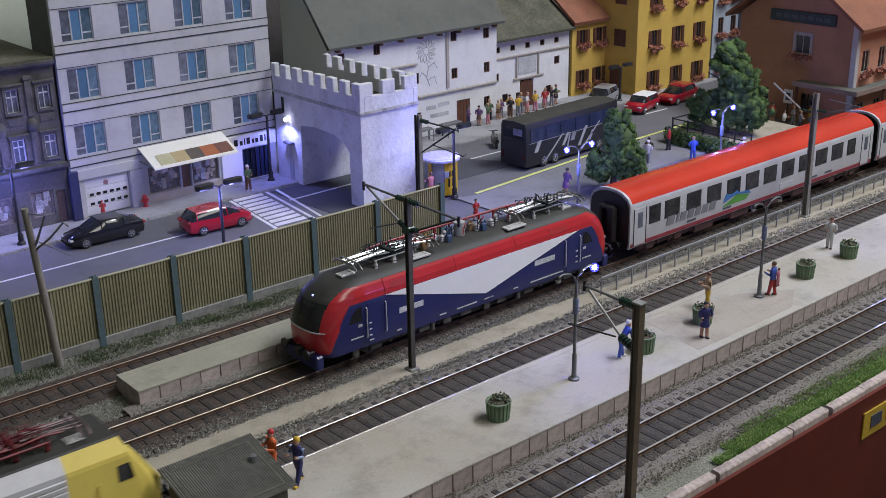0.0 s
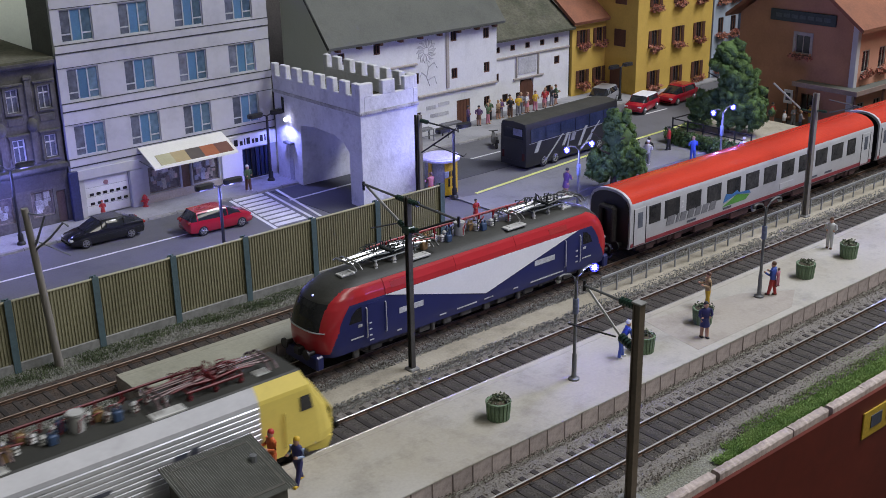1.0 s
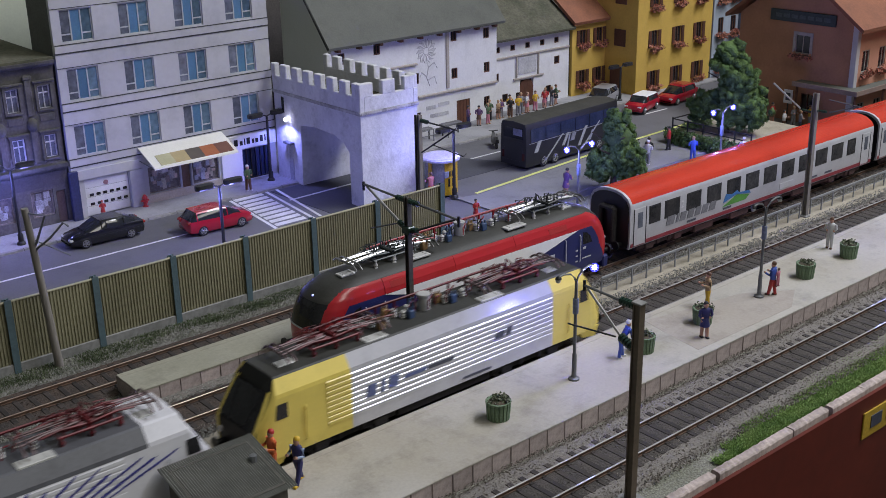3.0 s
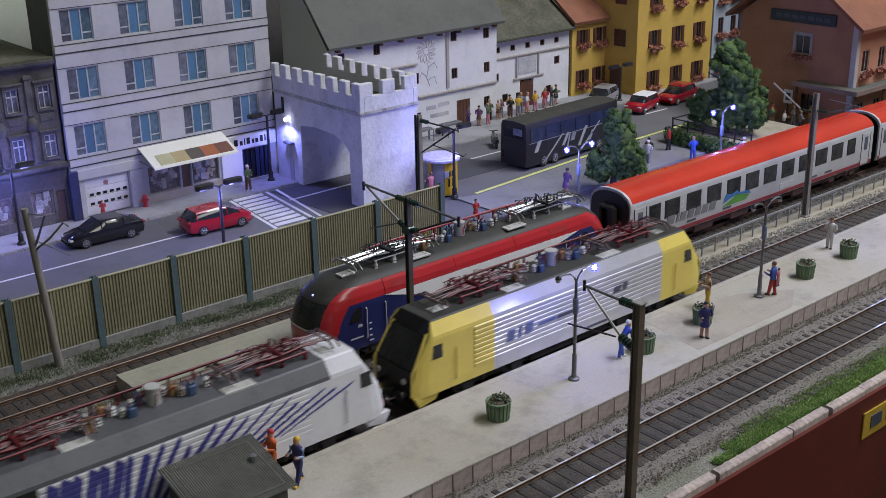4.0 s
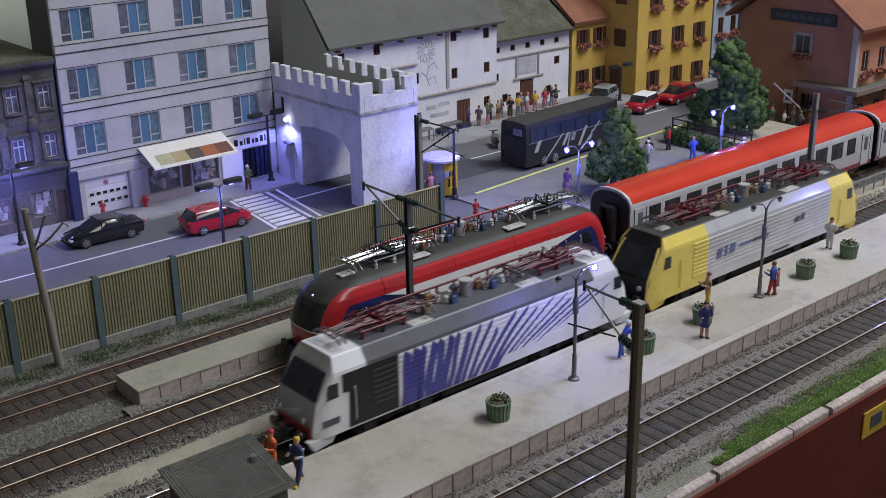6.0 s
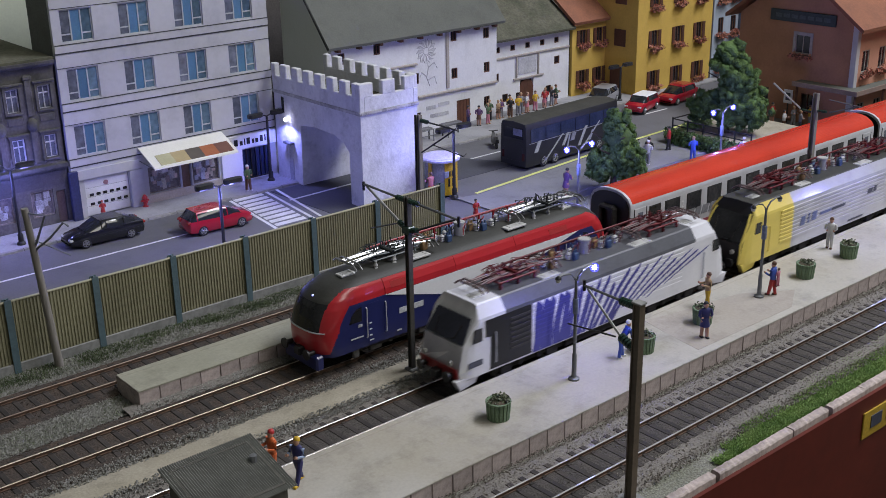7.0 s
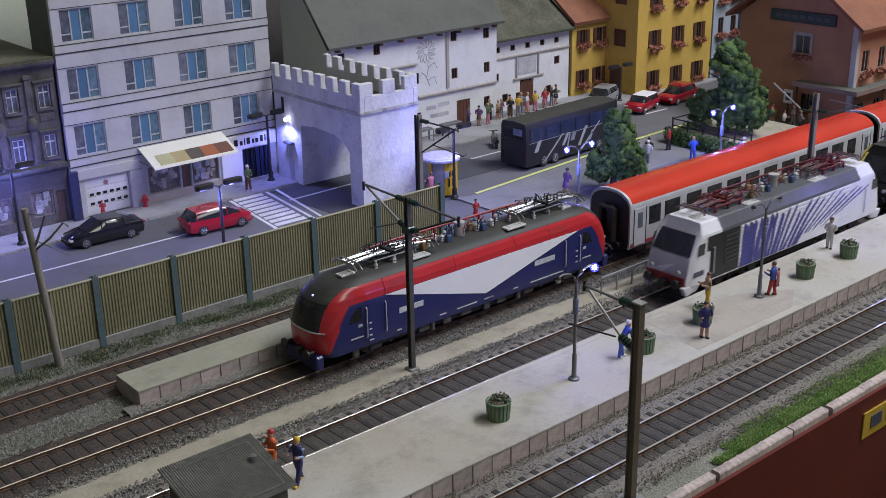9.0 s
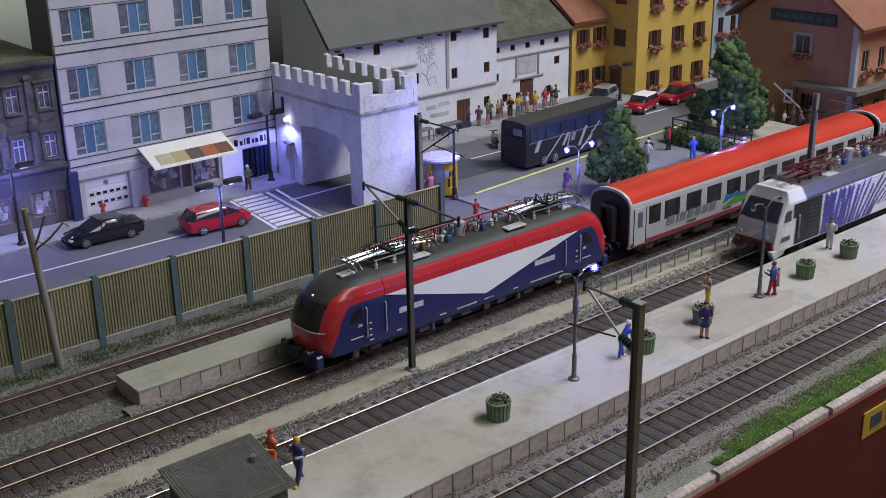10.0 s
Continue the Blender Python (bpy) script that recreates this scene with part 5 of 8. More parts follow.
# garage door
bm = bmnew()
for k in range(4):
    box(bm, 0.78, 3.72, 0.1, 0.16, 0.16 + 0.6 * k, 0.74 + 0.6 * k, bev=0.02)
gd = part("garage_door", bm, FRAMEW, bank, "white sectional garage door")
for r in (0, 1):
    for k in range(6):
        bm = bmnew()
        box(bm, 1.05 + 0.45 * k, 1.33 + 0.45 * k, 0.07, 0.11, 0.82 + 0.6 * r, 1.0 + 0.6 * r, bev=0.02)
        part("porthole", bm, DARKPANE, gd)
bm = bmnew()
tube(bm, [(2.2, 0.1, 2.15), (2.2, 0.06, 2.15)], 0.16, 12)
part("round_sign", bm, M("dull_red_disc", (0.25, 0.12, 0.14), None, 0.5), gd)
bm = bmnew()
box(bm, -0.25, 0.35, -0.25, 0.0, 0.1, 3.3, bev=0.03)
part("pillar", bm, M("dark_blue_pillar", (0.03, 0.035, 0.10), None, 0.5), bank, "dark blue corner pillar")
bm = bmnew()
box(bm, 0.36, 4.7, -0.12, 0.0, 2.62, 3.25, bev=0.02)
part("lintel", bm, BANKWALL, bank)
bm = bmnew()
box(bm, 3.78, 4.7, -0.16, 0.0, 0.12, 2.6, bev=0.02)
part("pier", bm, BANKWALL, bank)
# shop windows with displays of many colours
SHOPBACK = M("shop_dim_wood", (0.26, 0.22, 0.19), (0.15, 0.125, 0.11), 0.7, fine=10, vary=0.4)
SHOPPANE = M("dim_shop_glass", (0.20, 0.175, 0.165), (0.11, 0.10, 0.105), 0.2, scale=2.0, fine=6, vary=0.4, bump=0.02)
rng = random.Random(12)
for x0, x1 in ((5.1, 7.4), (8.3, 10.3)):
    win = window(bank, x0, x1, 0.7, 2.5, SHOPBACK, SHOPPANE, False, y=0.2)
    for k in range(26):
        bm = bmnew()
        w, h = rng.uniform(0.12, 0.42), rng.uniform(0.15, 0.5)
        x, z = rng.uniform(x0 + 0.1, x1 - 0.1 - w), rng.uniform(0.8, 2.35 - h)
        box(bm, x, x + w, 0.17 - 0.002 * k, 0.19, z, z + h)
        part("poster", bm, M("poster_paper", [c * q for q in (rng.uniform(0.2, 0.62),) for c in rng.choice(((1, 0.95, 0.9), (1, 0.8, 0.72), (0.85, 0.9, 1.0), (0.95, 0.9, 0.75), (1, 0.94, 0.97)))], None, 0.5, scale=3, fine=20, vary=0.4), win)
bm = bmnew()
box(bm, 7.55, 8.15, 0.12, 0.18, 0.2, 2.45, bev=0.03)
part("shop_door", bm, M("brown_shop_door", (0.16, 0.09, 0.06), None, 0.5), bank)
bm = bmnew()
box(bm, 4.75, 10.4, -0.1, 0.0, 0.12, 0.68, bev=0.02)
part("shop_plinth", bm, TRIMGREY, bank)
bm = bmnew()
box(bm, 10.5, 12.1, -0.1, 0.0, 0.14, 3.4, bev=0.02)
part("white_panel", bm, LIVERYWHITE, bank)
bm = bmnew()
box(bm, 10.5, W, -0.14, 0.0, 2.45, 3.42, bev=0.02)
sg = part("sign_band", bm, LIVERYWHITE, bank, "white sign band with dark lettering bars")
bm = bmnew()
tube(bm, [(10.95, -0.12, 2.95), (10.95, -0.19, 2.95)], 0.36, 20)
part("red_disc", bm, M("logo_red", (0.42, 0.04, 0.04), None, 0.4), sg)
for x, w, h in ((11.5, 0.4, 0.62), (11.97, 0.28, 0.42), (12.3, 0.12, 0.6), (12.5, 0.36, 0.62), (12.93, 0.2, 0.42), (13.2, 0.3, 0.42), (13.57, 0.3, 0.62), (13.93, 0.12, 0.6), (14.12, 0.22, 0.56)):
    bm = bmnew()
    box(bm, x, x + w * 0.72, -0.17, -0.13, 2.72, 2.72 + h * 0.72)
    part("letter_bar", bm, BLACK, sg)
win = window(bank, 12.2, 14.4, 0.16, 2.35, BLACK, M("blue_dark_glass", (0.02, 0.03, 0.08), None, 0.15), False, y=0.2)
for k in range(1, 6):
    bm = bmnew()
    box(bm, 12.2 + 2.2 * k / 6 - 0.03, 12.2 + 2.2 * k / 6 + 0.03, 0.1, 0.2, 0.2, 2.3)
    part("glazing_bar", bm, BLACK, win)
# awning
aw = thing("awning", at(31.05, 66.95, 0), "white sloping awning with a row of coloured squares", "awning")
AWHITE = M("awning_cloth", (0.74, 0.73, 0.66), (0.68, 0.67, 0.6), 0.8, vary=0.05)
p0, p1 = (0.0, 3.95), (-2.1, 3.05)
bm = bmnew()
loft(bm, [[(x, 0, 3.95), (x, -1.05, 3.52), (x, -2.1, 3.02), (x, -2.15, 2.9), (x, -2.1, 2.92), (x, -1.05, 3.44), (x, 0, 3.87)] for x in (0.05, 0.5, 3, 5.9, 6.15)], smooth=False)
part("cloth", bm, AWHITE, aw)
for k, c in enumerate(((0.45, 0.43, 0.26), (0.42, 0.34, 0.17), (0.10, 0.085, 0.07), (0.36, 0.12, 0.05), (0.16, 0.07, 0.05))):
    bm = bmnew()
    a, b = 0.62 + 1.06 * k, 0.62 + 1.06 * (k + 1)
    prism(bm, [(a, 0), (b, 0), (b, 1), (a, 1)], 0, 1, "z")
    for v in bm.verts:
        s = v.co.y
        v.co = (v.co.x, -1.08 - 0.9 * s, 3.52 - 0.455 * s + 0.01 + 0.02 * v.co.z)
    part("coloured_square", bm, M("awning_square", c, None, 0.8, vary=0.06), aw)
bm = bmnew()
for x in (0.05, 6.15):
    tube(bm, [(x, 0, 3.1), (x, -2.1, 2.95)], 0.03, 6)
part("awning_arm", bm, GREYPOLE, aw)

# -- old grey town house --
old = thing("old_town_house", at(6.5, 67.25, 0.0), "weathered grey stucco town house with a dark shop floor", "building", "town houses")
WO = 19.9
oc = [WO - 0.75 - 1.95 * k for k in range(8)]
oh = [(c - 0.38, c + 0.38, z, z + 1.45) for c in oc for z in (4.35, 7.4)]
osh = [(WO - 0.85, WO - 0.25, 0.15, 2.2)] + [(WO - 2.45 - 2.5 * k, WO - 1.05 - 2.5 * k, 0.75, 2.4) for k in range(4)]
facade(old, 0, WO, 0, 10.0, oh + osh, OLDWALL)
shell(old, 0, WO, 0.3, 9, 0, 10.0, OLDWALL)
for a, b in ((10.0, 10.35), (3.55, 4.0)):
    bm = bmnew()
    loft(bm, [[(x, 0.0, a), (x, -0.2, a), (x, -0.45, (a + b) / 2), (x, -0.5, b), (x, 0.2, b)] for x in (-0.1, WO - 0.02)], closed=False, smooth=False)
    part("cornice", bm, OLDWALL, old)
bm = bmnew()
box(bm, -0.1, WO - 0.02, -0.3, 9, 10.36, 10.5)
part("roof", bm, ROOFMOSS, old)
AGED = M("aged_frame", (0.50, 0.50, 0.50), None, 0.6)
for h in oh:
    w = window(old, *h, frame=AGED, sill=OLDWALL)
    bm = bmnew()
    frame_ring(bm, h[0] - 0.18, h[1] + 0.18, h[2] - 0.1, h[3] + 0.18, -0.1, 0.0, 0.17)
    box(bm, h[0] - 0.3, h[1] + 0.3, -0.2, 0.0, h[3] + 0.2, h[3] + 0.34, bev=0.03)
    part("surround", bm, OLDWALL, w)
    bm = bmnew()
    box(bm, h[0] + 0.06, h[1] - 0.06, 0.08, 0.2, h[2] + 0.95, h[2] + 1.02)
    part("transom", bm, AGED, w)
    bm = bmnew()
    box(bm, h[0] - 0.1, h[1] + 0.1, -0.07, 0.0, h[2] - 0.75, h[2] - 0.25, bev=0.05)
    part("apron_panel", bm, OLDWALL, w)
for c in [o - 0.97 for o in oc]:
    bm = bmnew()
    loft(bm, [[(c + r * math.cos(a), -d, 6.55 + 1.2 * r * math.sin(a)) for a in [6.2832 * k / 12 for k in range(12)]] for r, d in ((0.36, 0.0), (0.34, 0.14), (0.22, 0.28), (0.06, 0.34))])
    part("stucco_boss", bm, OLDWALL, old, "weathered round stucco ornament")
    for z in (4.2, 7.1):
        bm = bmnew()
        box(bm, c - 0.2, c + 0.2, -0.12, 0.0, z, z + 2.5, bev=0.03)
        box(bm, c - 0.28, c + 0.28, -0.2, 0.0, z + 2.2, z + 2.45, bev=0.05)
        part("pilaster", bm, OLDWALL, old)
bm = bmnew()
box(bm, 0, WO - 0.3, -0.06, 0.0, 2.6, 3.5)
part("fascia_board", bm, M("dark_shop_fascia", (0.07, 0.065, 0.07), None, 0.6), old)
for h in osh[1:]:
    win = window(old, *h, frame=SHOPBACK, pane=SHOPPANE, bars=False, y=0.15)
    for k in range(10):
        bm = bmnew()
        x, z = rng.uniform(h[0] + 0.1, h[1] - 0.55), rng.uniform(0.85, 1.9)
        box(bm, x, x + rng.uniform(0.2, 0.45), 0.11 - 0.004 * k, 0.135, z, min(2.3, z + rng.uniform(0.2, 0.5)))
        part("poster", bm, M("shop_paper", [c * q for q in (rng.uniform(0.2, 0.6),) for c in (0.95, 0.94, 1.0)], None, 0.5, scale=3, fine=20, vary=0.5), win)
bm = bmnew()
box(bm, WO - 0.82, WO - 0.28, 0.1, 0.17, 0.15, 2.15, bev=0.03)
part("door", bm, M("dull_brown_door", (0.10, 0.065, 0.055), None, 0.6), old)

# -- bright house behind --
bm = bmnew()
box(bm, 12.0, 33.0, 77.5, 86, 0.1, 26)
solo("rear_building", bm, M("pale_green_render", (0.66, 0.70, 0.56), (0.62, 0.66, 0.53), 0.85, vary=0.04), at(0, 0, 0), "plain pale green rendered house behind the others", "building", "town houses")
# -- stone wall in the gap --
bw = thing("stone_wall", at(40, 80.5, 0), "tall dark grey retaining wall of rough stones", "wall")
bm = bmnew()
box(bm, -2, 12, 0.12, 1.0, 0, 16)
part("wall_core", bm, JOINT, bw)
rs = random.Random(7)
STONEG = M("dark_grey_stone", (0.085, 0.085, 0.09), (0.06, 0.06, 0.065), 0.9, fine=6, vary=0.25, rnd=0.35)
for zi in range(27):
    x = -2 + rs.uniform(0, 0.4)
    while x < 9 and zi > 3:
        w = rs.uniform(0.7, 1.3)
        bm = bmnew()
        box(bm, x, x + w - 0.06, rs.uniform(-0.06, 0.05), 0.14, 0.55 * zi, 0.55 * zi + 0.5, bev=0.04)
        part("stone", bm, STONEG, bw)
        x += w

# -- town gate --
gate = thing("town_gate", at(41.3, 56.6, 0.0), "white plastered town gate tower with battlements over the street", "gate tower")
GD, GW, GH = 9.95, 4.55, 6.3   # depth along y, width along x, wall height
for nm, x in (("gate_wall", 0.0), ("gate_wall", GW - 0.5)):
    bm = bmnew()
    outer = [(0, 0), (1.35, 0), (1.35, 3.45), (1.9, 4.0), (3.0, 4.35), (5.2, 4.45), (6.85, 4.25), (6.95, 0), (GD, 0), (GD, GH), (0, GH)]
    loft(bm, [[(xx, a, b) for a, b in outer] for xx in (x, x + 0.5)], smooth=False, caps=False)
    for xx in (x, x + 0.5):
        for q in ([0, 1, 2, 10], [2, 3, 4, 5, 9, 10], [5, 6, 9], [6, 7, 8, 9]):
            bm.faces.new([bm.verts.new((xx, *outer[i])) for i in q])
    bmesh.ops.remove_doubles(bm, verts=bm.verts[:], dist=1e-4)
    part(nm, bm, GATEWALL, gate)
bm = bmnew()
box(bm, 0.5, GW - 0.5, 0.0, 1.35, 0, GH)
part("pier", bm, GATEWALL, gate)
bm = bmnew()
box(bm, 0.5, GW - 0.5, 6.95, GD, 0, GH)
part("pier", bm, GATEWALL, gate)
bm = bmnew()
box(bm, 0.5, GW - 0.5, 1.35, 6.95, 4.4, GH)
part("vault", bm, GATEWALL, gate)
bm = bmnew()
nx = 24
g = [[bm.verts.new((0.4 + (GW - 0.8) * i / 10, 0.4 + (GD - 0.8) * j / nx, GH + 0.12 + 0.1 * noise.noise((i * 0.8, j * 0.7, 3)))) for j in range(nx + 1)] for i in range(11)]
for i in range(10):
    for j in range(nx):
        bm.faces.new((g[i][j], g[i + 1][j], g[i + 1][j + 1], g[i][j + 1])).smooth = True
part("terrace", bm, M("grassy_gravel", (0.14, 0.13, 0.10), (0.09, 0.10, 0.06), 0.95, fine=6, vary=0.4, bump=0.8, depth=0.1), gate, "gravelly roof terrace")
for nm, b in (("parapet", (-0.06, 0.3, -0.06, GD)), ("parapet", (GW - 0.3, GW + 0.06, -0.06, GD)), ("parapet", (0.3, GW - 0.3, -0.06, 0.3))):
    bm = bmnew()
    box(bm, *b, GH, GH + 0.95, bev=0.03)
    part(nm, bm, GATEWALL, gate)
for b in ((-0.12, -0.0, -0.12, GD), (0.0, GW + 0.12, -0.12, -0.0)):
    bm = bmnew()
    box(bm, *b, GH - 0.2, GH + 0.02, bev=0.03)
    part("string_course", bm, M("grimy_trim", (0.5, 0.49, 0.48), (0.34, 0.33, 0.32), 0.9, scale=1.0, fine=5, vary=0.2, stain=0.6, spot=1.4), gate)
for k in range(8):
    y = 0.0 + 1.36 * k
    for x in (-0.08, GW - 0.32):
        if k == 0 and x < 0:
            bm = bmnew()
            box(bm, -0.08, 1.0, -0.08, 0.32, GH + 0.93, GH + 1.8, bev=0.04)
            box(bm, -0.08, 0.32, 0.32, 0.75, GH + 0.93, GH + 1.8, bev=0.04)
        else:
            bm = bmnew()
            box(bm, x, x + 0.4, y, min(y + 0.75, GD + 0.05), GH + 0.93, GH + 1.8, bev=0.04)
        part("merlon", bm, GATEWALL, gate)
for x0, x1 in ((1.75, 2.75), (3.5, 4.3)):
    bm = bmnew()
    box(bm, x0, x1, -0.08, 0.32, GH + 0.93, GH + 1.8, bev=0.04)
    part("merlon", bm, GATEWALL, gate)
bm = bmnew()
box(bm, -0.03, 0.05, 7.9, 8.5, 0.14, 2.7, bev=0.05)
part("side_door", bm, M("pale_grey_door", (0.42, 0.42, 0.45), None, 0.6), gate)
bm = bmnew()
box(bm, -0.35, 0.0, 7.75, 8.65, 2.75, 2.9, bev=0.02)
part("door_hood", bm, GREYPOLE, gate)
bm = bmnew()
box(bm, -0.02, 0.03, 8.75, 9.05, 4.8, 5.9)
part("slit_window", bm, DARKPANE, gate)
bm = bmnew()
lathe(bm, [(0.04, 4.62), (0.11, 4.58), (0.13, 4.45), (0.08, 4.35), (0.02, 4.32)], 12, -0.3, 8.2)
tube(bm, [(0.0, 8.2, 4.6), (-0.3, 8.2, 4.62)], 0.04, 6)
part("wall_lamp", bm, LED, gate, "glowing cold wall lamp")


# -- white houses behind the gate --
wh = thing("white_house", at(47.6, 68.55, 0.0), "large white plastered house with a grey pitched roof", "building", "town houses")
WW = 16.5
holes = [(x - 0.32, x + 0.32, z, z + 0.85) for x, z in ((4.2, 6.9), (11.85, 6.95), (15.35, 6.75), (11.9, 3.95), (15.4, 3.95), (15.4, 1.1), (7.9, 4.1), (8.0, 0.95), (0.9, 6.6), (2.0, 3.9))]
door = (12.1, 13.55, 0.14, 2.1)
facade(wh, 0, WW, 0, 8.0, holes + [door], WHITEWALL)
GABLE = M("grey_gable_render", (0.70, 0.71, 0.66), (0.66, 0.67, 0.62), 0.9, scale=0.3, vary=0.05)
D, RH = 10.0, 14.4
bm = bmnew()
prism(bm, [(0.3, 0.0), (6.4, 0.0), (6.4, 12.6), (D / 2 + 0.15, RH - 0.15), (0.3, 8.0)], 0.0, 0.3, "x")
part("gable_wall", bm, GABLE, wh, "grey rendered gable wall")
bm = bmnew()
prism(bm, [(0.3, 0.0), (D, 0.0), (D, 8.0), (D / 2 + 0.15, RH - 0.15), (0.3, 8.0)], WW - 0.3, WW, "x")
part("gable_wall", bm, WHITEWALL, wh)
for s, nm in ((0, "roof_slope"), (1, "roof_slope")):
    bm = bmnew()
    a = [(-0.55, 7.85), (D / 2, RH), (D / 2, RH + 0.22), (-0.6, 8.05)]
    if s:
        a = [(D / 2, RH), (6.6, 12.4), (6.7, 12.6), (D / 2, RH + 0.22)]
    prism(bm, a, -0.55, WW + 0.45, "x")
    part(nm, bm, ROOFGREY, wh)
for k in range(9):
    bm = bmnew()
    box(bm, 0.3 + 1.95 * k, 0.62 + 1.95 * k, -0.45, 0.0, 7.62, 7.86, bev=0.03)
    part("rafter_end", bm, BROWNWOOD, wh)
bm = bmnew()
prism(bm, [(-0.62, 7.82), (D / 2, RH + 0.24), (D / 2, RH + 0.02), (-0.6, 7.7)], -0.6, -0.54, "x")
part("verge_board", bm, BLACK, wh, "dark verge board")
for h in holes:
    window(wh, *h, frame=BROWNWOOD, pane=DARKPANE, bars=True, y=0.1)
bm = bmnew()
box(bm, 11.0, 11.3, -0.1, 0.0, 3.3, 7.9, bev=0.02)
part("pilaster", bm, TRIMGREY, wh)
for x0, x1, z in ((8.0, WW, 2.95), (5.0, 8.0, 5.6)):
    bm = bmnew()
    box(bm, x0, x1, -0.2, 0.0, z, z + 0.18, bev=0.04)
    part("ledge", bm, TRIMGREY, wh)
bm = bmnew()
for k in range(4):
    box(bm, 12.15 + 0.35 * k, 12.48 + 0.35 * k, 0.05, 0.14, 0.16, 2.08, bev=0.015)
part("door", bm, BROWNWOOD, wh, "dark wooden door")
# the painted plant: thin strokes on the plaster
mural = []
for k in range(14):
    a = 2 * math.pi * k / 14
    mural.append([(9.1 + 0.25 * math.cos(a), 6.3 + 0.25 * math.sin(a)), (9.1 + 0.75 * math.cos(a + 0.2), 6.3 + 0.7 * math.sin(a + 0.2)), (9.1 + 1.0 * math.cos(a + 0.55), 6.3 + 0.95 * math.sin(a + 0.55))])
mural += [[(9.1, 5.9), (9.3, 5.0), (9.1, 4.2), (9.4, 3.5)], [(9.3, 5.0), (9.9, 5.3), (10.2, 4.8)], [(9.1, 4.3), (8.6, 4.7), (8.4, 4.3)], [(9.2, 4.0), (9.9, 4.2), (10.1, 3.6)]]
mural = [[(x - 0.1, z + 0.25) for x, z in st] for st in mural]
PETAL = M("pale_grey_wash", (0.54, 0.54, 0.56), (0.44, 0.44, 0.47), 0.85, vary=0.12, stain=0.3)
for k in range(12):
    a = 2 * math.pi * k / 12
    bm = bmnew()
    prism(bm, [(9.0 + r * math.cos(a + d), 6.55 + r * math.sin(a + d)) for r, d in ((0.3, 0), (0.75, -0.16), (1.0, 0.05), (0.78, 0.22))], -0.006, 0.002, "y")
    part("painted_petal", bm, PETAL, wh)
for st in mural:
    bm = bmnew()
    tube(bm, [(x, 0.012, z) for x, z in st], 0.05, 5)
    part("painted_stroke", bm, MURAL, wh)
for x, w, z in ((8.9, 1.0, 1.85), (10.1, 1.2, 1.95), (9.3, 1.9, 1.15)):
    bm = bmnew()
    box(bm, x, x + w, -0.02, 0.0, z, z + 0.3)
    part("lettering_bar", bm, MURAL, wh)

w2 = thing("white_house", at(64.3, 69.2, 0.0), "low white house with a carved door and a mossy roof", "building", "town houses")
WB = 9.1
holes = [(x - 0.33, x + 0.33, z, z + 0.7) for x, z in ((7.6, 3.3), (6.6, 0.85), (0.35, 2.75), (3.0, 0.8), (1.4, 0.9))] + [(0.25 + 1.75 * k, 0.8 + 1.75 * k, 5.15, 5.65) for k in range(5)]
facade(w2, 0, WB, 0, 6.2, holes + [(3.15, 4.75, 0.14, 2.5)], WHITEWALL)
for h in holes:
    window(w2, *h, frame=BROWNWOOD, pane=DARKPANE, bars=False, y=0.1)
shell(w2, 0, WB, 0.3, 9, 0, 6.2, WHITEWALL)
bm = bmnew()
prism(bm, [(-0.6, 6.15), (4.5, 9.6), (9.4, 6.15), (9.4, 6.35), (4.5, 9.85), (-0.65, 6.35)], -0.2, WB + 0.2, "x")
part("roof", bm, ROOFMOSS, w2)
for x0, x1, z, h in ((0, WB, 4.6, 0.16), (2.3, 5.9, 2.6, 0.16), (2.6, 2.75, 2.76, 1.84), (5.2, 5.35, 2.76, 1.84)):
    bm = bmnew()
    box(bm, x0, x1, -0.14, 0.0, z, z + h, bev=0.03)
    part("moulding", bm, TRIMGREY, w2)
bm = bmnew()
box(bm, 2.9, 5.05, -0.05, 0.0, 3.0, 4.5, bev=0.02)
part("relief_panel", bm, MURAL, w2, "grey painted panel")
bm = bmnew()
pts = [(3.15, 0.14), (4.75, 0.14), (4.75, 1.9), (4.55, 2.3), (3.95, 2.5), (3.35, 2.3), (3.15, 1.9)]
prism(bm, pts, 0.04, 0.14, "y")
part("door", bm, BROWNWOOD, w2, "arched brown door")

# -- ochre house, wing and main block --
yh = thing("ochre_house", at(73.6, 65.3, 0.0), "ochre house with brown shutters and red geranium boxes", "building", "town houses")


def shuttered(parent, x, z, w, h, seed, box_=True, m=None):
    win = window(parent, x - w / 2, x + w / 2, z, z + h, BROWNWOOD, DARKPANE, True, y=0.1)
    shutters(parent, win, x - w / 2, x + w / 2, z, z + h)
    if box_:
        flower_box(win, x - w / 2, x + w / 2, z, seed)
    return win


wing = [(x, z) for z in (1.0, 4.55) for x in (1.35, 3.5)]
main = [(x, z) for z in (0.55, 4.15, 7.75) for x in (6.65, 9.9, 12.95)]
bm = bmnew()
holed_wall(bm, 0, 4.3, 0, 6.6, 0.3, [(x - 0.4, x + 0.4, z, z + 1.35) for x, z in wing])
bmesh.ops.translate(bm, vec=(0, 3.7, 0), verts=bm.verts[:])
part("wing_wall", bm, YELLOWWALL, yh)
wingroot = thing("ochre_house", at(73.6, 69.0, 0.0), "lower ochre wing with brown shutters and a red roof", "building", "town houses")
for i, (x, z) in enumerate(wing):
    shuttered(wingroot, x, z, 0.8, 1.35, i)
bm = bmnew()
prism(bm, [(-0.5, 6.5), (4.5, 10.2), (4.5, 10.5), (-0.6, 6.75)], -0.3, 4.6, "x")
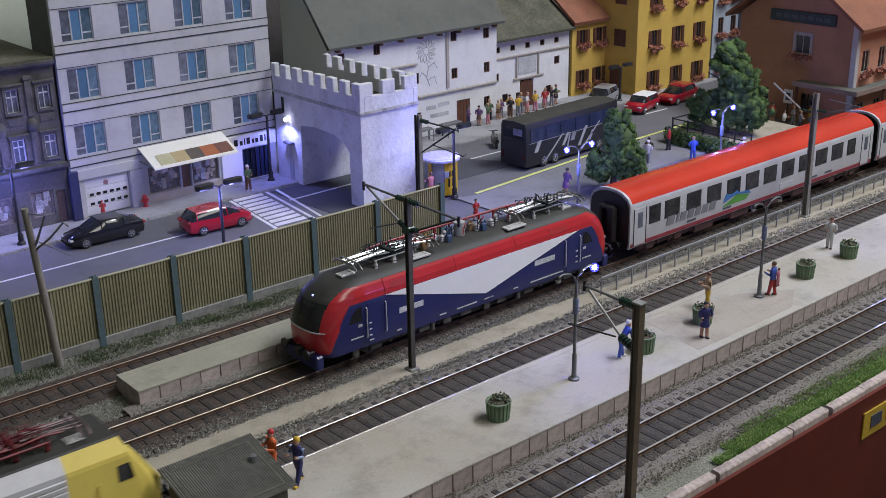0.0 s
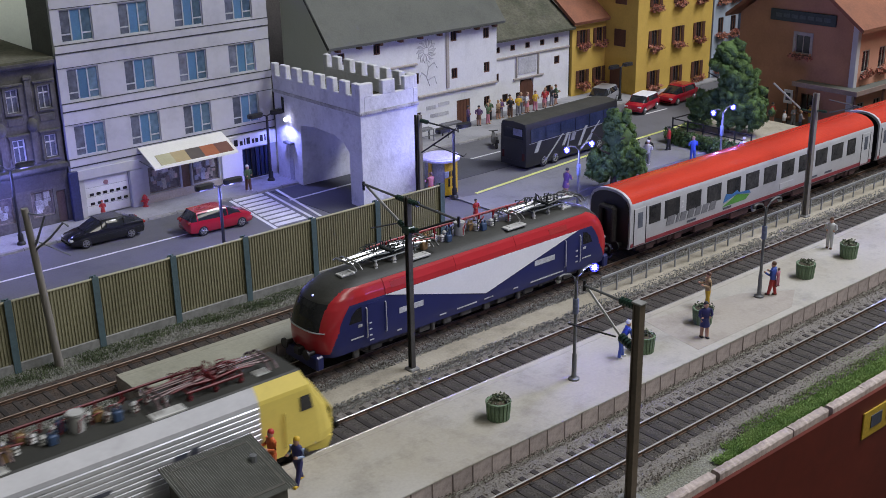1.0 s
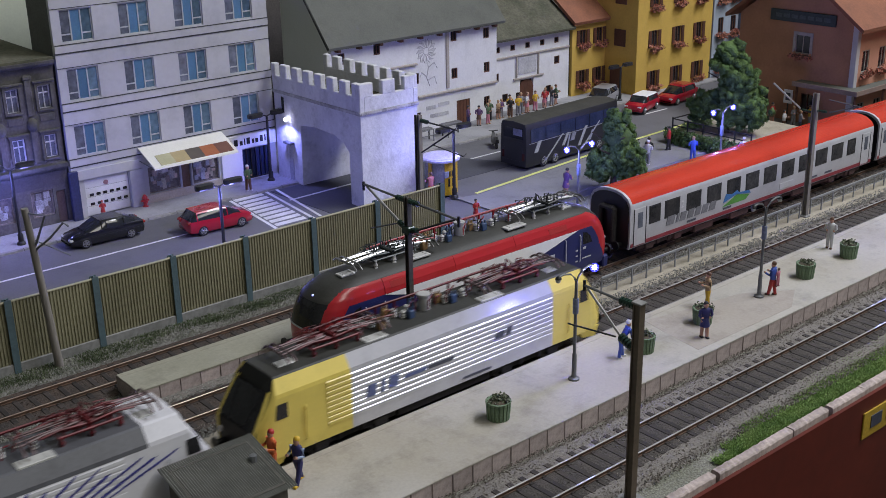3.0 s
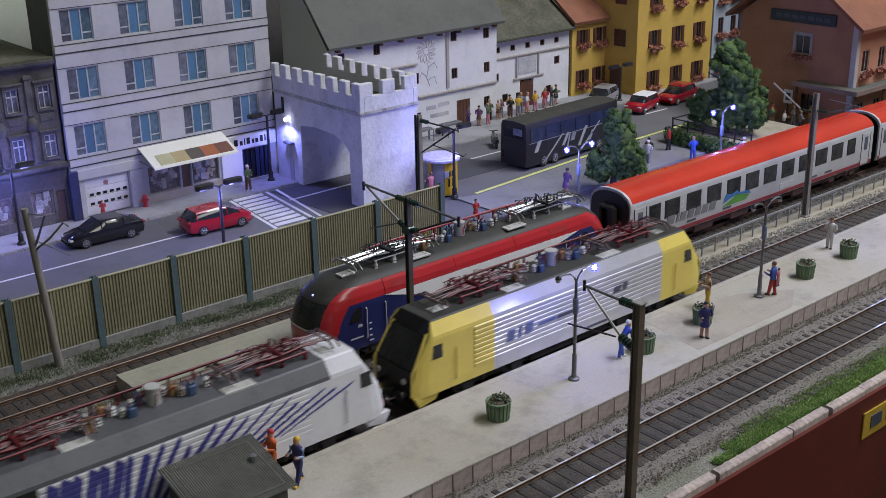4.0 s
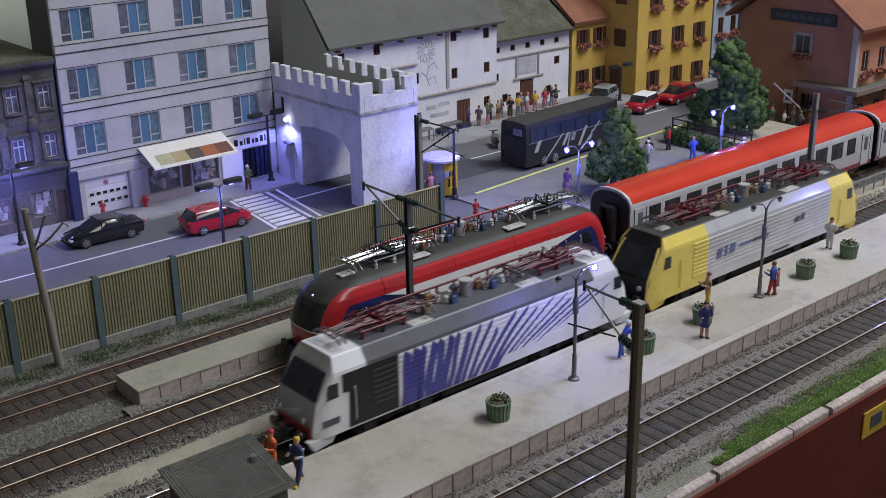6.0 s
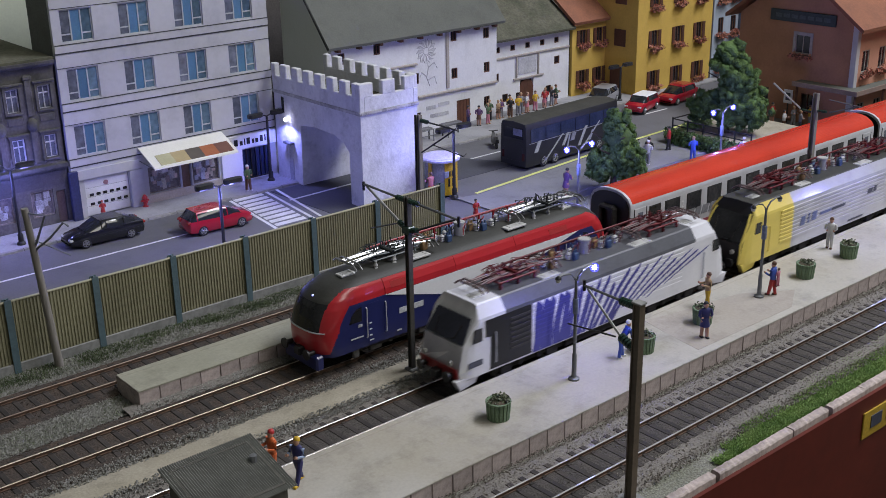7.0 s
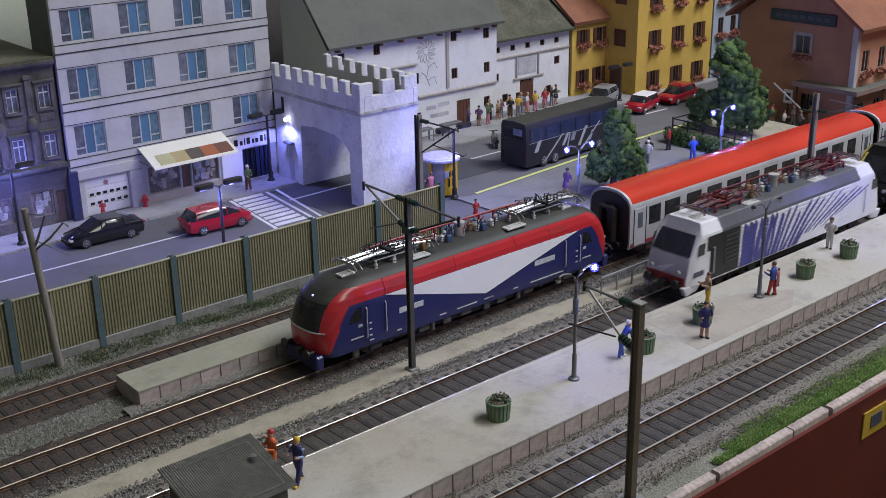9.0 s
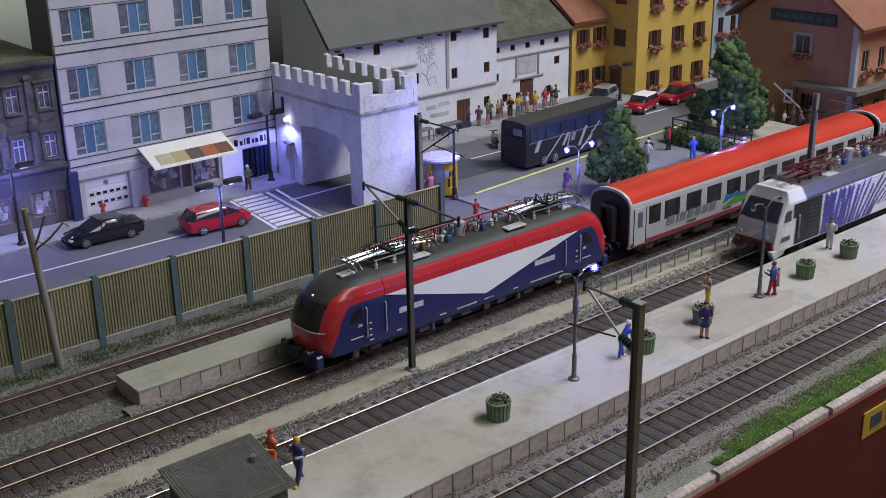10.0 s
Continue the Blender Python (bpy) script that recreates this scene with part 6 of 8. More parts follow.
part("roof", bm, ROOFRED, wingroot)
# painted dark behind the wing's windows
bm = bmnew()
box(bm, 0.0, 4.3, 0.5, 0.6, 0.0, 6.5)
part("inner_wall", bm, GROOVE_AND_UNLIT, wingroot)
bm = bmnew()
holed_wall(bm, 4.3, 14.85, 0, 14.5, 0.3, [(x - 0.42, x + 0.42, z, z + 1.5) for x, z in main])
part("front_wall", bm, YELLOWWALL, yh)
# room darkness painted as a sheet behind the main block
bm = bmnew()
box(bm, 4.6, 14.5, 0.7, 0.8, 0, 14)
part("inner_wall", bm, GROOVE_AND_UNLIT, yh)
for i, (x, z) in enumerate(main):
    shuttered(yh, x, z, 0.84, 1.5, 20 + i)
bm = bmnew()
box(bm, 4.3, 4.6, 0.3, 9, 0, 14.5)
part("side_wall", bm, YELLOWWALL, yh)
bm = bmnew()
box(bm, 14.55, 14.85, 0.3, 9, 0, 14.5)
part("side_wall", bm, YELLOWWALL, yh)
bm = bmnew()
box(bm, 4.24, 4.3, 1.6, 3.0, 0.14, 2.4, bev=0.02)
part("side_door", bm, BROWNWOOD, yh, "dark door in the side wall")
for z in (4.3, 8.0):
    bm = bmnew()
    box(bm, 4.22, 4.3, 1.3, 2.6, z, z + 1.5, bev=0.02)
    part("side_shutter", bm, BROWNWOOD, yh)
bm = bmnew()
box(bm, 4.1, 15, -0.4, 9.2, 14.5, 14.8)
part("roof", bm, ROOFRED, yh)

# -- blue-grey neighbours --
for nm, x0, x1, y, mat, lab in (("blue_grey_house", 88.55, 92.4, 65.2, BLUEGREY, "narrow blue-grey house with dark windows"), ("pale_blue_house", 92.5, 97.5, 64.0, M("pale_blue_render", (0.20, 0.25, 0.36), None, 0.85), "plain dark pale-blue house wall")):
    h = thing(nm, at(x0, y, 0), lab, "building", "town houses")
    w = x1 - x0
    holes = [(w * f - 0.4, w * f + 0.4, z, z + 1.5) for f in ((0.3, 0.8) if nm[0:6] == "blue_g" else ()) for z in (1.0, 4.2, 7.4)]
    facade(h, 0, w, 0, 13, holes, mat)
    for k, q in enumerate(holes):
        win = window(h, *q, frame=BROWNWOOD, pane=DARKPANE, y=0.1)
        flower_box(win, q[0], q[1], q[2], 50 + k)
    shell(h, 0, w, 0.3, 8, 0, 13, mat)
    bm = bmnew()
    box(bm, -0.1, w + 0.1, -0.3, 8, 13, 13.3)
    part("roof", bm, ROOFRED, h)

# -- station building --
sta = thing("station_building", at(80.0, 45.6, 0.0), "salmon station building with a tiled roof and a canopy", "building", "town houses")
SD = 10.6
bm = bmnew()
holed_wall(bm, 0, SD, 0, 8.3, 0.3, [(5.3, 6.65, 5.6, 7.1), (2.0, 3.2, 0.2, 2.5), (6.2, 7.4, 0.9, 2.5)])
prism(bm, [(0, 8.3), (SD, 8.3), (SD / 2, 12.2)], 0, 0.3, "y")
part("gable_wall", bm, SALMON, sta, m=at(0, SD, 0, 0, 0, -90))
win = window(sta, 5.3, 6.65, 5.6, 7.1, TRIMGREY, DARKPANE, True, y=0.06, m=at(0, SD, 0, 0, 0, -90))
bm = bmnew()
frame_ring(bm, 5.1, 6.85, 5.4, 7.3, -0.06, 0.0, 0.2)
part("surround", bm, TRIMGREY, win)
flower_box(win, 5.3, 6.65, 5.6, 77)
for q in ((2.0, 3.2, 0.2, 2.5), (6.2, 7.4, 0.9, 2.5)):
    window(sta, *q, frame=BROWNWOOD, pane=DARKPANE, y=0.1, m=at(0, SD, 0, 0, 0, -90))
bm = bmnew()
box(bm, 2.9, 8.75, -0.14, -0.02, 8.0, 8.9, bev=0.03)
sb = part("name_board", bm, M("dark_green_board", (0.03, 0.045, 0.045), None, 0.5), sta, "dark name board", m=at(0, SD, 0, 0, 0, -90))
for k in range(7):
    bm = bmnew()
    box(bm, 3.4 + 0.72 * k, 3.95 + 0.72 * k, -0.16, -0.13, 8.3, 8.6)
    part("lettering_bar", bm, M("faint_bar", (0.07, 0.09, 0.09), None, 0.5), sb)
holes = [(1.0 + 2.4 * k, 2.0 + 2.4 * k, z, z + 1.7) for k in range(6) for z in (0.5, 4.6)]
bm = bmnew()
holed_wall(bm, 0, 22, 0, 8.3, 0.3, holes)
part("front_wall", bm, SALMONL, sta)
for k, q in enumerate(holes):
    win = window(sta, *q, frame=TRIMGREY, pane=DARKPANE, y=0.1, sill=TRIMGREY)
    if q[2] > 3:
        flower_box(win, q[0], q[1], q[2], 90 + k)
# sheet coloured as the unlit station rooms
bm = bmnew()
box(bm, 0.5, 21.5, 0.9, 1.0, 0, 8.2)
part("inner_wall", bm, GROOVE_AND_UNLIT, sta)
bm = bmnew()
box(bm, -0.12, 0.35, -0.12, 0.35, 0, 8.3, bev=0.03)
part("corner_quoin", bm, BANKWALL, sta, "pale corner pilaster")
bm = bmnew()
prism(bm, [(-0.9, 7.9), (SD / 2, 12.4), (SD + 0.9, 7.9), (SD + 0.9, 8.2), (SD / 2, 12.75), (-0.95, 8.2)], -0.9, 22, "x")
part("roof", bm, ROOFRED, sta)
can = thing("canopy", at(80.0, 45.6, 0), "grey flat platform canopy along the station", "canopy")
bm = bmnew()
box(bm, -1.35, 20, -1.15, -0.15, 3.45, 3.62, bev=0.03)
box(bm, -1.35, -0.15, -0.15, 4.4, 3.45, 3.62, bev=0.03)
part("deck", bm, ROOFGREY, can)
bm = bmnew()
box(bm, -1.41, 20, -1.23, -1.15, 3.3, 3.66)
box(bm, -1.43, -1.35, -1.15, 4.4, 3.3, 3.66)
part("edge_board", bm, M("dull_brown_edge", (0.26, 0.19, 0.16), (0.2, 0.15, 0.13), 0.7, vary=0.15), can)
for x, y in ((-1.1, -0.95), (-1.1, 4.1), (3, -0.95), (7, -0.95), (11, -0.95)):
    bm = bmnew()
    tube(bm, [(x, y, 0.1), (x, y, 3.45)], 0.1, 8)
    part("post", bm, BROWNWOOD, can)

# ---- masts and their cantilevers ----


def insul_rod(parent, a, b, r=0.13):
    a, b = Vector(a), Vector(b)
    bm = bmnew()
    for k in range(5):
        p, q = a + (b - a) * (k / 5), a + (b - a) * ((k + 0.6) / 5)
        tube(bm, [p, q], r, 8)
    tube(bm, [a, b], r * 0.6, 6)
    part("insulator", bm, GREEN_INS, parent, "dark green insulator")


def rod(parent, name, pts, r, mat, label=""):
    bm = bmnew()
    tube(bm, pts, r, 6)
    return part(name, bm, mat, parent, label)


def cantilever(parent, zt, zl, reach, sgn, bright=STRUT):
    """Top tube, strut and steady arm over a track at distance reach; sgn: side."""
    d = Vector((0, sgn, 0))
    insul_rod(parent, d * 0.15 + Vector((0, 0, zt)), d * 0.75 + Vector((0, 0, zt)))
    rod(parent, "top_tube", [d * 0.7 + Vector((0, 0, zt)), d * reach + Vector((0, 0, zt + 0.05))], 0.055, GREYPOLE)
    insul_rod(parent, d * 0.15 + Vector((0, 0, zl)), d * 0.65 + Vector((0, 0, zl + 0.2)))
    rod(parent, "strut", [d * 0.6 + Vector((0, 0, zl + 0.18)), d * (reach - 0.25) + Vector((0, 0, zt))], 0.06, bright, "bare steel strut")
    rod(parent, "wire_clamp", [d * reach + Vector((0, 0, zt + 0.15)), d * reach + Vector((0, 0, zt - 0.25))], 0.07, IRON)


def h_mast(x, y, z0, z1, mat, label, w=0.16):
    th = thing("catenary_mast", at(x, y, 0), label, "mast", "catenary masts")
    bm = bmnew()
    box(bm, -w, w, -w * 1.1, -w * 0.8, z0, z1)
    box(bm, -w, w, w * 0.8, w * 1.1, z0, z1)
    box(bm, -w * 0.25, w * 0.25, -w * 0.8, w * 0.8, z0, z1)
    part("beam", bm, mat, th)
    bm = bmnew()
    box(bm, -0.27, 0.27, -0.27, 0.27, z0 - 0.2, z0 + 0.08, bev=0.05)
    part("footing", bm, PLINTH, th)
    return th


m1 = h_mast(29.2, 36.85, -0.1, 8.1, MAST, "dark grey steel catenary mast between the tracks", 0.115)
cantilever(m1, 7.95, 6.65, 3.15, 1)
bm = bmnew()
box(bm, -0.2, 0.2, -0.25, 0.25, 6.45, 6.8, bev=0.04)
part("bracket", bm, GREEN_INS, m1)
insul_rod(m1, (0, -0.15, 7.95), (0, -0.75, 7.95))
rod(m1, "top_tube", [(0, -0.7, 7.95), (0, -3.35, 7.9)], 0.055, GREYPOLE)
insul_rod(m1, (0, -0.15, 6.6), (0, -0.65, 6.75))
rod(m1, "strut", [(0, -0.6, 6.74), (0, -3.1, 7.85)], 0.05, IRON)
rod(m1, "wire_clamp", [(0, -3.35, 8.05), (0, -3.35, 7.6)], 0.07, IRON)
rod(m1, "steady_arm", [(0, 0.3, 6.9), (0, 2.7, 6.0)], 0.035, GREYPOLE)

m3 = h_mast(40.8, 50.2, -0.3, 7.4, MASTLIGHT, "weathered grey catenary mast behind the noise barrier", 0.12)
rod(m3, "back_flange", [(-0.15, 0.17, -0.3), (-0.15, 0.17, 7.4)], 0.06, IRON)
insul_rod(m3, (0, -0.2, 7.1), (0, -0.8, 7.1))
rod(m3, "top_tube", [(0, -0.8, 7.1), (0, -3.3, 7.1)], 0.05, IRON)
rod(m3, "strut", [(0, -0.2, 5.2), (0, -3.1, 7.05)], 0.05, IRON)
rod(m3, "steady_arm", [(0, -1.2, 5.85), (0, -3.9, 5.7), (0, -4.1, 5.9)], 0.035, IRON)

m4 = h_mast(60.66, 36.85, -0.1, 7.65, MASTLIGHT, "weathered grey catenary mast beside the handrail", 0.14)
rod(m4, "strut", [(0, 1.0, 6.55), (0, 3.0, 7.8)], 0.055, STRUT, "bare steel strut")
insul_rod(m4, (0, 0.2, 6.45), (0, 0.9, 6.5), 0.09)
insul_rod(m4, (0, -0.2, 6.6), (0, -0.8, 6.65), 0.09)
rod(m4, "top_tube", [(0, -0.9, 7.4), (0, -3.0, 7.3)], 0.04, GREYPOLE)
rod(m4, "strut", [(0, -1.0, 6.65), (0, -2.8, 7.3)], 0.04, GREYPOLE)

m5 = thing("catenary_mast", at(28.5, 23.3, 0), "thick brown catenary mast at the layout's front", "mast", "catenary masts")
bm = bmnew()
box(bm, -0.145, 0.145, -0.16, -0.10, -0.4, 7.6)
box(bm, -0.145, 0.145, 0.10, 0.16, -0.4, 7.6)
box(bm, -0.11, 0.04, -0.10, 0.10, -0.4, 7.6)
part("beam", bm, MASTBROWN, m5)
bm = bmnew()
box(bm, -0.19, 0.19, -0.21, 0.21, 7.58, 7.66, bev=0.02)
part("cap", bm, PLINTH, m5)
bm = bmnew()
box(bm, -0.5, 0.5, -0.5, 0.5, -0.6, -0.2, bev=0.06)
part("footing", bm, PLINTH, m5)
insul_rod(m5, (0, 0.2, 7.45), (0, 0.85, 7.45), 0.16)
rod(m5, "top_tube", [(0, 0.8, 7.45), (0, 2.55, 7.5)], 0.05, GREYPOLE)
insul_rod(m5, (0, 0.2, 5.85), (0, 0.8, 6.1), 0.17)
rod(m5, "strut", [(0, 0.75, 6.08), (0, 2.4, 7.45)], 0.048, STRUT, "bare steel strut")
rod(m5, "wire_clamp", [(0, 2.55, 7.7), (0, 2.55, 7.3)], 0.06, IRON)
rod(m5, "steady_arm", [(0, 1.0, 6.0), (0, 3.3, 5.75)], 0.035, IRON)

ml = thing("catenary_mast", at(17.45, 48.5, -0.35), "leaning pale round catenary pole before the barrier", "mast", "catenary masts")
bm = bmnew()
tube(bm, [(0, 0, 0), (-0.25, 0.05, 4), (-0.5, 0.1, 7.9)], 0.2, 12, 0.16)
part("pole", bm, MASTLIGHT, ml)
rod(ml, "strut", [(-0.35, 0, 5.9), (0.2, -0.7, 6.6), (0.75, -0.9, 7.2), (0.95, -0.95, 7.0)], 0.06, GREYPOLE)
rod(ml, "steady_arm", [(-0.3, 0, 6.4), (0.9, -0.9, 5.6)], 0.035, GREYPOLE)
rod(ml, "top_tube", [(-0.5, 0.1, 7.7), (0.1, -0.6, 7.6), (-0.3, -0.1, 6.2)], 0.06, GREYPOLE)


# ---- lamps ----
def twin_lamp(x, y, z0, h=4.6, reach=0.95, lit=True):
    th = thing("street_lamp", at(x, y, z0), "black iron street lamp with two flat heads", "street lamp", "black street lamps")
    bm = bmnew()
    lathe(bm, [(0.28, 0), (0.26, 0.1), (0.16, 0.2), (0.17, 0.6), (0.10, 0.7), (0.085, h)], 10)
    part("pole", bm, IRON, th)
    for s in (-1, 1):
        bm = bmnew()
        tube(bm, [(0, 0, h - 0.05), (s * reach * 0.5, 0, h + 0.12)], 0.045, 6)
        part("arm", bm, IRON, th)
        bm = bmnew()
        loft(bm, [[(s * (reach + a), q * b, h + c) for q, c in ((-1, 0.05), (-0.8, 0.25), (0.8, 0.25), (1, 0.05), (0.8, -0.02), (-0.8, -0.02))] for a, b in ((-0.6, 0.14), (-0.45, 0.27), (0.35, 0.27), (0.5, 0.12))], smooth=False)
        hd = part("head", bm, IRON, th)
        bm = bmnew()
        box(bm, s * reach - 0.3, s * reach + 0.2, -0.12, 0.12, h - 0.035, h - 0.015)
        part("diffuser", bm, INSUL, hd)
        if lit:
            lamp_point("street_lamp_light", x + s * reach, y, z0 + h - 0.8, lit)


twin_lamp(22.2, 65.0, 0.15, lit=0.045)
twin_lamp(29.7, 54.2, 0.0, lit=0.075)
twin_lamp(40.15, 65.8, 0.15, lit=0)
twin_lamp(46.9, 54.2, 0.1, lit=0.032)
twin_lamp(75.5, 65.0, 0.1, h=3.0, lit=0)
lamp_down("gate_lamp_light", 40.6, 64.75, 4.2, 0.095, 150)


def curved_lamp(x, y, z0, h, lit, group="grey platform lamps", watts=0.036):
    th = thing("platform_lamp", at(x, y, z0), "grey two-armed lamp with small cold bulbs", "platform lamp", group)
    bm = bmnew()
    lathe(bm, [(0.26, 0), (0.25, 0.08), (0.13, 0.14), (0.11, 0.2), (0.10, 1.2), (0.075, 1.25), (0.07, h - 0.5), (0.06, h)], 10)
    part("pole", bm, GREYPOLE, th)
    bm = bmnew()
    lathe(bm, [(0.12, h - 1.5), (0.13, h - 1.45), (0.13, h - 0.85), (0.12, h - 0.8)], 10)
    part("band", bm, BLUEBAND, th, "pale blue band")
    for s in (-1, 1):
        bm = bmnew()
        tube(bm, [(0, 0, h - 0.1), (s * 0.1, 0, h + 0.15), (s * 0.35, 0, h + 0.38), (s * 0.75, 0, h + 0.48), (s * 1.05, 0, h + 0.45)], 0.045, 6)
        arm = part("arm", bm, GREYPOLE, th)
        if s not in lit:
            bm = bmnew()
            lathe(bm, [(0.04, h + 0.5), (0.13, h + 0.42), (0.14, h + 0.36)], 10, s * 1.08, 0)
            part("shade", bm, IRON, arm)
        bm = bmnew()
        lathe(bm, [(0.02, h + 0.44), (0.09, h + 0.39), (0.115, h + 0.31), (0.09, h + 0.22), (0.01, h + 0.18)], 12, s * 1.10, 0)
        part("bulb", bm, LED if s in lit else INSUL, arm, "glowing cold bulb" if s in lit else "")
        if s in lit:
            # added glow shell: the bulb's bloom given a shape
            bm = bmnew()
            lathe(bm, [(0.02, h + 0.49), (0.12, h + 0.45), (0.18, h + 0.38), (0.185, h + 0.28), (0.14, h + 0.16), (0.02, h + 0.11)], 14, s * 1.10, 0)
            part("bulb_bloom", bm, BLOOM, arm, "see-through shell drawn as the blue bloom round the bulb").visible_shadow = False
            lamp_point("bulb_light", x + s * 1.1, y, z0 + h - 0.02, watts)


curved_lamp(32.9, 30.3, 0.55, 4.6, (1,), watts=0.045)
curved_lamp(46.4, 30.3, 0.55, 4.6, ())
curved_lamp(60.2, 30.3, 0.55, 4.6, (-1,))
curved_lamp(50.0, 46.1, 0.1, 4.15, (-1, 1), watts=0.085)
curved_lamp(63.9, 45.75, 0.1, 4.15, (-1, 1), watts=0.085)

# ---- handrail along the track ----
for x0, x1 in ((41.9, 60.1), (61.2, 80.0)):
    hr = thing("handrail_fence", at(0, 36.85, 0), "grey metal handrail fence beside the track", "fence", "handrail fences")
    bm = bmnew()
    box(bm, x0, x1, -0.04, 0.04, 0.78, 0.92, bev=0.02)
    part("top_rail", bm, FENCEGREY, hr)
    bm = bmnew()
    box(bm, x0, x1, -0.015, 0.015, 0.3, 0.34)
    part("lower_rail", bm, FENCEGREY, hr)
    n = round((x1 - x0) / 1.22)
    bm = bmnew()
    box(bm, -0.035, 0.035, -0.035, 0.035, -0.2, 0.78)
    me = mesh_of("post", bm, FENCEGREY)
    for k in range(n + 1):
        part("post", me, None, hr, m=at(x0 + 0.04 + (x1 - x0 - 0.08) * k / n, 0, 0))


# ---- plants ----
bm = bmesh.new()
bmesh.ops.create_icosphere(bm, subdivisions=2, radius=1.0)
bm.verts.index_update()
BALL = ([v.co.copy() for v in bm.verts], [tuple(v.index for v in f.verts) for f in bm.faces])
bm.free()


def tree(x, y, z0, lobes, h, label, seed):
    rng = random.Random(seed)
    th = thing("tree", at(x, y, z0), label, "tree", "street trees")
    bm = bmnew()
    tube(bm, [(0, 0, 0), (0.08, 0.05, h * 0.3), (0, 0, h * 0.8)], 0.28, 9, 0.06)
    for k in range(9):
        a = k * 2.4
        z = h * (0.2 + 0.06 * k)
        tube(bm, [(0, 0, z), (math.cos(a) * 1.0, math.sin(a) * 1.0, z + 0.5), (math.cos(a) * 1.7, math.sin(a) * 1.7, z + 0.8)], 0.09, 5, 0.03)
    part("trunk", bm, BARK, th)
    V, F, CV, CF = [], [], [], []

    def leaf(p, d, s):
        a = d.orthogonal().normalized()
        a.rotate(Matrix.Rotation(rng.uniform(0, 6.28), 3, d))
        b = d.cross(a)
        n = d * s * 0.3
        i = len(V)
        V.extend([p - a * s, p - b * s * 0.7 + n, p + a * s, p + b * s * 0.7 - n])
        F.append((i, i + 1, i + 2, i + 3))

    for (cx, cy, cz, r, rz, n) in lobes:
        for _ in range(n):
            d = Vector((rng.gauss(0, 1), rng.gauss(0, 1), rng.gauss(0, 1))).normalized()
            if rng.random() > 0.5:
                continue
            f = rng.uniform(0.72, 0.98) + 0.42 * noise.noise(d * 2.3 + Vector((seed, cz, cx)))
            c = Vector((cx + d.x * r * f, cy + d.y * r * f, cz + d.z * rz * f))
            if noise.noise(c * 0.9 + Vector((seed, 0, 0))) < -0.30:
                continue
            cr = rng.uniform(0.16, 0.42)
            i0 = len(CV)
            for q in BALL[0]:
                CV.append(c + q * cr * (0.72 + 0.55 * noise.noise((c + q * cr) * 3.1) + 0.55 * noise.noise((c + q * cr) * 8.3)))
            CF.extend([tuple(i0 + k for k in f3) for f3 in BALL[1]])
            for _ in range(int(55 + 190 * cr)):
                e = Vector((rng.gauss(0, 1), rng.gauss(0, 1), rng.gauss(0, 1))).normalized()
                leaf(c + e * cr * (rng.uniform(0.7, 1.0) + 0.35 * noise.noise((c + e) * 2.1)), (e + d * 0.2 + Vector((0, 0, 0.2))).normalized(), rng.uniform(0.035, 0.07))
    me = bpy.data.meshes.new("crown")
    me.from_pydata([v * U for v in V], [], F)
    me.materials.append(LEAF)
    part("crown", me, None, th)
    me = bpy.data.meshes.new("leaf_clumps")
    me.from_pydata([v * U for v in CV], [], CF)
    me.materials.append(LEAF)
    for pl in me.polygons:
        pl.use_smooth = True
    part("leaf_clumps", me, None, th)
    # dense inner foam of the model tree
    bm = bmnew()
    for (cx, cy, cz, r, rz, n) in lobes:
        m = Matrix.LocRotScale((cx, cy, cz), None, (r * 0.74, r * 0.74, rz * 0.74))
        res = bmesh.ops.create_icosphere(bm, subdivisions=3, radius=1.0, matrix=m)
        for v in res["verts"]:
            v.co += (v.co - Vector((cx, cy, cz))) * 0.38 * noise.noise(v.co * 1.6)
    part("inner_foliage", bm, LEAF, th)


tree(55.7, 48.2, 0.1, [(0.15, -0.1, 4.6, 0.75, 0.9, 110), (0.25, -0.2, 3.6, 1.15, 1.0, 180), (0.2, -0.4, 2.5, 1.25, 1.2, 210), (-0.6, 0.6, 1.7, 1.0, 0.95, 130), (0.7, -0.7, 1.6, 1.0, 0.95, 130)], 5.2, "small dense dark green deciduous model tree", 5)
tree(70.6, 50.2, 0.9, [(0, 0, 6.2, 0.9, 0.9, 110), (0.2, 0.2, 5.3, 1.35, 1.0, 170), (0.3, -0.5, 4.3, 1.6, 1.2, 220), (0.5, -0.8, 3.0, 1.8, 1.4, 250), (-0.4, 1.2, 2.2, 1.4, 1.0, 170), (-0.6, 2.2, 1.6, 0.9, 0.7, 90), (0.7, -1.9, 2.0, 1.2, 1.1, 150), (0.2, -0.6, 1.5, 1.9, 1.1, 200)], 6.5, "tall dense green deciduous model tree in a raised bed", 8)

# raised bed with railing and hedge
bm = bmnew()
box(bm, 68.2, 76, 46.6, 53.6, 0.05, 0.95, bev=0.04)
solo("raised_bed", bm, SANDY, at(0, 0, 0), "raised sandy bed with a low wall by the square", "planting bed", kind="structure")
bed = thing("garden_fence", at(68.4, 46.4, 0.95), "low black bar fence round the raised bed", "fence")
for z in (0.35, 0.85):
    rod(bed, "rail", [(0, 0, z), (0, 7.1, z)], 0.05, IRON)
rod(bed, "rail", [(0, 7.1, 0.85), (6, 7.1, 0.85)], 0.05, IRON)
for k in range(6):
    rod(bed, "post", [(0, 1.42 * k, -0.1), (0, 1.42 * k, 0.95)], 0.06, IRON)
rng = random.Random(31)
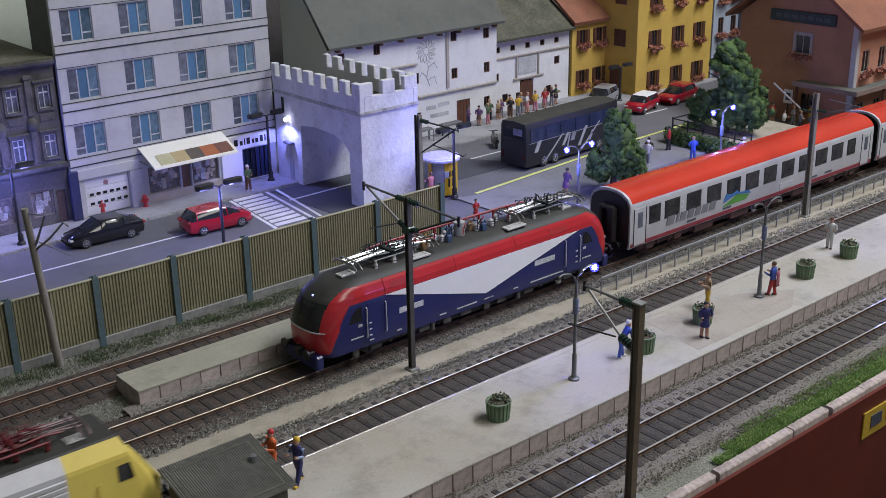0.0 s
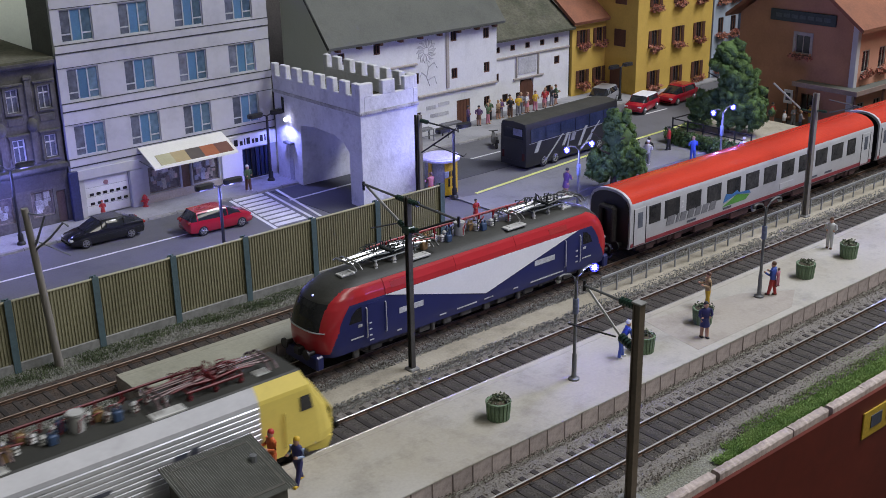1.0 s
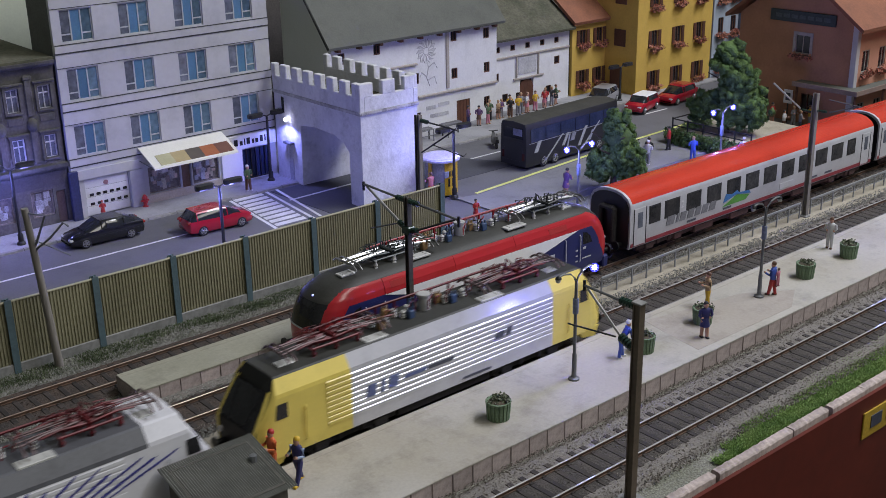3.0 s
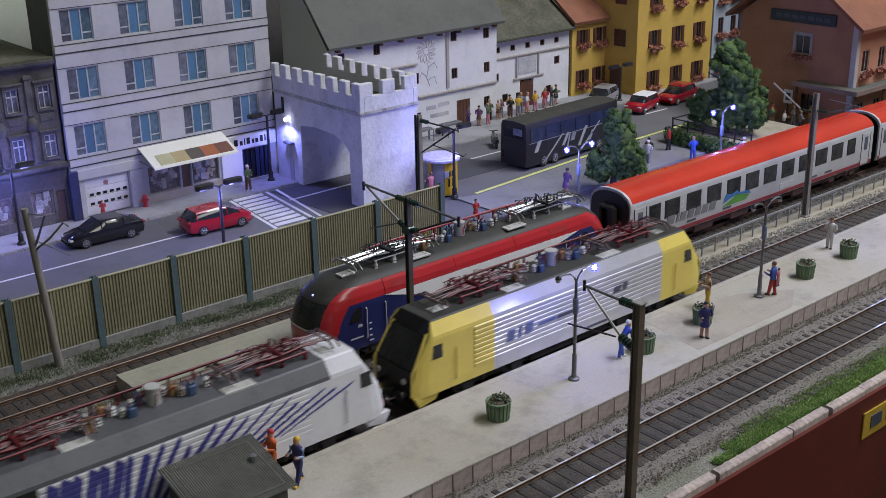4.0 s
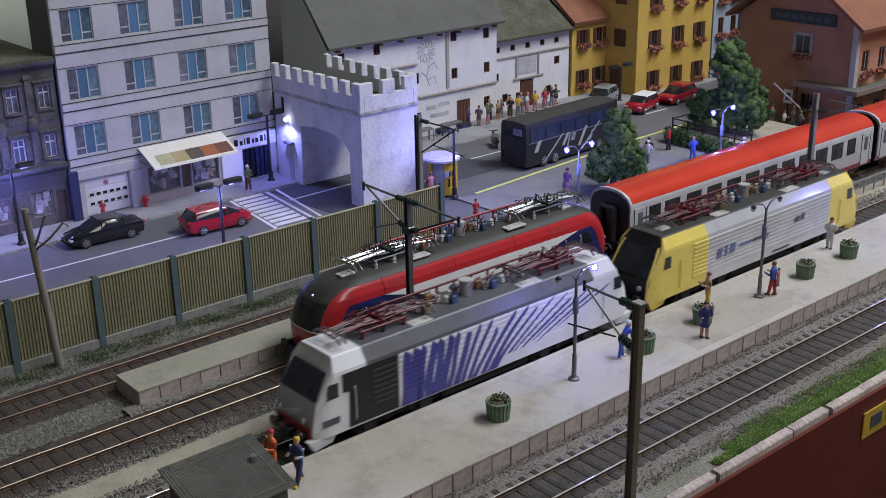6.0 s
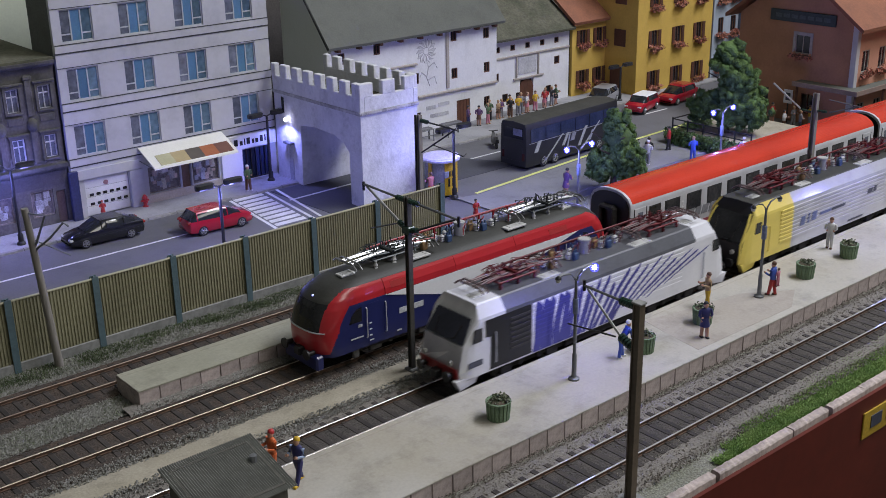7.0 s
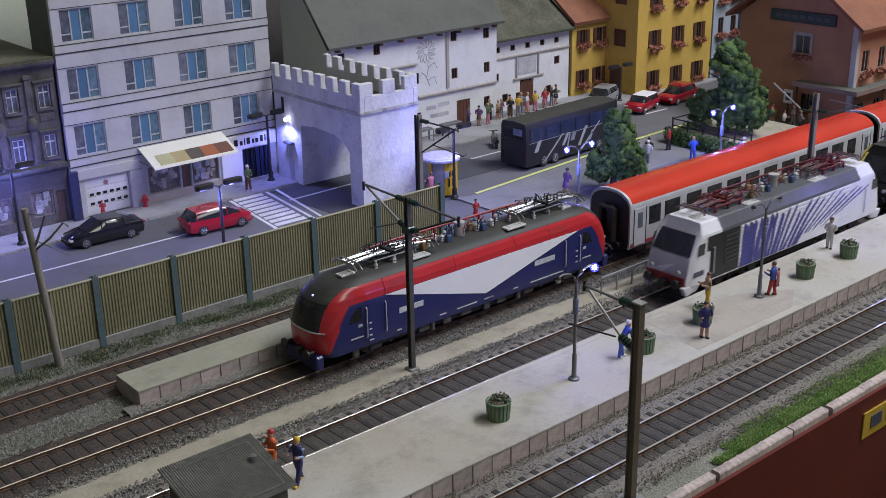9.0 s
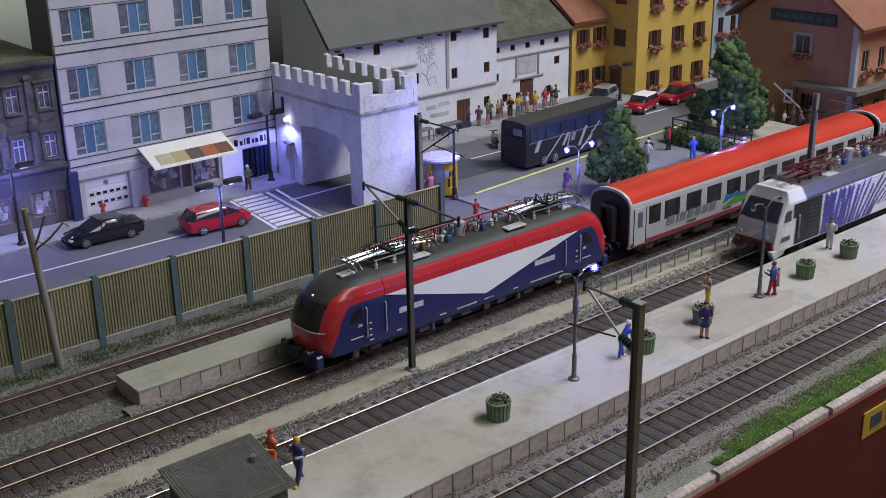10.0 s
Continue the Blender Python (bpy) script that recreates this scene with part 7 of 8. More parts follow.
for nm, pts, mat, lab in (("hedge", [(67.7 + 0.12 * (k % 3), 46.5 + 0.24 * k, 0.3 + 0.3 * (k % 3)) for k in range(30)], LEAF, "dark clipped hedge below the bed's wall"), ("shrub", [(69.2 + 0.4 * k, 52.8 - 0.2 * (k % 3), 1.2) for k in range(6)], GRASS, "light green shrub in the raised bed")):
    bm = bmnew()
    for c in pts:
        leaf_clump(bm, (c[0] + rng.uniform(-0.15, 0.15), c[1], c[2]), 0.42, 170, rng, (0.06, 0.13), 0.9)
    solo(nm, bm, mat, at(0, 0, 0), lab, "hedge" if nm == "hedge" else "shrub", kind="stuff")


def planter(x, y, r, seed):
    th = thing("planter", at(x, y, 0.562) @ Matrix.Diagonal((1, 1, 0.85, 1)), "round mossy green slatted plant tub with withered plants", "planter", "platform planters")
    n = 18
    bm = bmnew()
    lathe(bm, [(r * 0.84, 0.02), (r * 0.96, 0.9), (r * 0.8, 0.9), (r * 0.7, 0.8)], 24)
    part("tub", bm, PLANTER, th)
    bm = bmnew()
    loft(bm, [[(a * math.cos(t), a * math.sin(t), z) for a, t in ((r * f * 0.99, -0.13), (r * f * 1.07, -0.11), (r * f * 1.07, 0.11), (r * f * 0.99, 0.13))] for f, z in ((0.85, 0.0), (0.97, 0.92))], smooth=False)
    me = mesh_of("slat", bm, PLANTER)
    for k in range(n):
        part("slat", me, None, th, m=pose(0, 0, 0, 0, 0, 360 * k / n))
    bm = bmnew()
    lathe(bm, [(r * 0.88, 0.84), (r * 0.6, 0.95), (0.05, 0.98)], 16)
    part("soil", bm, SOIL, th)
    rng = random.Random(seed)
    bm = bmnew()
    for k in range(9):
        a = rng.uniform(0, 6.28)
        q = rng.uniform(0, r * 0.7)
        leaf_clump(bm, (q * math.cos(a), q * math.sin(a), 1.0), 0.2, 24, rng, (0.05, 0.1))
    part("planting", bm, DULLGRASS, th, "dull green and brown plants")


for i, (x, y) in enumerate(((28.15, 30.0), (37.3, 30.1), (41.75, 30.25), (50.4, 30.25), (54.65, 30.3))):
    planter(x, y, 0.49 if i else 0.51, i)

# ---- shed on the platform ----
shed = thing("shed", at(0, 0, 0), "small platform shed with a grey corrugated roof", "shed")
bm = bmnew()
pts = []
n = 84
for k in range(n + 1):
    pts.append((14.55 + 3.75 * k / n, 0.03 * (1 if k % 2 else -1)))
loft(bm, [[(x, y, z + d) for x, d in pts] for y, z in ((32.66, 2.5), (29.65, 1.72))], closed=False, smooth=False)
part("roof", bm, CORRUGATED, shed, "grey-green corrugated roof")
bm = bmnew()
lathe(bm, [(0.12, 2.0), (0.14, 2.4), (0.1, 2.42)], 8, 17.6, 31.4)
part("vent", bm, GREYPOLE, shed)
for a in ((14.8, 14.9, 29.9, 32.4), (17.9, 18.0, 29.9, 32.4), (14.9, 17.9, 32.3, 32.4), (14.9, 17.9, 29.9, 30.0)):
    bm = bmnew()
    loft(bm, [[(a[0], a[2], z0), (a[1], a[2], z0), (a[1], a[3], z0), (a[0], a[3], z0)] if i == 0 else [(x, y, 1.74 + (y - 29.65) * 0.255) for x, y in ((a[0], a[2]), (a[1], a[2]), (a[1], a[3]), (a[0], a[3]))] for i, z0 in ((0, 0.55), (1, 0))], smooth=False)
    part("wall", bm, SHEDWALL, shed)


# ---- road vehicles ----
TYRE = M("tyre_rubber", (0.015, 0.015, 0.016), None, 0.8)
RIM = M("rim_silver", (0.45, 0.45, 0.46), None, 0.3, 0.8)
HEADLAMP = M("headlamp_glass", (0.6, 0.6, 0.65), None, 0.15)
TAILLAMP = M("tail_red", (0.35, 0.01, 0.01), None, 0.2)
CARGLASS = M("car_glass", (0.02, 0.022, 0.026), None, 0.08, vary=0.2, bump=0)


def wheels(parent, xs, hw, r=0.33):
    for x in xs:
        for s in (-1, 1):
            bm = bmnew()
            loft(bm, [[(x + q * math.cos(6.2832 * k / 18), s * y, r + q * math.sin(6.2832 * k / 18)) for k in range(18)] for y, q in ((hw - 0.24, r * 0.9), (hw - 0.22, r), (hw - 0.03, r), (hw, r * 0.9), (hw, r * 0.66))])
            w = part("wheel", bm, TYRE, parent)
            bm = bmnew()
            for k in range(5):
                a = 6.2832 * k / 5
                tube(bm, [(x, s * (hw + 0.01), r), (x + r * 0.62 * math.cos(a), s * (hw + 0.01), r + r * 0.62 * math.sin(a))], 0.05, 5)
            loft(bm, [[(x + q * math.cos(6.2832 * k / 14), s * y, r + q * math.sin(6.2832 * k / 14)) for k in range(14)] for y, q in ((hw - 0.02, r * 0.68), (hw + 0.01, r * 0.66), (hw + 0.01, r * 0.55), (hw - 0.05, r * 0.52))])
            part("rim", bm, RIM, w)


def car(m, label, paint, low, top, wheelx, hw=0.88, roof=None, group="parked cars"):
    """Car with its front to +x. low: (x, belt height, nose drop) stations; top: (x, height, half-width)."""
    th = thing("car", m, label, "car", group)
    bm = bmnew()
    rings = []
    for x, zt, w, zb in low:
        rings.append([(x, q * w * hw, z) for q, z in ((-0.9, zb), (-1, zb + 0.14), (-1.0, zt - 0.22), (-0.95, zt - 0.05), (-0.86, zt), (0.86, zt), (0.95, zt - 0.05), (1.0, zt - 0.22), (1, zb + 0.14), (0.9, zb))])
    loft(bm, rings)
    part("body", bm, paint, th)
    bm = bmnew()
    loft(bm, [[(x, q * w * hw, z) for q, z in ((-1.0, zb), (-0.82, zt - 0.05), (-0.74, zt), (0.74, zt), (0.82, zt - 0.05), (1.0, zb))] for x, zt, zb, w in top])
    gl = part("glasshouse", bm, CARGLASS, th, "dark car windows")
    bm = bmnew()
    mid = top[1:-1]
    loft(bm, [[(x, q * w * hw, z) for q, z in ((-0.84, zt - 0.06), (-0.75, zt + 0.02), (0.75, zt + 0.02), (0.84, zt - 0.06))] for x, zt, zb, w in mid])
    part("roof", bm, roof or paint, th)
    for x, zt, zb, w in mid:
        for s in (-1, 1):
            bm = bmnew()
            tube(bm, [(x, s * w * hw * 1.005, zb), (x, s * w * hw * 0.83, zt - 0.03)], 0.035, 5)
            part("pillar", bm, paint, th)
    xf, xr = low[-1][0], low[0][0]
    for s in (-1, 1):
        for nm, x, mt in (("headlight", xf - 0.16, HEADLAMP), ("tail_light", xr + 0.06, TAILLAMP)):
            bm = bmnew()
            z = low[-2][1] - 0.22 if nm == "headlight" else low[1][1] - 0.2
            box(bm, x - 0.12, x + 0.12, s * hw * 0.68 - 0.17, s * hw * 0.68 + 0.17, z, z + 0.15, bev=0.04)
            part(nm, bm, mt, th)
    wheels(th, wheelx, hw)
    return th


SEDAN = [(-2.35, 0.72, 0.80, 0.35), (-2.25, 0.95, 0.93, 0.26), (-1.5, 1.0, 1.0, 0.2), (0.6, 0.95, 1.0, 0.18), (1.5, 0.88, 0.98, 0.2), (2.15, 0.74, 0.88, 0.25), (2.38, 0.55, 0.7, 0.3)]
SEDANT = [(-1.95, 1.0, 0.93, 0.86), (-1.05, 1.42, 0.93, 0.94), (0.05, 1.45, 0.93, 0.95), (0.35, 1.4, 0.93, 0.95), (1.3, 0.95, 0.9, 0.9)]
WAGON = [(-2.15, 0.75, 0.84, 0.35), (-2.08, 1.0, 0.95, 0.26), (-1.4, 1.02, 1.0, 0.2), (0.7, 0.98, 1.0, 0.18), (1.5, 0.9, 0.98, 0.2), (2.05, 0.76, 0.88, 0.25), (2.2, 0.55, 0.72, 0.3)]
WAGONT = [(-2.05, 1.05, 0.95, 0.88), (-1.6, 1.45, 0.95, 0.94), (0.1, 1.48, 0.95, 0.95), (0.4, 1.42, 0.95, 0.95), (1.35, 0.97, 0.92, 0.9)]
MINI = [(-1.8, 0.75, 0.88, 0.35), (-1.75, 0.98, 0.96, 0.26), (0.6, 0.98, 1.0, 0.18), (1.2, 0.9, 0.98, 0.2), (1.65, 0.8, 0.9, 0.25), (1.8, 0.6, 0.76, 0.3)]
MINIT = [(-1.74, 1.0, 0.95, 0.9), (-1.5, 1.4, 0.95, 0.93), (0.3, 1.42, 0.95, 0.94), (0.5, 1.38, 0.95, 0.94), (1.0, 0.97, 0.92, 0.9)]
CARRED = M("car_red", (0.38, 0.010, 0.028), (0.33, 0.009, 0.022), 0.22, vary=0.03, bump=0, coat=0.5)
CARBLACK = M("car_black", (0.01, 0.01, 0.012), None, 0.15, vary=0.05, bump=0, coat=0.6)
CARSILVER = M("car_silver", (0.5, 0.5, 0.52), None, 0.3, 0.5, vary=0.03, bump=0)
car(at(26.35, 62.75, 0, 0, 0, 178), "glossy black coupe driving on the street", CARBLACK, SEDAN, SEDANT, (-1.4, 1.42))
car(at(32.45, 59.95, 0, 0, 0, -3), "red estate car waiting before the zebra crossing", CARRED, WAGON, WAGONT, (-1.28, 1.3))
car(at(74.4, 61.6, 0, 0, 0, 195), "small red car with a white roof", CARRED, MINI, MINIT, (-1.15, 1.15), roof=LIVERYWHITE)
car(at(79.3, 61.7, 0, 0, 0, 187), "red hatchback parked at the kerb", CARRED, WAGON, WAGONT, (-1.28, 1.3))
car(at(73.4, 65.2, 0.15, 0, 0, 200), "silver hatchback behind the coach", CARSILVER, WAGON, WAGONT, (-1.28, 1.3))

# coach bus
bus = thing("bus", at(54.55, 56.6, 0.0, 0, 0, 3.5) @ Matrix.Diagonal((0.86, 1.0, 0.9, 1)), "matt black touring coach with silver slashes", "bus")
BUSB = M("bus_black", (0.020, 0.020, 0.021), (0.014, 0.014, 0.015), 0.45, vary=0.1)
BUSR = M("bus_roof_black", (0.055, 0.053, 0.044), (0.038, 0.037, 0.031), 0.7, fine=6, vary=0.2)
zs = [0.3, 0.6, 1.9, 3.45, 3.75, 3.85]
wy = [0.97, 1.0, 1.0, 0.96, 0.86, 0.0]
bm = bmnew()
loft(bm, [loco_ring(x, 1.27 * f, zs, wy, lambda z: 0) for x, f in ((0, 0.96), (0.12, 1.0), (10.9, 1.0), (11.7, 0.97), (12.1, 0.88))], lambda i, k: 1 if k in (4, 5, 6) else 0)
part("body", bm, [BUSB, BUSR], bus)
# Blue in the base colour stands for lamp reflections on the panes.
BUSW = M("bus_glass_led_sheen", (0.035, 0.045, 0.09), (0.018, 0.024, 0.05), 0.08, vary=0.2, bump=0)
for s in (-1, 1):
    for k in range(6):
        bm = bmnew()
        loft(bm, [[(0.5 + 1.88 * k + a, s * (1.275 - 0.004 * b), 2.25 + b) for a, b in ((0, 0), (1.8, 0), (1.8, 1.05), (0, 1.05))], [(0.5 + 1.88 * k + a, s * (1.295 - 0.03 * b), 2.25 + b) for a, b in ((0, 0), (1.8, 0), (1.8, 1.05), (0, 1.05))]], smooth=False)
        part("side_window", bm, BUSW, bus)
    for x, z0, z1, w, l in ((0.9, 1.35, 2.25, 0.45, 0.5), (2.2, 0.45, 2.3, 0.2, 2.2), (4.4, 1.3, 2.25, 0.35, 0.6), (6.5, 0.9, 2.4, 0.35, 0.9), (6.9, 0.5, 2.5, 0.16, 2.4)):
        bm = bmnew()
        prism(bm, [(x, z0), (x + w, z0), (x + w + l, z1), (x + l, z1)], s * 1.262, s * 1.30, "y")
        part("silver_slash", bm, M("slash_silver", (0.35, 0.36, 0.33), None, 0.4), bus)
SLASH = M("slash_pale", (0.26, 0.27, 0.29), None, 0.4)
for s in (-1, 1):
    bm = bmnew()
    box(bm, 0.3, 11.6, s * 1.285 - 0.02, s * 1.285 + 0.02, 2.15, 2.19)
    part("trim_line", bm, SLASH, bus)
    for x, z0, z1, w, l in ((5.0, 1.0, 2.1, 0.2, 0.3), (5.5, 1.5, 2.1, 0.5, 0.25), (7.9, 1.1, 1.9, 0.3, 0.45)):
        bm = bmnew()
        prism(bm, [(x, z0), (x + w, z0), (x + w + l, z1), (x + l, z1)], s * 1.262, s * 1.302, "y")
        part("silver_slash", bm, SLASH, bus)
# paler patch laid over one half of the rear window
bm = bmnew()
box(bm, -0.05, 0.02, -0.85, 0.0, 2.75, 3.3, bev=0.02)
part("rear_blind", bm, M("pale_pane_patch", (0.24, 0.25, 0.30), (0.12, 0.125, 0.15), 0.3, scale=1.5), bus, "paler patch over half of the rear window")
wheels(bus, (2.2, 3.6, 9.4), 1.28, 0.5)
bm = bmnew()
box(bm, -0.03, 0.05, -0.95, 0.95, 2.5, 3.4, bev=0.02)
part("rear_window", bm, CARGLASS, bus)
for s in (-1, 1):
    bm = bmnew()
    box(bm, -0.03, 0.05, s * 0.95 - 0.12, s * 0.95 + 0.12, 0.8, 1.4, bev=0.02)
    part("tail_light", bm, M("dark_tail_lens", (0.06, 0.012, 0.012), None, 0.2), bus)
bm = bmnew()
box(bm, -0.02, 0.06, -0.9, 0.9, 0.7, 2.3, bev=0.03)
part("engine_lid", bm, BUSB, bus)

# ---- kiosk, hydrant, benches ----
kk = thing("kiosk", at(47.05, 55.75, 0.1) @ Matrix.Scale(1.07, 4), "round yellow and grey cash kiosk with a pale disc roof", "kiosk")
bm = bmnew()
lathe(bm, [(1.0, 0), (1.0, 2.15)], 28)
part("drum", bm, M("kiosk_grey", (0.28, 0.29, 0.33), None, 0.5), kk)
bm = bmnew()
lathe(bm, [(0.9, 2.12), (1.2, 2.15), (1.22, 2.28), (1.15, 2.36), (0.05, 2.42)], 32)
part("disc_roof", bm, M("pale_lilac_disc", (0.6, 0.58, 0.72), None, 0.4), kk)
KY = M("kiosk_yellow", (0.58, 0.36, 0.02), None, 0.4)
for a0, a1 in ((-116, -35), (-176, -162)):
    bm = bmnew()
    n = 12
    loft(bm, [[(q * math.cos(radians(a0 + (a1 - a0) * k / n)), q * math.sin(radians(a0 + (a1 - a0) * k / n)), z) for q, z in ((1.0, 0.05), (1.05, 0.05), (1.05, 2.1), (1.0, 2.1))] for k in range(n + 1)])
    part("yellow_shell", bm, KY, kk, "yellow curved shell")
for z, h, aa in ((1.25, 0.35, (-108, -99, -90, -81)), (0.62, 0.5, (-104, -88))):
    for a in aa:
        bm = bmnew()
        w = 4 if h < 0.4 else 7
        loft(bm, [[(q * math.cos(radians(b)), q * math.sin(radians(b)), zz) for q, zz in ((1.045, z), (1.07, z), (1.07, z + h), (1.045, z + h))] for b in (a, a + w / 2, a + w)], smooth=False)
        part("letter_bar", bm, BLACK, kk)
bm = bmnew()
box(bm, -0.55, -0.2, -1.06, -0.95, 1.2, 1.6, bev=0.02)
part("screen", bm, M("cash_screen", (0.3, 0.32, 0.38), None, 0.2), kk)

hy = thing("hydrant", at(31.0, 66.5, 0.14) @ Matrix.Scale(0.68, 4), "red cast-iron fire hydrant on the sidewalk", "hydrant")
bm = bmnew()
lathe(bm, [(0.28, 0), (0.28, 0.08), (0.18, 0.1), (0.2, 0.75), (0.27, 0.8), (0.27, 0.9), (0.16, 1.1), (0.06, 1.2)], 12)
part("barrel", bm, RED, hy)
for a, b in (((-0.4, 0, 0.6), (0.4, 0, 0.6)), ((0, -0.4, 0.55), (0, 0, 0.55))):
    rod(hy, "nozzle", [a, b], 0.11, RED)
SEATG = M("bench_grey", (0.12, 0.12, 0.13), None, 0.5)
for x in (54.3, 57.3):
    be = thing("bench", at(x, 66.6, 0.14), "dark grey street bench on thin legs", "bench", "benches by the white house")
    bm = bmnew()
    box(bm, -1.0, 1.0, -0.3, 0.3, 0.75, 0.95, bev=0.05)
    part("seat", bm, SEATG, be)
    for a in (-0.8, 0.8):
        rod(be, "leg", [(a, 0, 0), (a, 0, 0.78)], 0.06, IRON)
rl = thing("railing", at(52, 65.9, 0.14), "thin dark street railing", "railing")
for z in (0.5, 0.95):
    rod(rl, "rail", [(0, 0, z), (4.5, 0, z)], 0.035, GREYPOLE)
for k in range(4):
    rod(rl, "post", [(1.5 * k, 0, 0), (1.5 * k, 0, 1.0)], 0.04, GREYPOLE)
pst = thing("poster_stand", at(79.2, 50.6, 0.1), "small white poster board on a post", "sign")
rod(pst, "post", [(0, 0, 0), (0, 0, 1.6)], 0.06, IRON)
bm = bmnew()
box(bm, -0.06, 0.0, -0.4, 0.4, 1.6, 2.7, bev=0.02)
part("board", bm, LIVERYWHITE, pst)
bm = bmnew()
box(bm, -0.08, -0.06, -0.22, 0.2, 1.85, 2.45)
part("print_bar", bm, DARKMARK, pst)

# ---- painted model figures, each one plain casting ----
SKIN = M("figure_skin", (0.50, 0.28, 0.2), None, 0.5, vary=0.05)


def paint(name, c):
    return M(name, c, None, 0.5, vary=0.1)


PAL = {"red": paint("figure_red", (0.42, 0.03, 0.03)), "blue": paint("figure_blue", (0.05, 0.10, 0.42)), "navy": paint("figure_navy", (0.03, 0.03, 0.12)), "yellow": paint("figure_yellow", (0.6, 0.38, 0.03)),
       "white": paint("figure_white", (0.62, 0.62, 0.62)), "black": paint("figure_black", (0.02, 0.02, 0.022)), "orange": paint("figure_orange", (0.62, 0.14, 0.04)), "pink": paint("figure_pink", (0.55, 0.2, 0.26)),
       "brown": paint("figure_brown", (0.12, 0.06, 0.035)), "grey": paint("figure_grey", (0.22, 0.22, 0.24)), "green": paint("figure_green", (0.08, 0.14, 0.07)), "lilac": paint("figure_lilac", (0.12, 0.06, 0.16)), "paleblue": paint("figure_pale_blue", (0.34, 0.42, 0.6)), "tan": paint("figure_tan", (0.4, 0.27, 0.15))}


def figure(x, y, z, rz, top, legs, hair, label, step=0.18, lean=0.0, arm=0.3, skirt=False, h=1.0, sleeve=None):
    bm = bmnew()
    for s in (-1, 1):
        tube(bm, [(s * step, s * 0.11, 0.05), (s * step * 0.45, s * 0.11, 0.45), (0, s * 0.09, 0.88)], 0.075, 8, 0.12, mi=2 if skirt else 1)
        box(bm, s * step - 0.08, s * step + 0.16, s * 0.11 - 0.07, s * 0.11 + 0.07, 0.0, 0.09, 3, 0.02)
        sh = (lean, s * 0.24, 1.42)
        tube(bm, [sh, (lean + 0.05, s * 0.31, 1.15), (lean + arm, s * 0.2, 1.0 + arm * 0.6)], 0.075, 7, 0.055, mi=4)
        tube(bm, [(lean + arm, s * 0.2, 1.0 + arm * 0.6), (lean + arm + 0.1, s * 0.18, 1.03 + arm * 0.7)], 0.055, 6, mi=2)
    if skirt:
        loft(bm, [[(a * math.cos(6.2832 * k / 10), a * math.sin(6.2832 * k / 10), zz) for k in range(10)] for a, zz in ((0.25, 0.6), (0.2, 0.8), (0.16, 1.0))], lambda i, k: 1)
    loft(bm, [[(lean * f + a * math.cos(6.2832 * k / 10), b * math.sin(6.2832 * k / 10), zz) for k in range(10)] for a, b, zz, f in ((0.13, 0.18, 0.84, 0), (0.14, 0.19, 1.05, 0.3), (0.15, 0.25, 1.35, 0.9), (0.10, 0.2, 1.47, 1), (0.06, 0.07, 1.53, 1))], lambda i, k: 0)
    loft(bm, [[(lean + 0.02 + a * math.cos(6.2832 * k / 10), a * math.sin(6.2832 * k / 10), zz) for k in range(10)] for a, zz in ((0.06, 1.5), (0.105, 1.58), (0.115, 1.66), (0.1, 1.72))], lambda i, k: 2)
    loft(bm, [[(lean - 0.01 + a * math.cos(6.2832 * k / 10), a * math.sin(6.2832 * k / 10), zz) for k in range(10)] for a, zz in ((0.12, 1.67), (0.125, 1.73), (0.09, 1.8), (0.03, 1.83))], lambda i, k: 3)
    for v in bm.verts:
        v.co *= h
    solo("figurine", bm, [PAL[top], PAL[legs], SKIN, PAL[hair], PAL[sleeve or top]], at(x, y, z, 0, 0, rz), label, "figurine", "model figures")


figure(19.4, 31.35, 0.56, 200, "navy", "navy", "yellow", "painted worker figurine in navy dungarees and yellow helmet", 0.3, h=1.05, sleeve="paleblue")
figure(19.0, 32.45, 0.56, 180, "orange", "orange", "red", "painted worker figurine in orange overalls", 0.1, h=1.05)
figure(36.0, 30.35, 0.56, -30, "blue", "blue", "white", "painted porter figurine in blue bending forward", 0.12, 0.3, 0.4)
figure(40.45, 29.15, 0.56, -120, "navy", "navy", "black", "painted conductress figurine in a navy skirt suit", 0.08, 0, 0.05, True)
figure(43.5, 31.3, 0.56, 150, "tan", "yellow", "brown", "painted figurine in yellow dungarees arms raised", 0.12, 0, 0.35)
figure(47.05, 30.0, 0.56, 100, "blue", "red", "brown", "painted figurine in blue jacket and red trousers", 0.14, 0, 0.3)
figure(47.2, 29.80, 1.05, 100, "pink", "pink", "brown", "painted small child figurine carried on an arm", 0.05, 0, 0.1, h=0.55)
figure(55.1, 31.75, 0.56, 200, "white", "white", "brown", "painted figurine in white clothes on the platform", 0.06, 0, 0.1)
figure(61.0, 30.1, 0.56, 200, "navy", "red", "black", "painted figurine in dark clothes on the platform", 0.06, 0, 0.1)
figure(28.0, 66.3, 0.15, -100, "red", "red", "red", "painted small figurine in a red coat on the sidewalk", 0.1, 0, 0.1, True, h=0.62)
figure(37.7, 64.75, 0.15, -80, "green", "brown", "white", "painted figurine in a dark coat at the crossing", 0.1, 0, 0.1)
figure(45.0, 50.0, 0.0, -90, "red", "red", "black", "painted small figurine in a red dress behind the barrier", 0.1, 0, 0.2, True, h=0.78)
figure(52.4, 49.4, 0.1, 0, "lilac", "lilac", "black", "painted figurine in a dark violet coat", 0.1, 0.1, 0.2, True, h=1.05)
figure(45.65, 55.1, 0.1, 90, "pink", "orange", "brown", "painted figurine in orange trousers at the kiosk", 0.1, 0, 0.3)
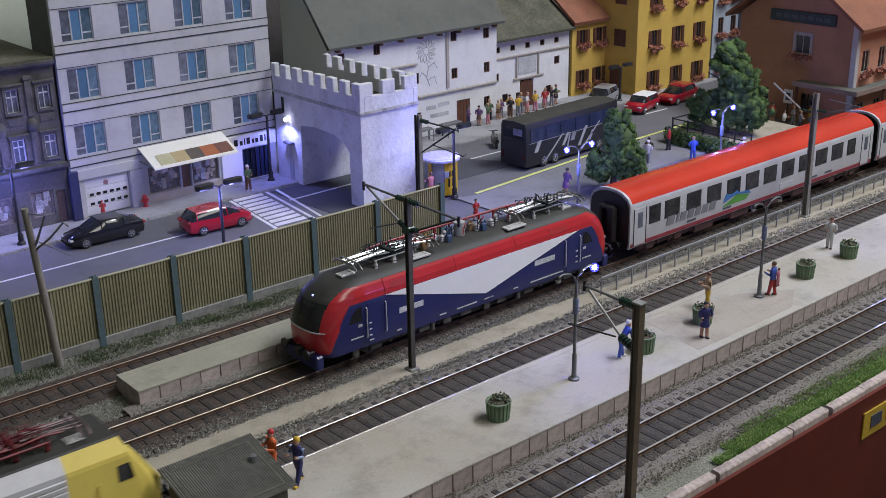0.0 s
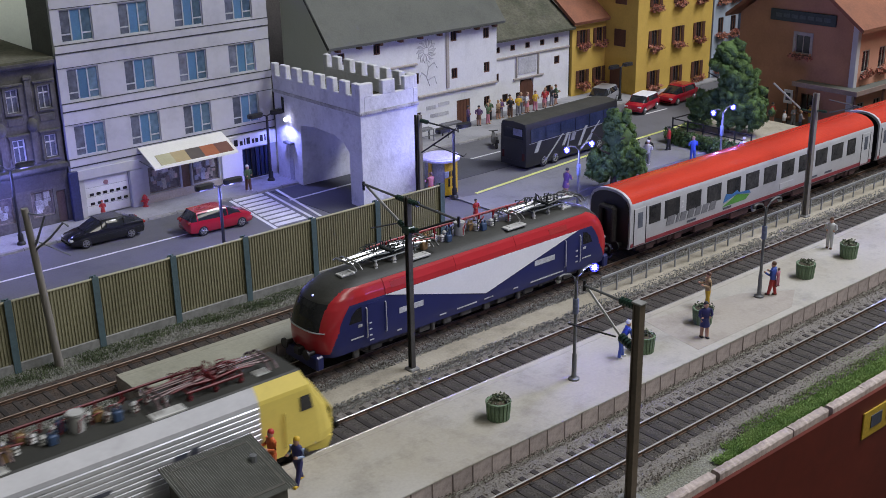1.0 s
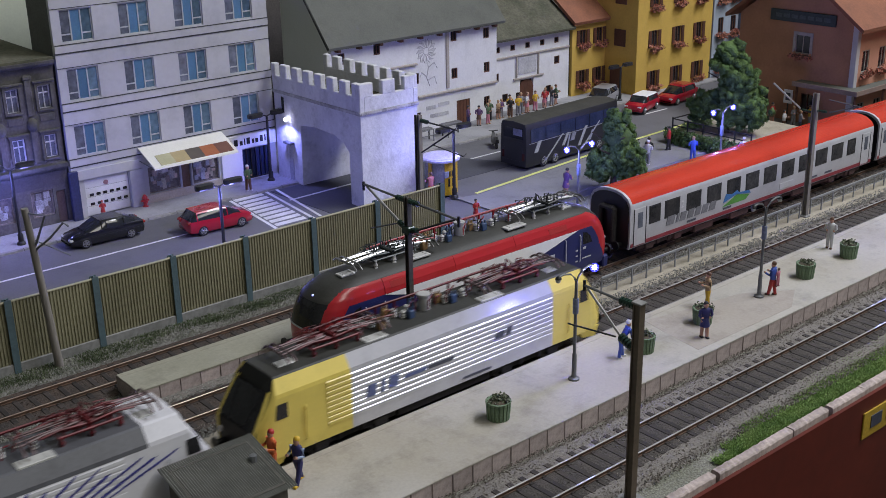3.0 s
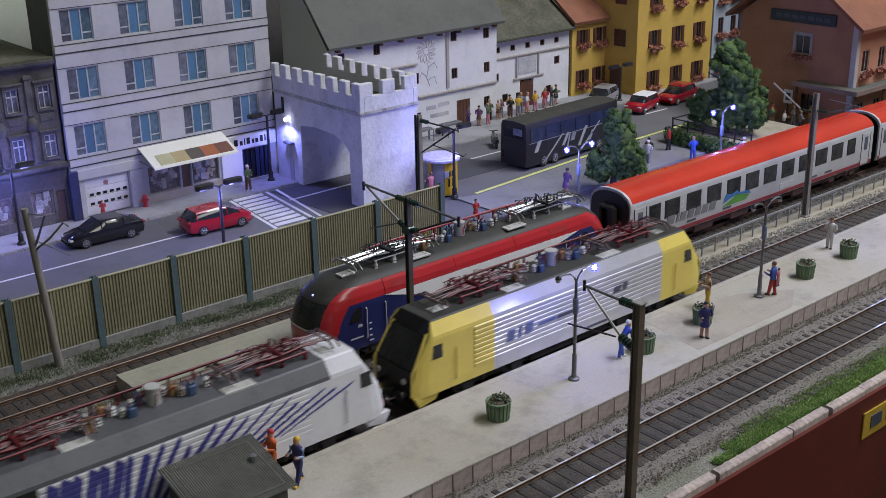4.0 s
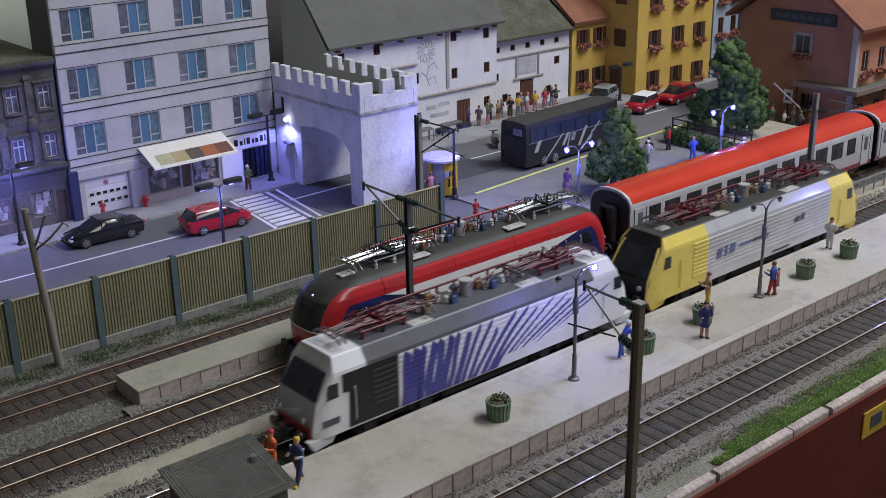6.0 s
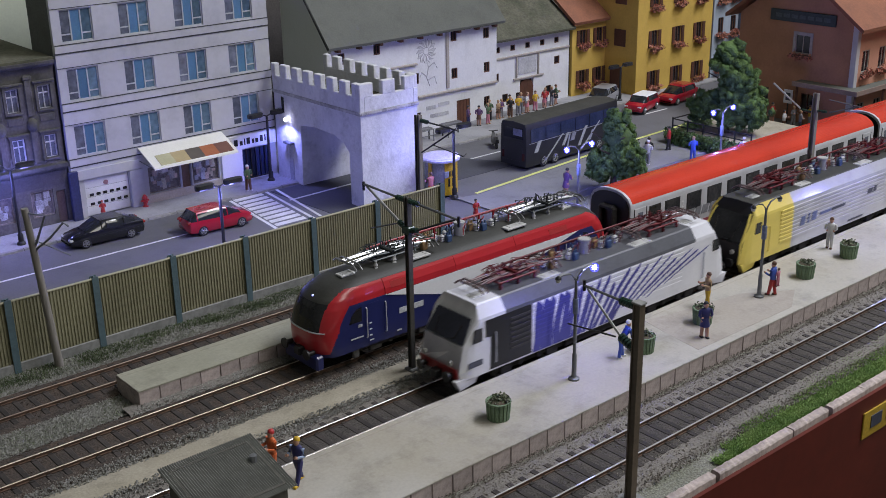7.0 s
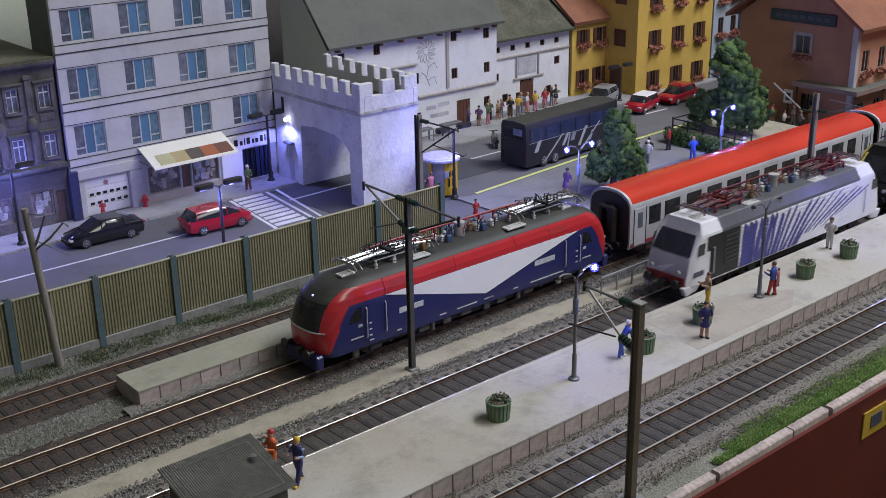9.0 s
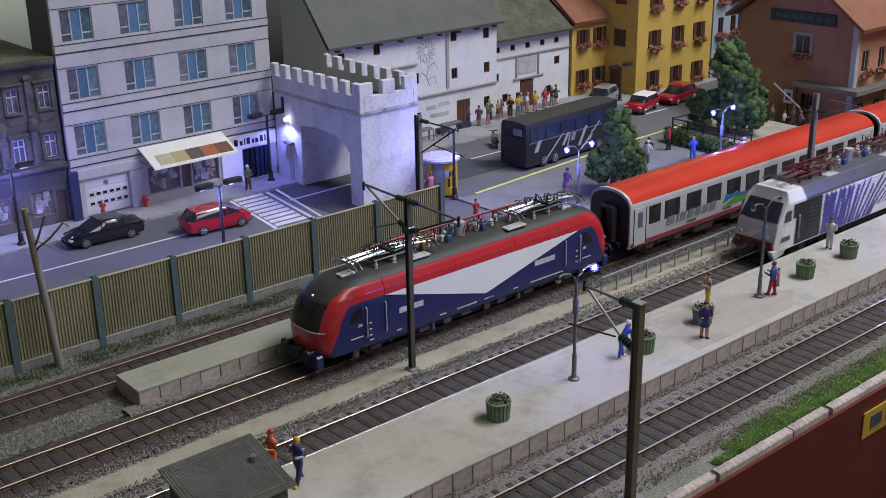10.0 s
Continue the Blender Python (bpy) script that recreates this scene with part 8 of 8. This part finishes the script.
figure(61.9, 50.5, 0.1, 30, "white", "grey", "white", "painted elderly figurine in pale clothes on the square", 0.12, 0, 0.2)
figure(62.5, 50.9, 0.1, 10, "black", "grey", "black", "painted figurine in dark clothes on the square", 0.12, 0, 0.1)
figure(66.0, 51.9, 0.1, 120, "red", "black", "black", "painted figurine in a dark red jacket", 0.1, 0, 0.1)
figure(65.0, 48.9, 0.1, 60, "blue", "blue", "tan", "painted fair-haired figurine in blue", 0.1, 0, 0.2)
figure(67.4, 46.3, 0.1, 60, "white", "black", "white", "painted figurine in a white shirt", 0.1, 0, 0.2)
crowd = random.Random(17)
for i, (x, y) in enumerate(((59.8, 67.3), (60.7, 67.0), (61.6, 66.9), (62.4, 67.6), (63.3, 67.5), (63.85, 67.7), (64.4, 67.2), (64.9, 67.8), (65.4, 67.3), (66.0, 67.6), (66.5, 67.4), (67.0, 67.8), (67.6, 67.5), (68.8, 67.6), (69.3, 68.0), (69.9, 67.8), (70.5, 67.9), (78.6, 49.6), (79.3, 48.6), (78.2, 51.3), (77.4, 48.2), (77.0, 49.4), (83, 42.5), (86, 43.0), (89, 42.4), (92, 43.1))):
    a, b, c = crowd.choice(["white", "pink", "tan", "grey", "red", "yellow", "green", "black", "lilac"]), crowd.choice(["grey", "black", "pink", "navy", "tan", "brown"]), crowd.choice(["brown", "black", "tan"])
    figure(x, y, 0.15 if i < 17 else 0.1, crowd.uniform(-140, -40), a, b, c, f"painted bystander figurine, {a} top and {b} trousers", 0.08, 0, crowd.uniform(0.05, 0.3), i % 3 == 1, h=crowd.uniform(0.86, 1.0))
mo = thing("scooter", at(57.6, 61.8, 0, 0, 0, 60), "dark motor scooter with a rider's bag", "scooter")
for x in (-0.6, 0.6):
    bm = bmnew()
    loft(bm, [[(x + q * math.cos(6.2832 * k / 14), w, 0.28 + q * math.sin(6.2832 * k / 14)) for k in range(14)] for w, q in ((-0.08, 0.2), (-0.06, 0.28), (0.06, 0.28), (0.08, 0.2))])
    part("wheel", bm, TYRE, mo)
bm = bmnew()
loft(bm, [[(x, q * w, z) for q, z in ((-1, zb), (-0.7, zt), (0.7, zt), (1, zb))] for x, zb, zt, w in ((-0.85, 0.5, 0.75, 0.15), (-0.3, 0.3, 0.85, 0.22), (0.1, 0.25, 0.5, 0.2), (0.5, 0.3, 0.95, 0.18), (0.7, 0.5, 1.1, 0.08))])
part("body", bm, BLACK, mo)
rod(mo, "handlebar", [(0.5, -0.35, 1.15), (0.62, 0, 1.1), (0.5, 0.35, 1.15)], 0.04, IRON)


# ---- what moves ----
def motions():
    run = ((0.0, -14.9), (0.5, -11.3), (1.0, -7.55), (1.5, -3.8), (2.0, 0.1), (2.5, 3.95), (4.0, 15.4), (5.0, 22.8), (5.5, 26.5), (7.0, 37.75), (7.5, 41.55), (8.5, 49.2), (9.5, 56.85), (10.0, 60.65))
    for train, lead in ((zebra, 0.1), (yellow, 20.2)):
        walk(train, [(t, at(x + lead, T[2], 0)) for t, x in run])
        for owner, wheel, x, r in WHEELS:
            if owner is train:
                way = [(0.1 * k, 7.515 * 0.1 * k) for k in range(101)]
                walk(wheel, [(t, at(x, 0, r, 0, math.degrees(d / r), 0)) for t, d in way])


motions()
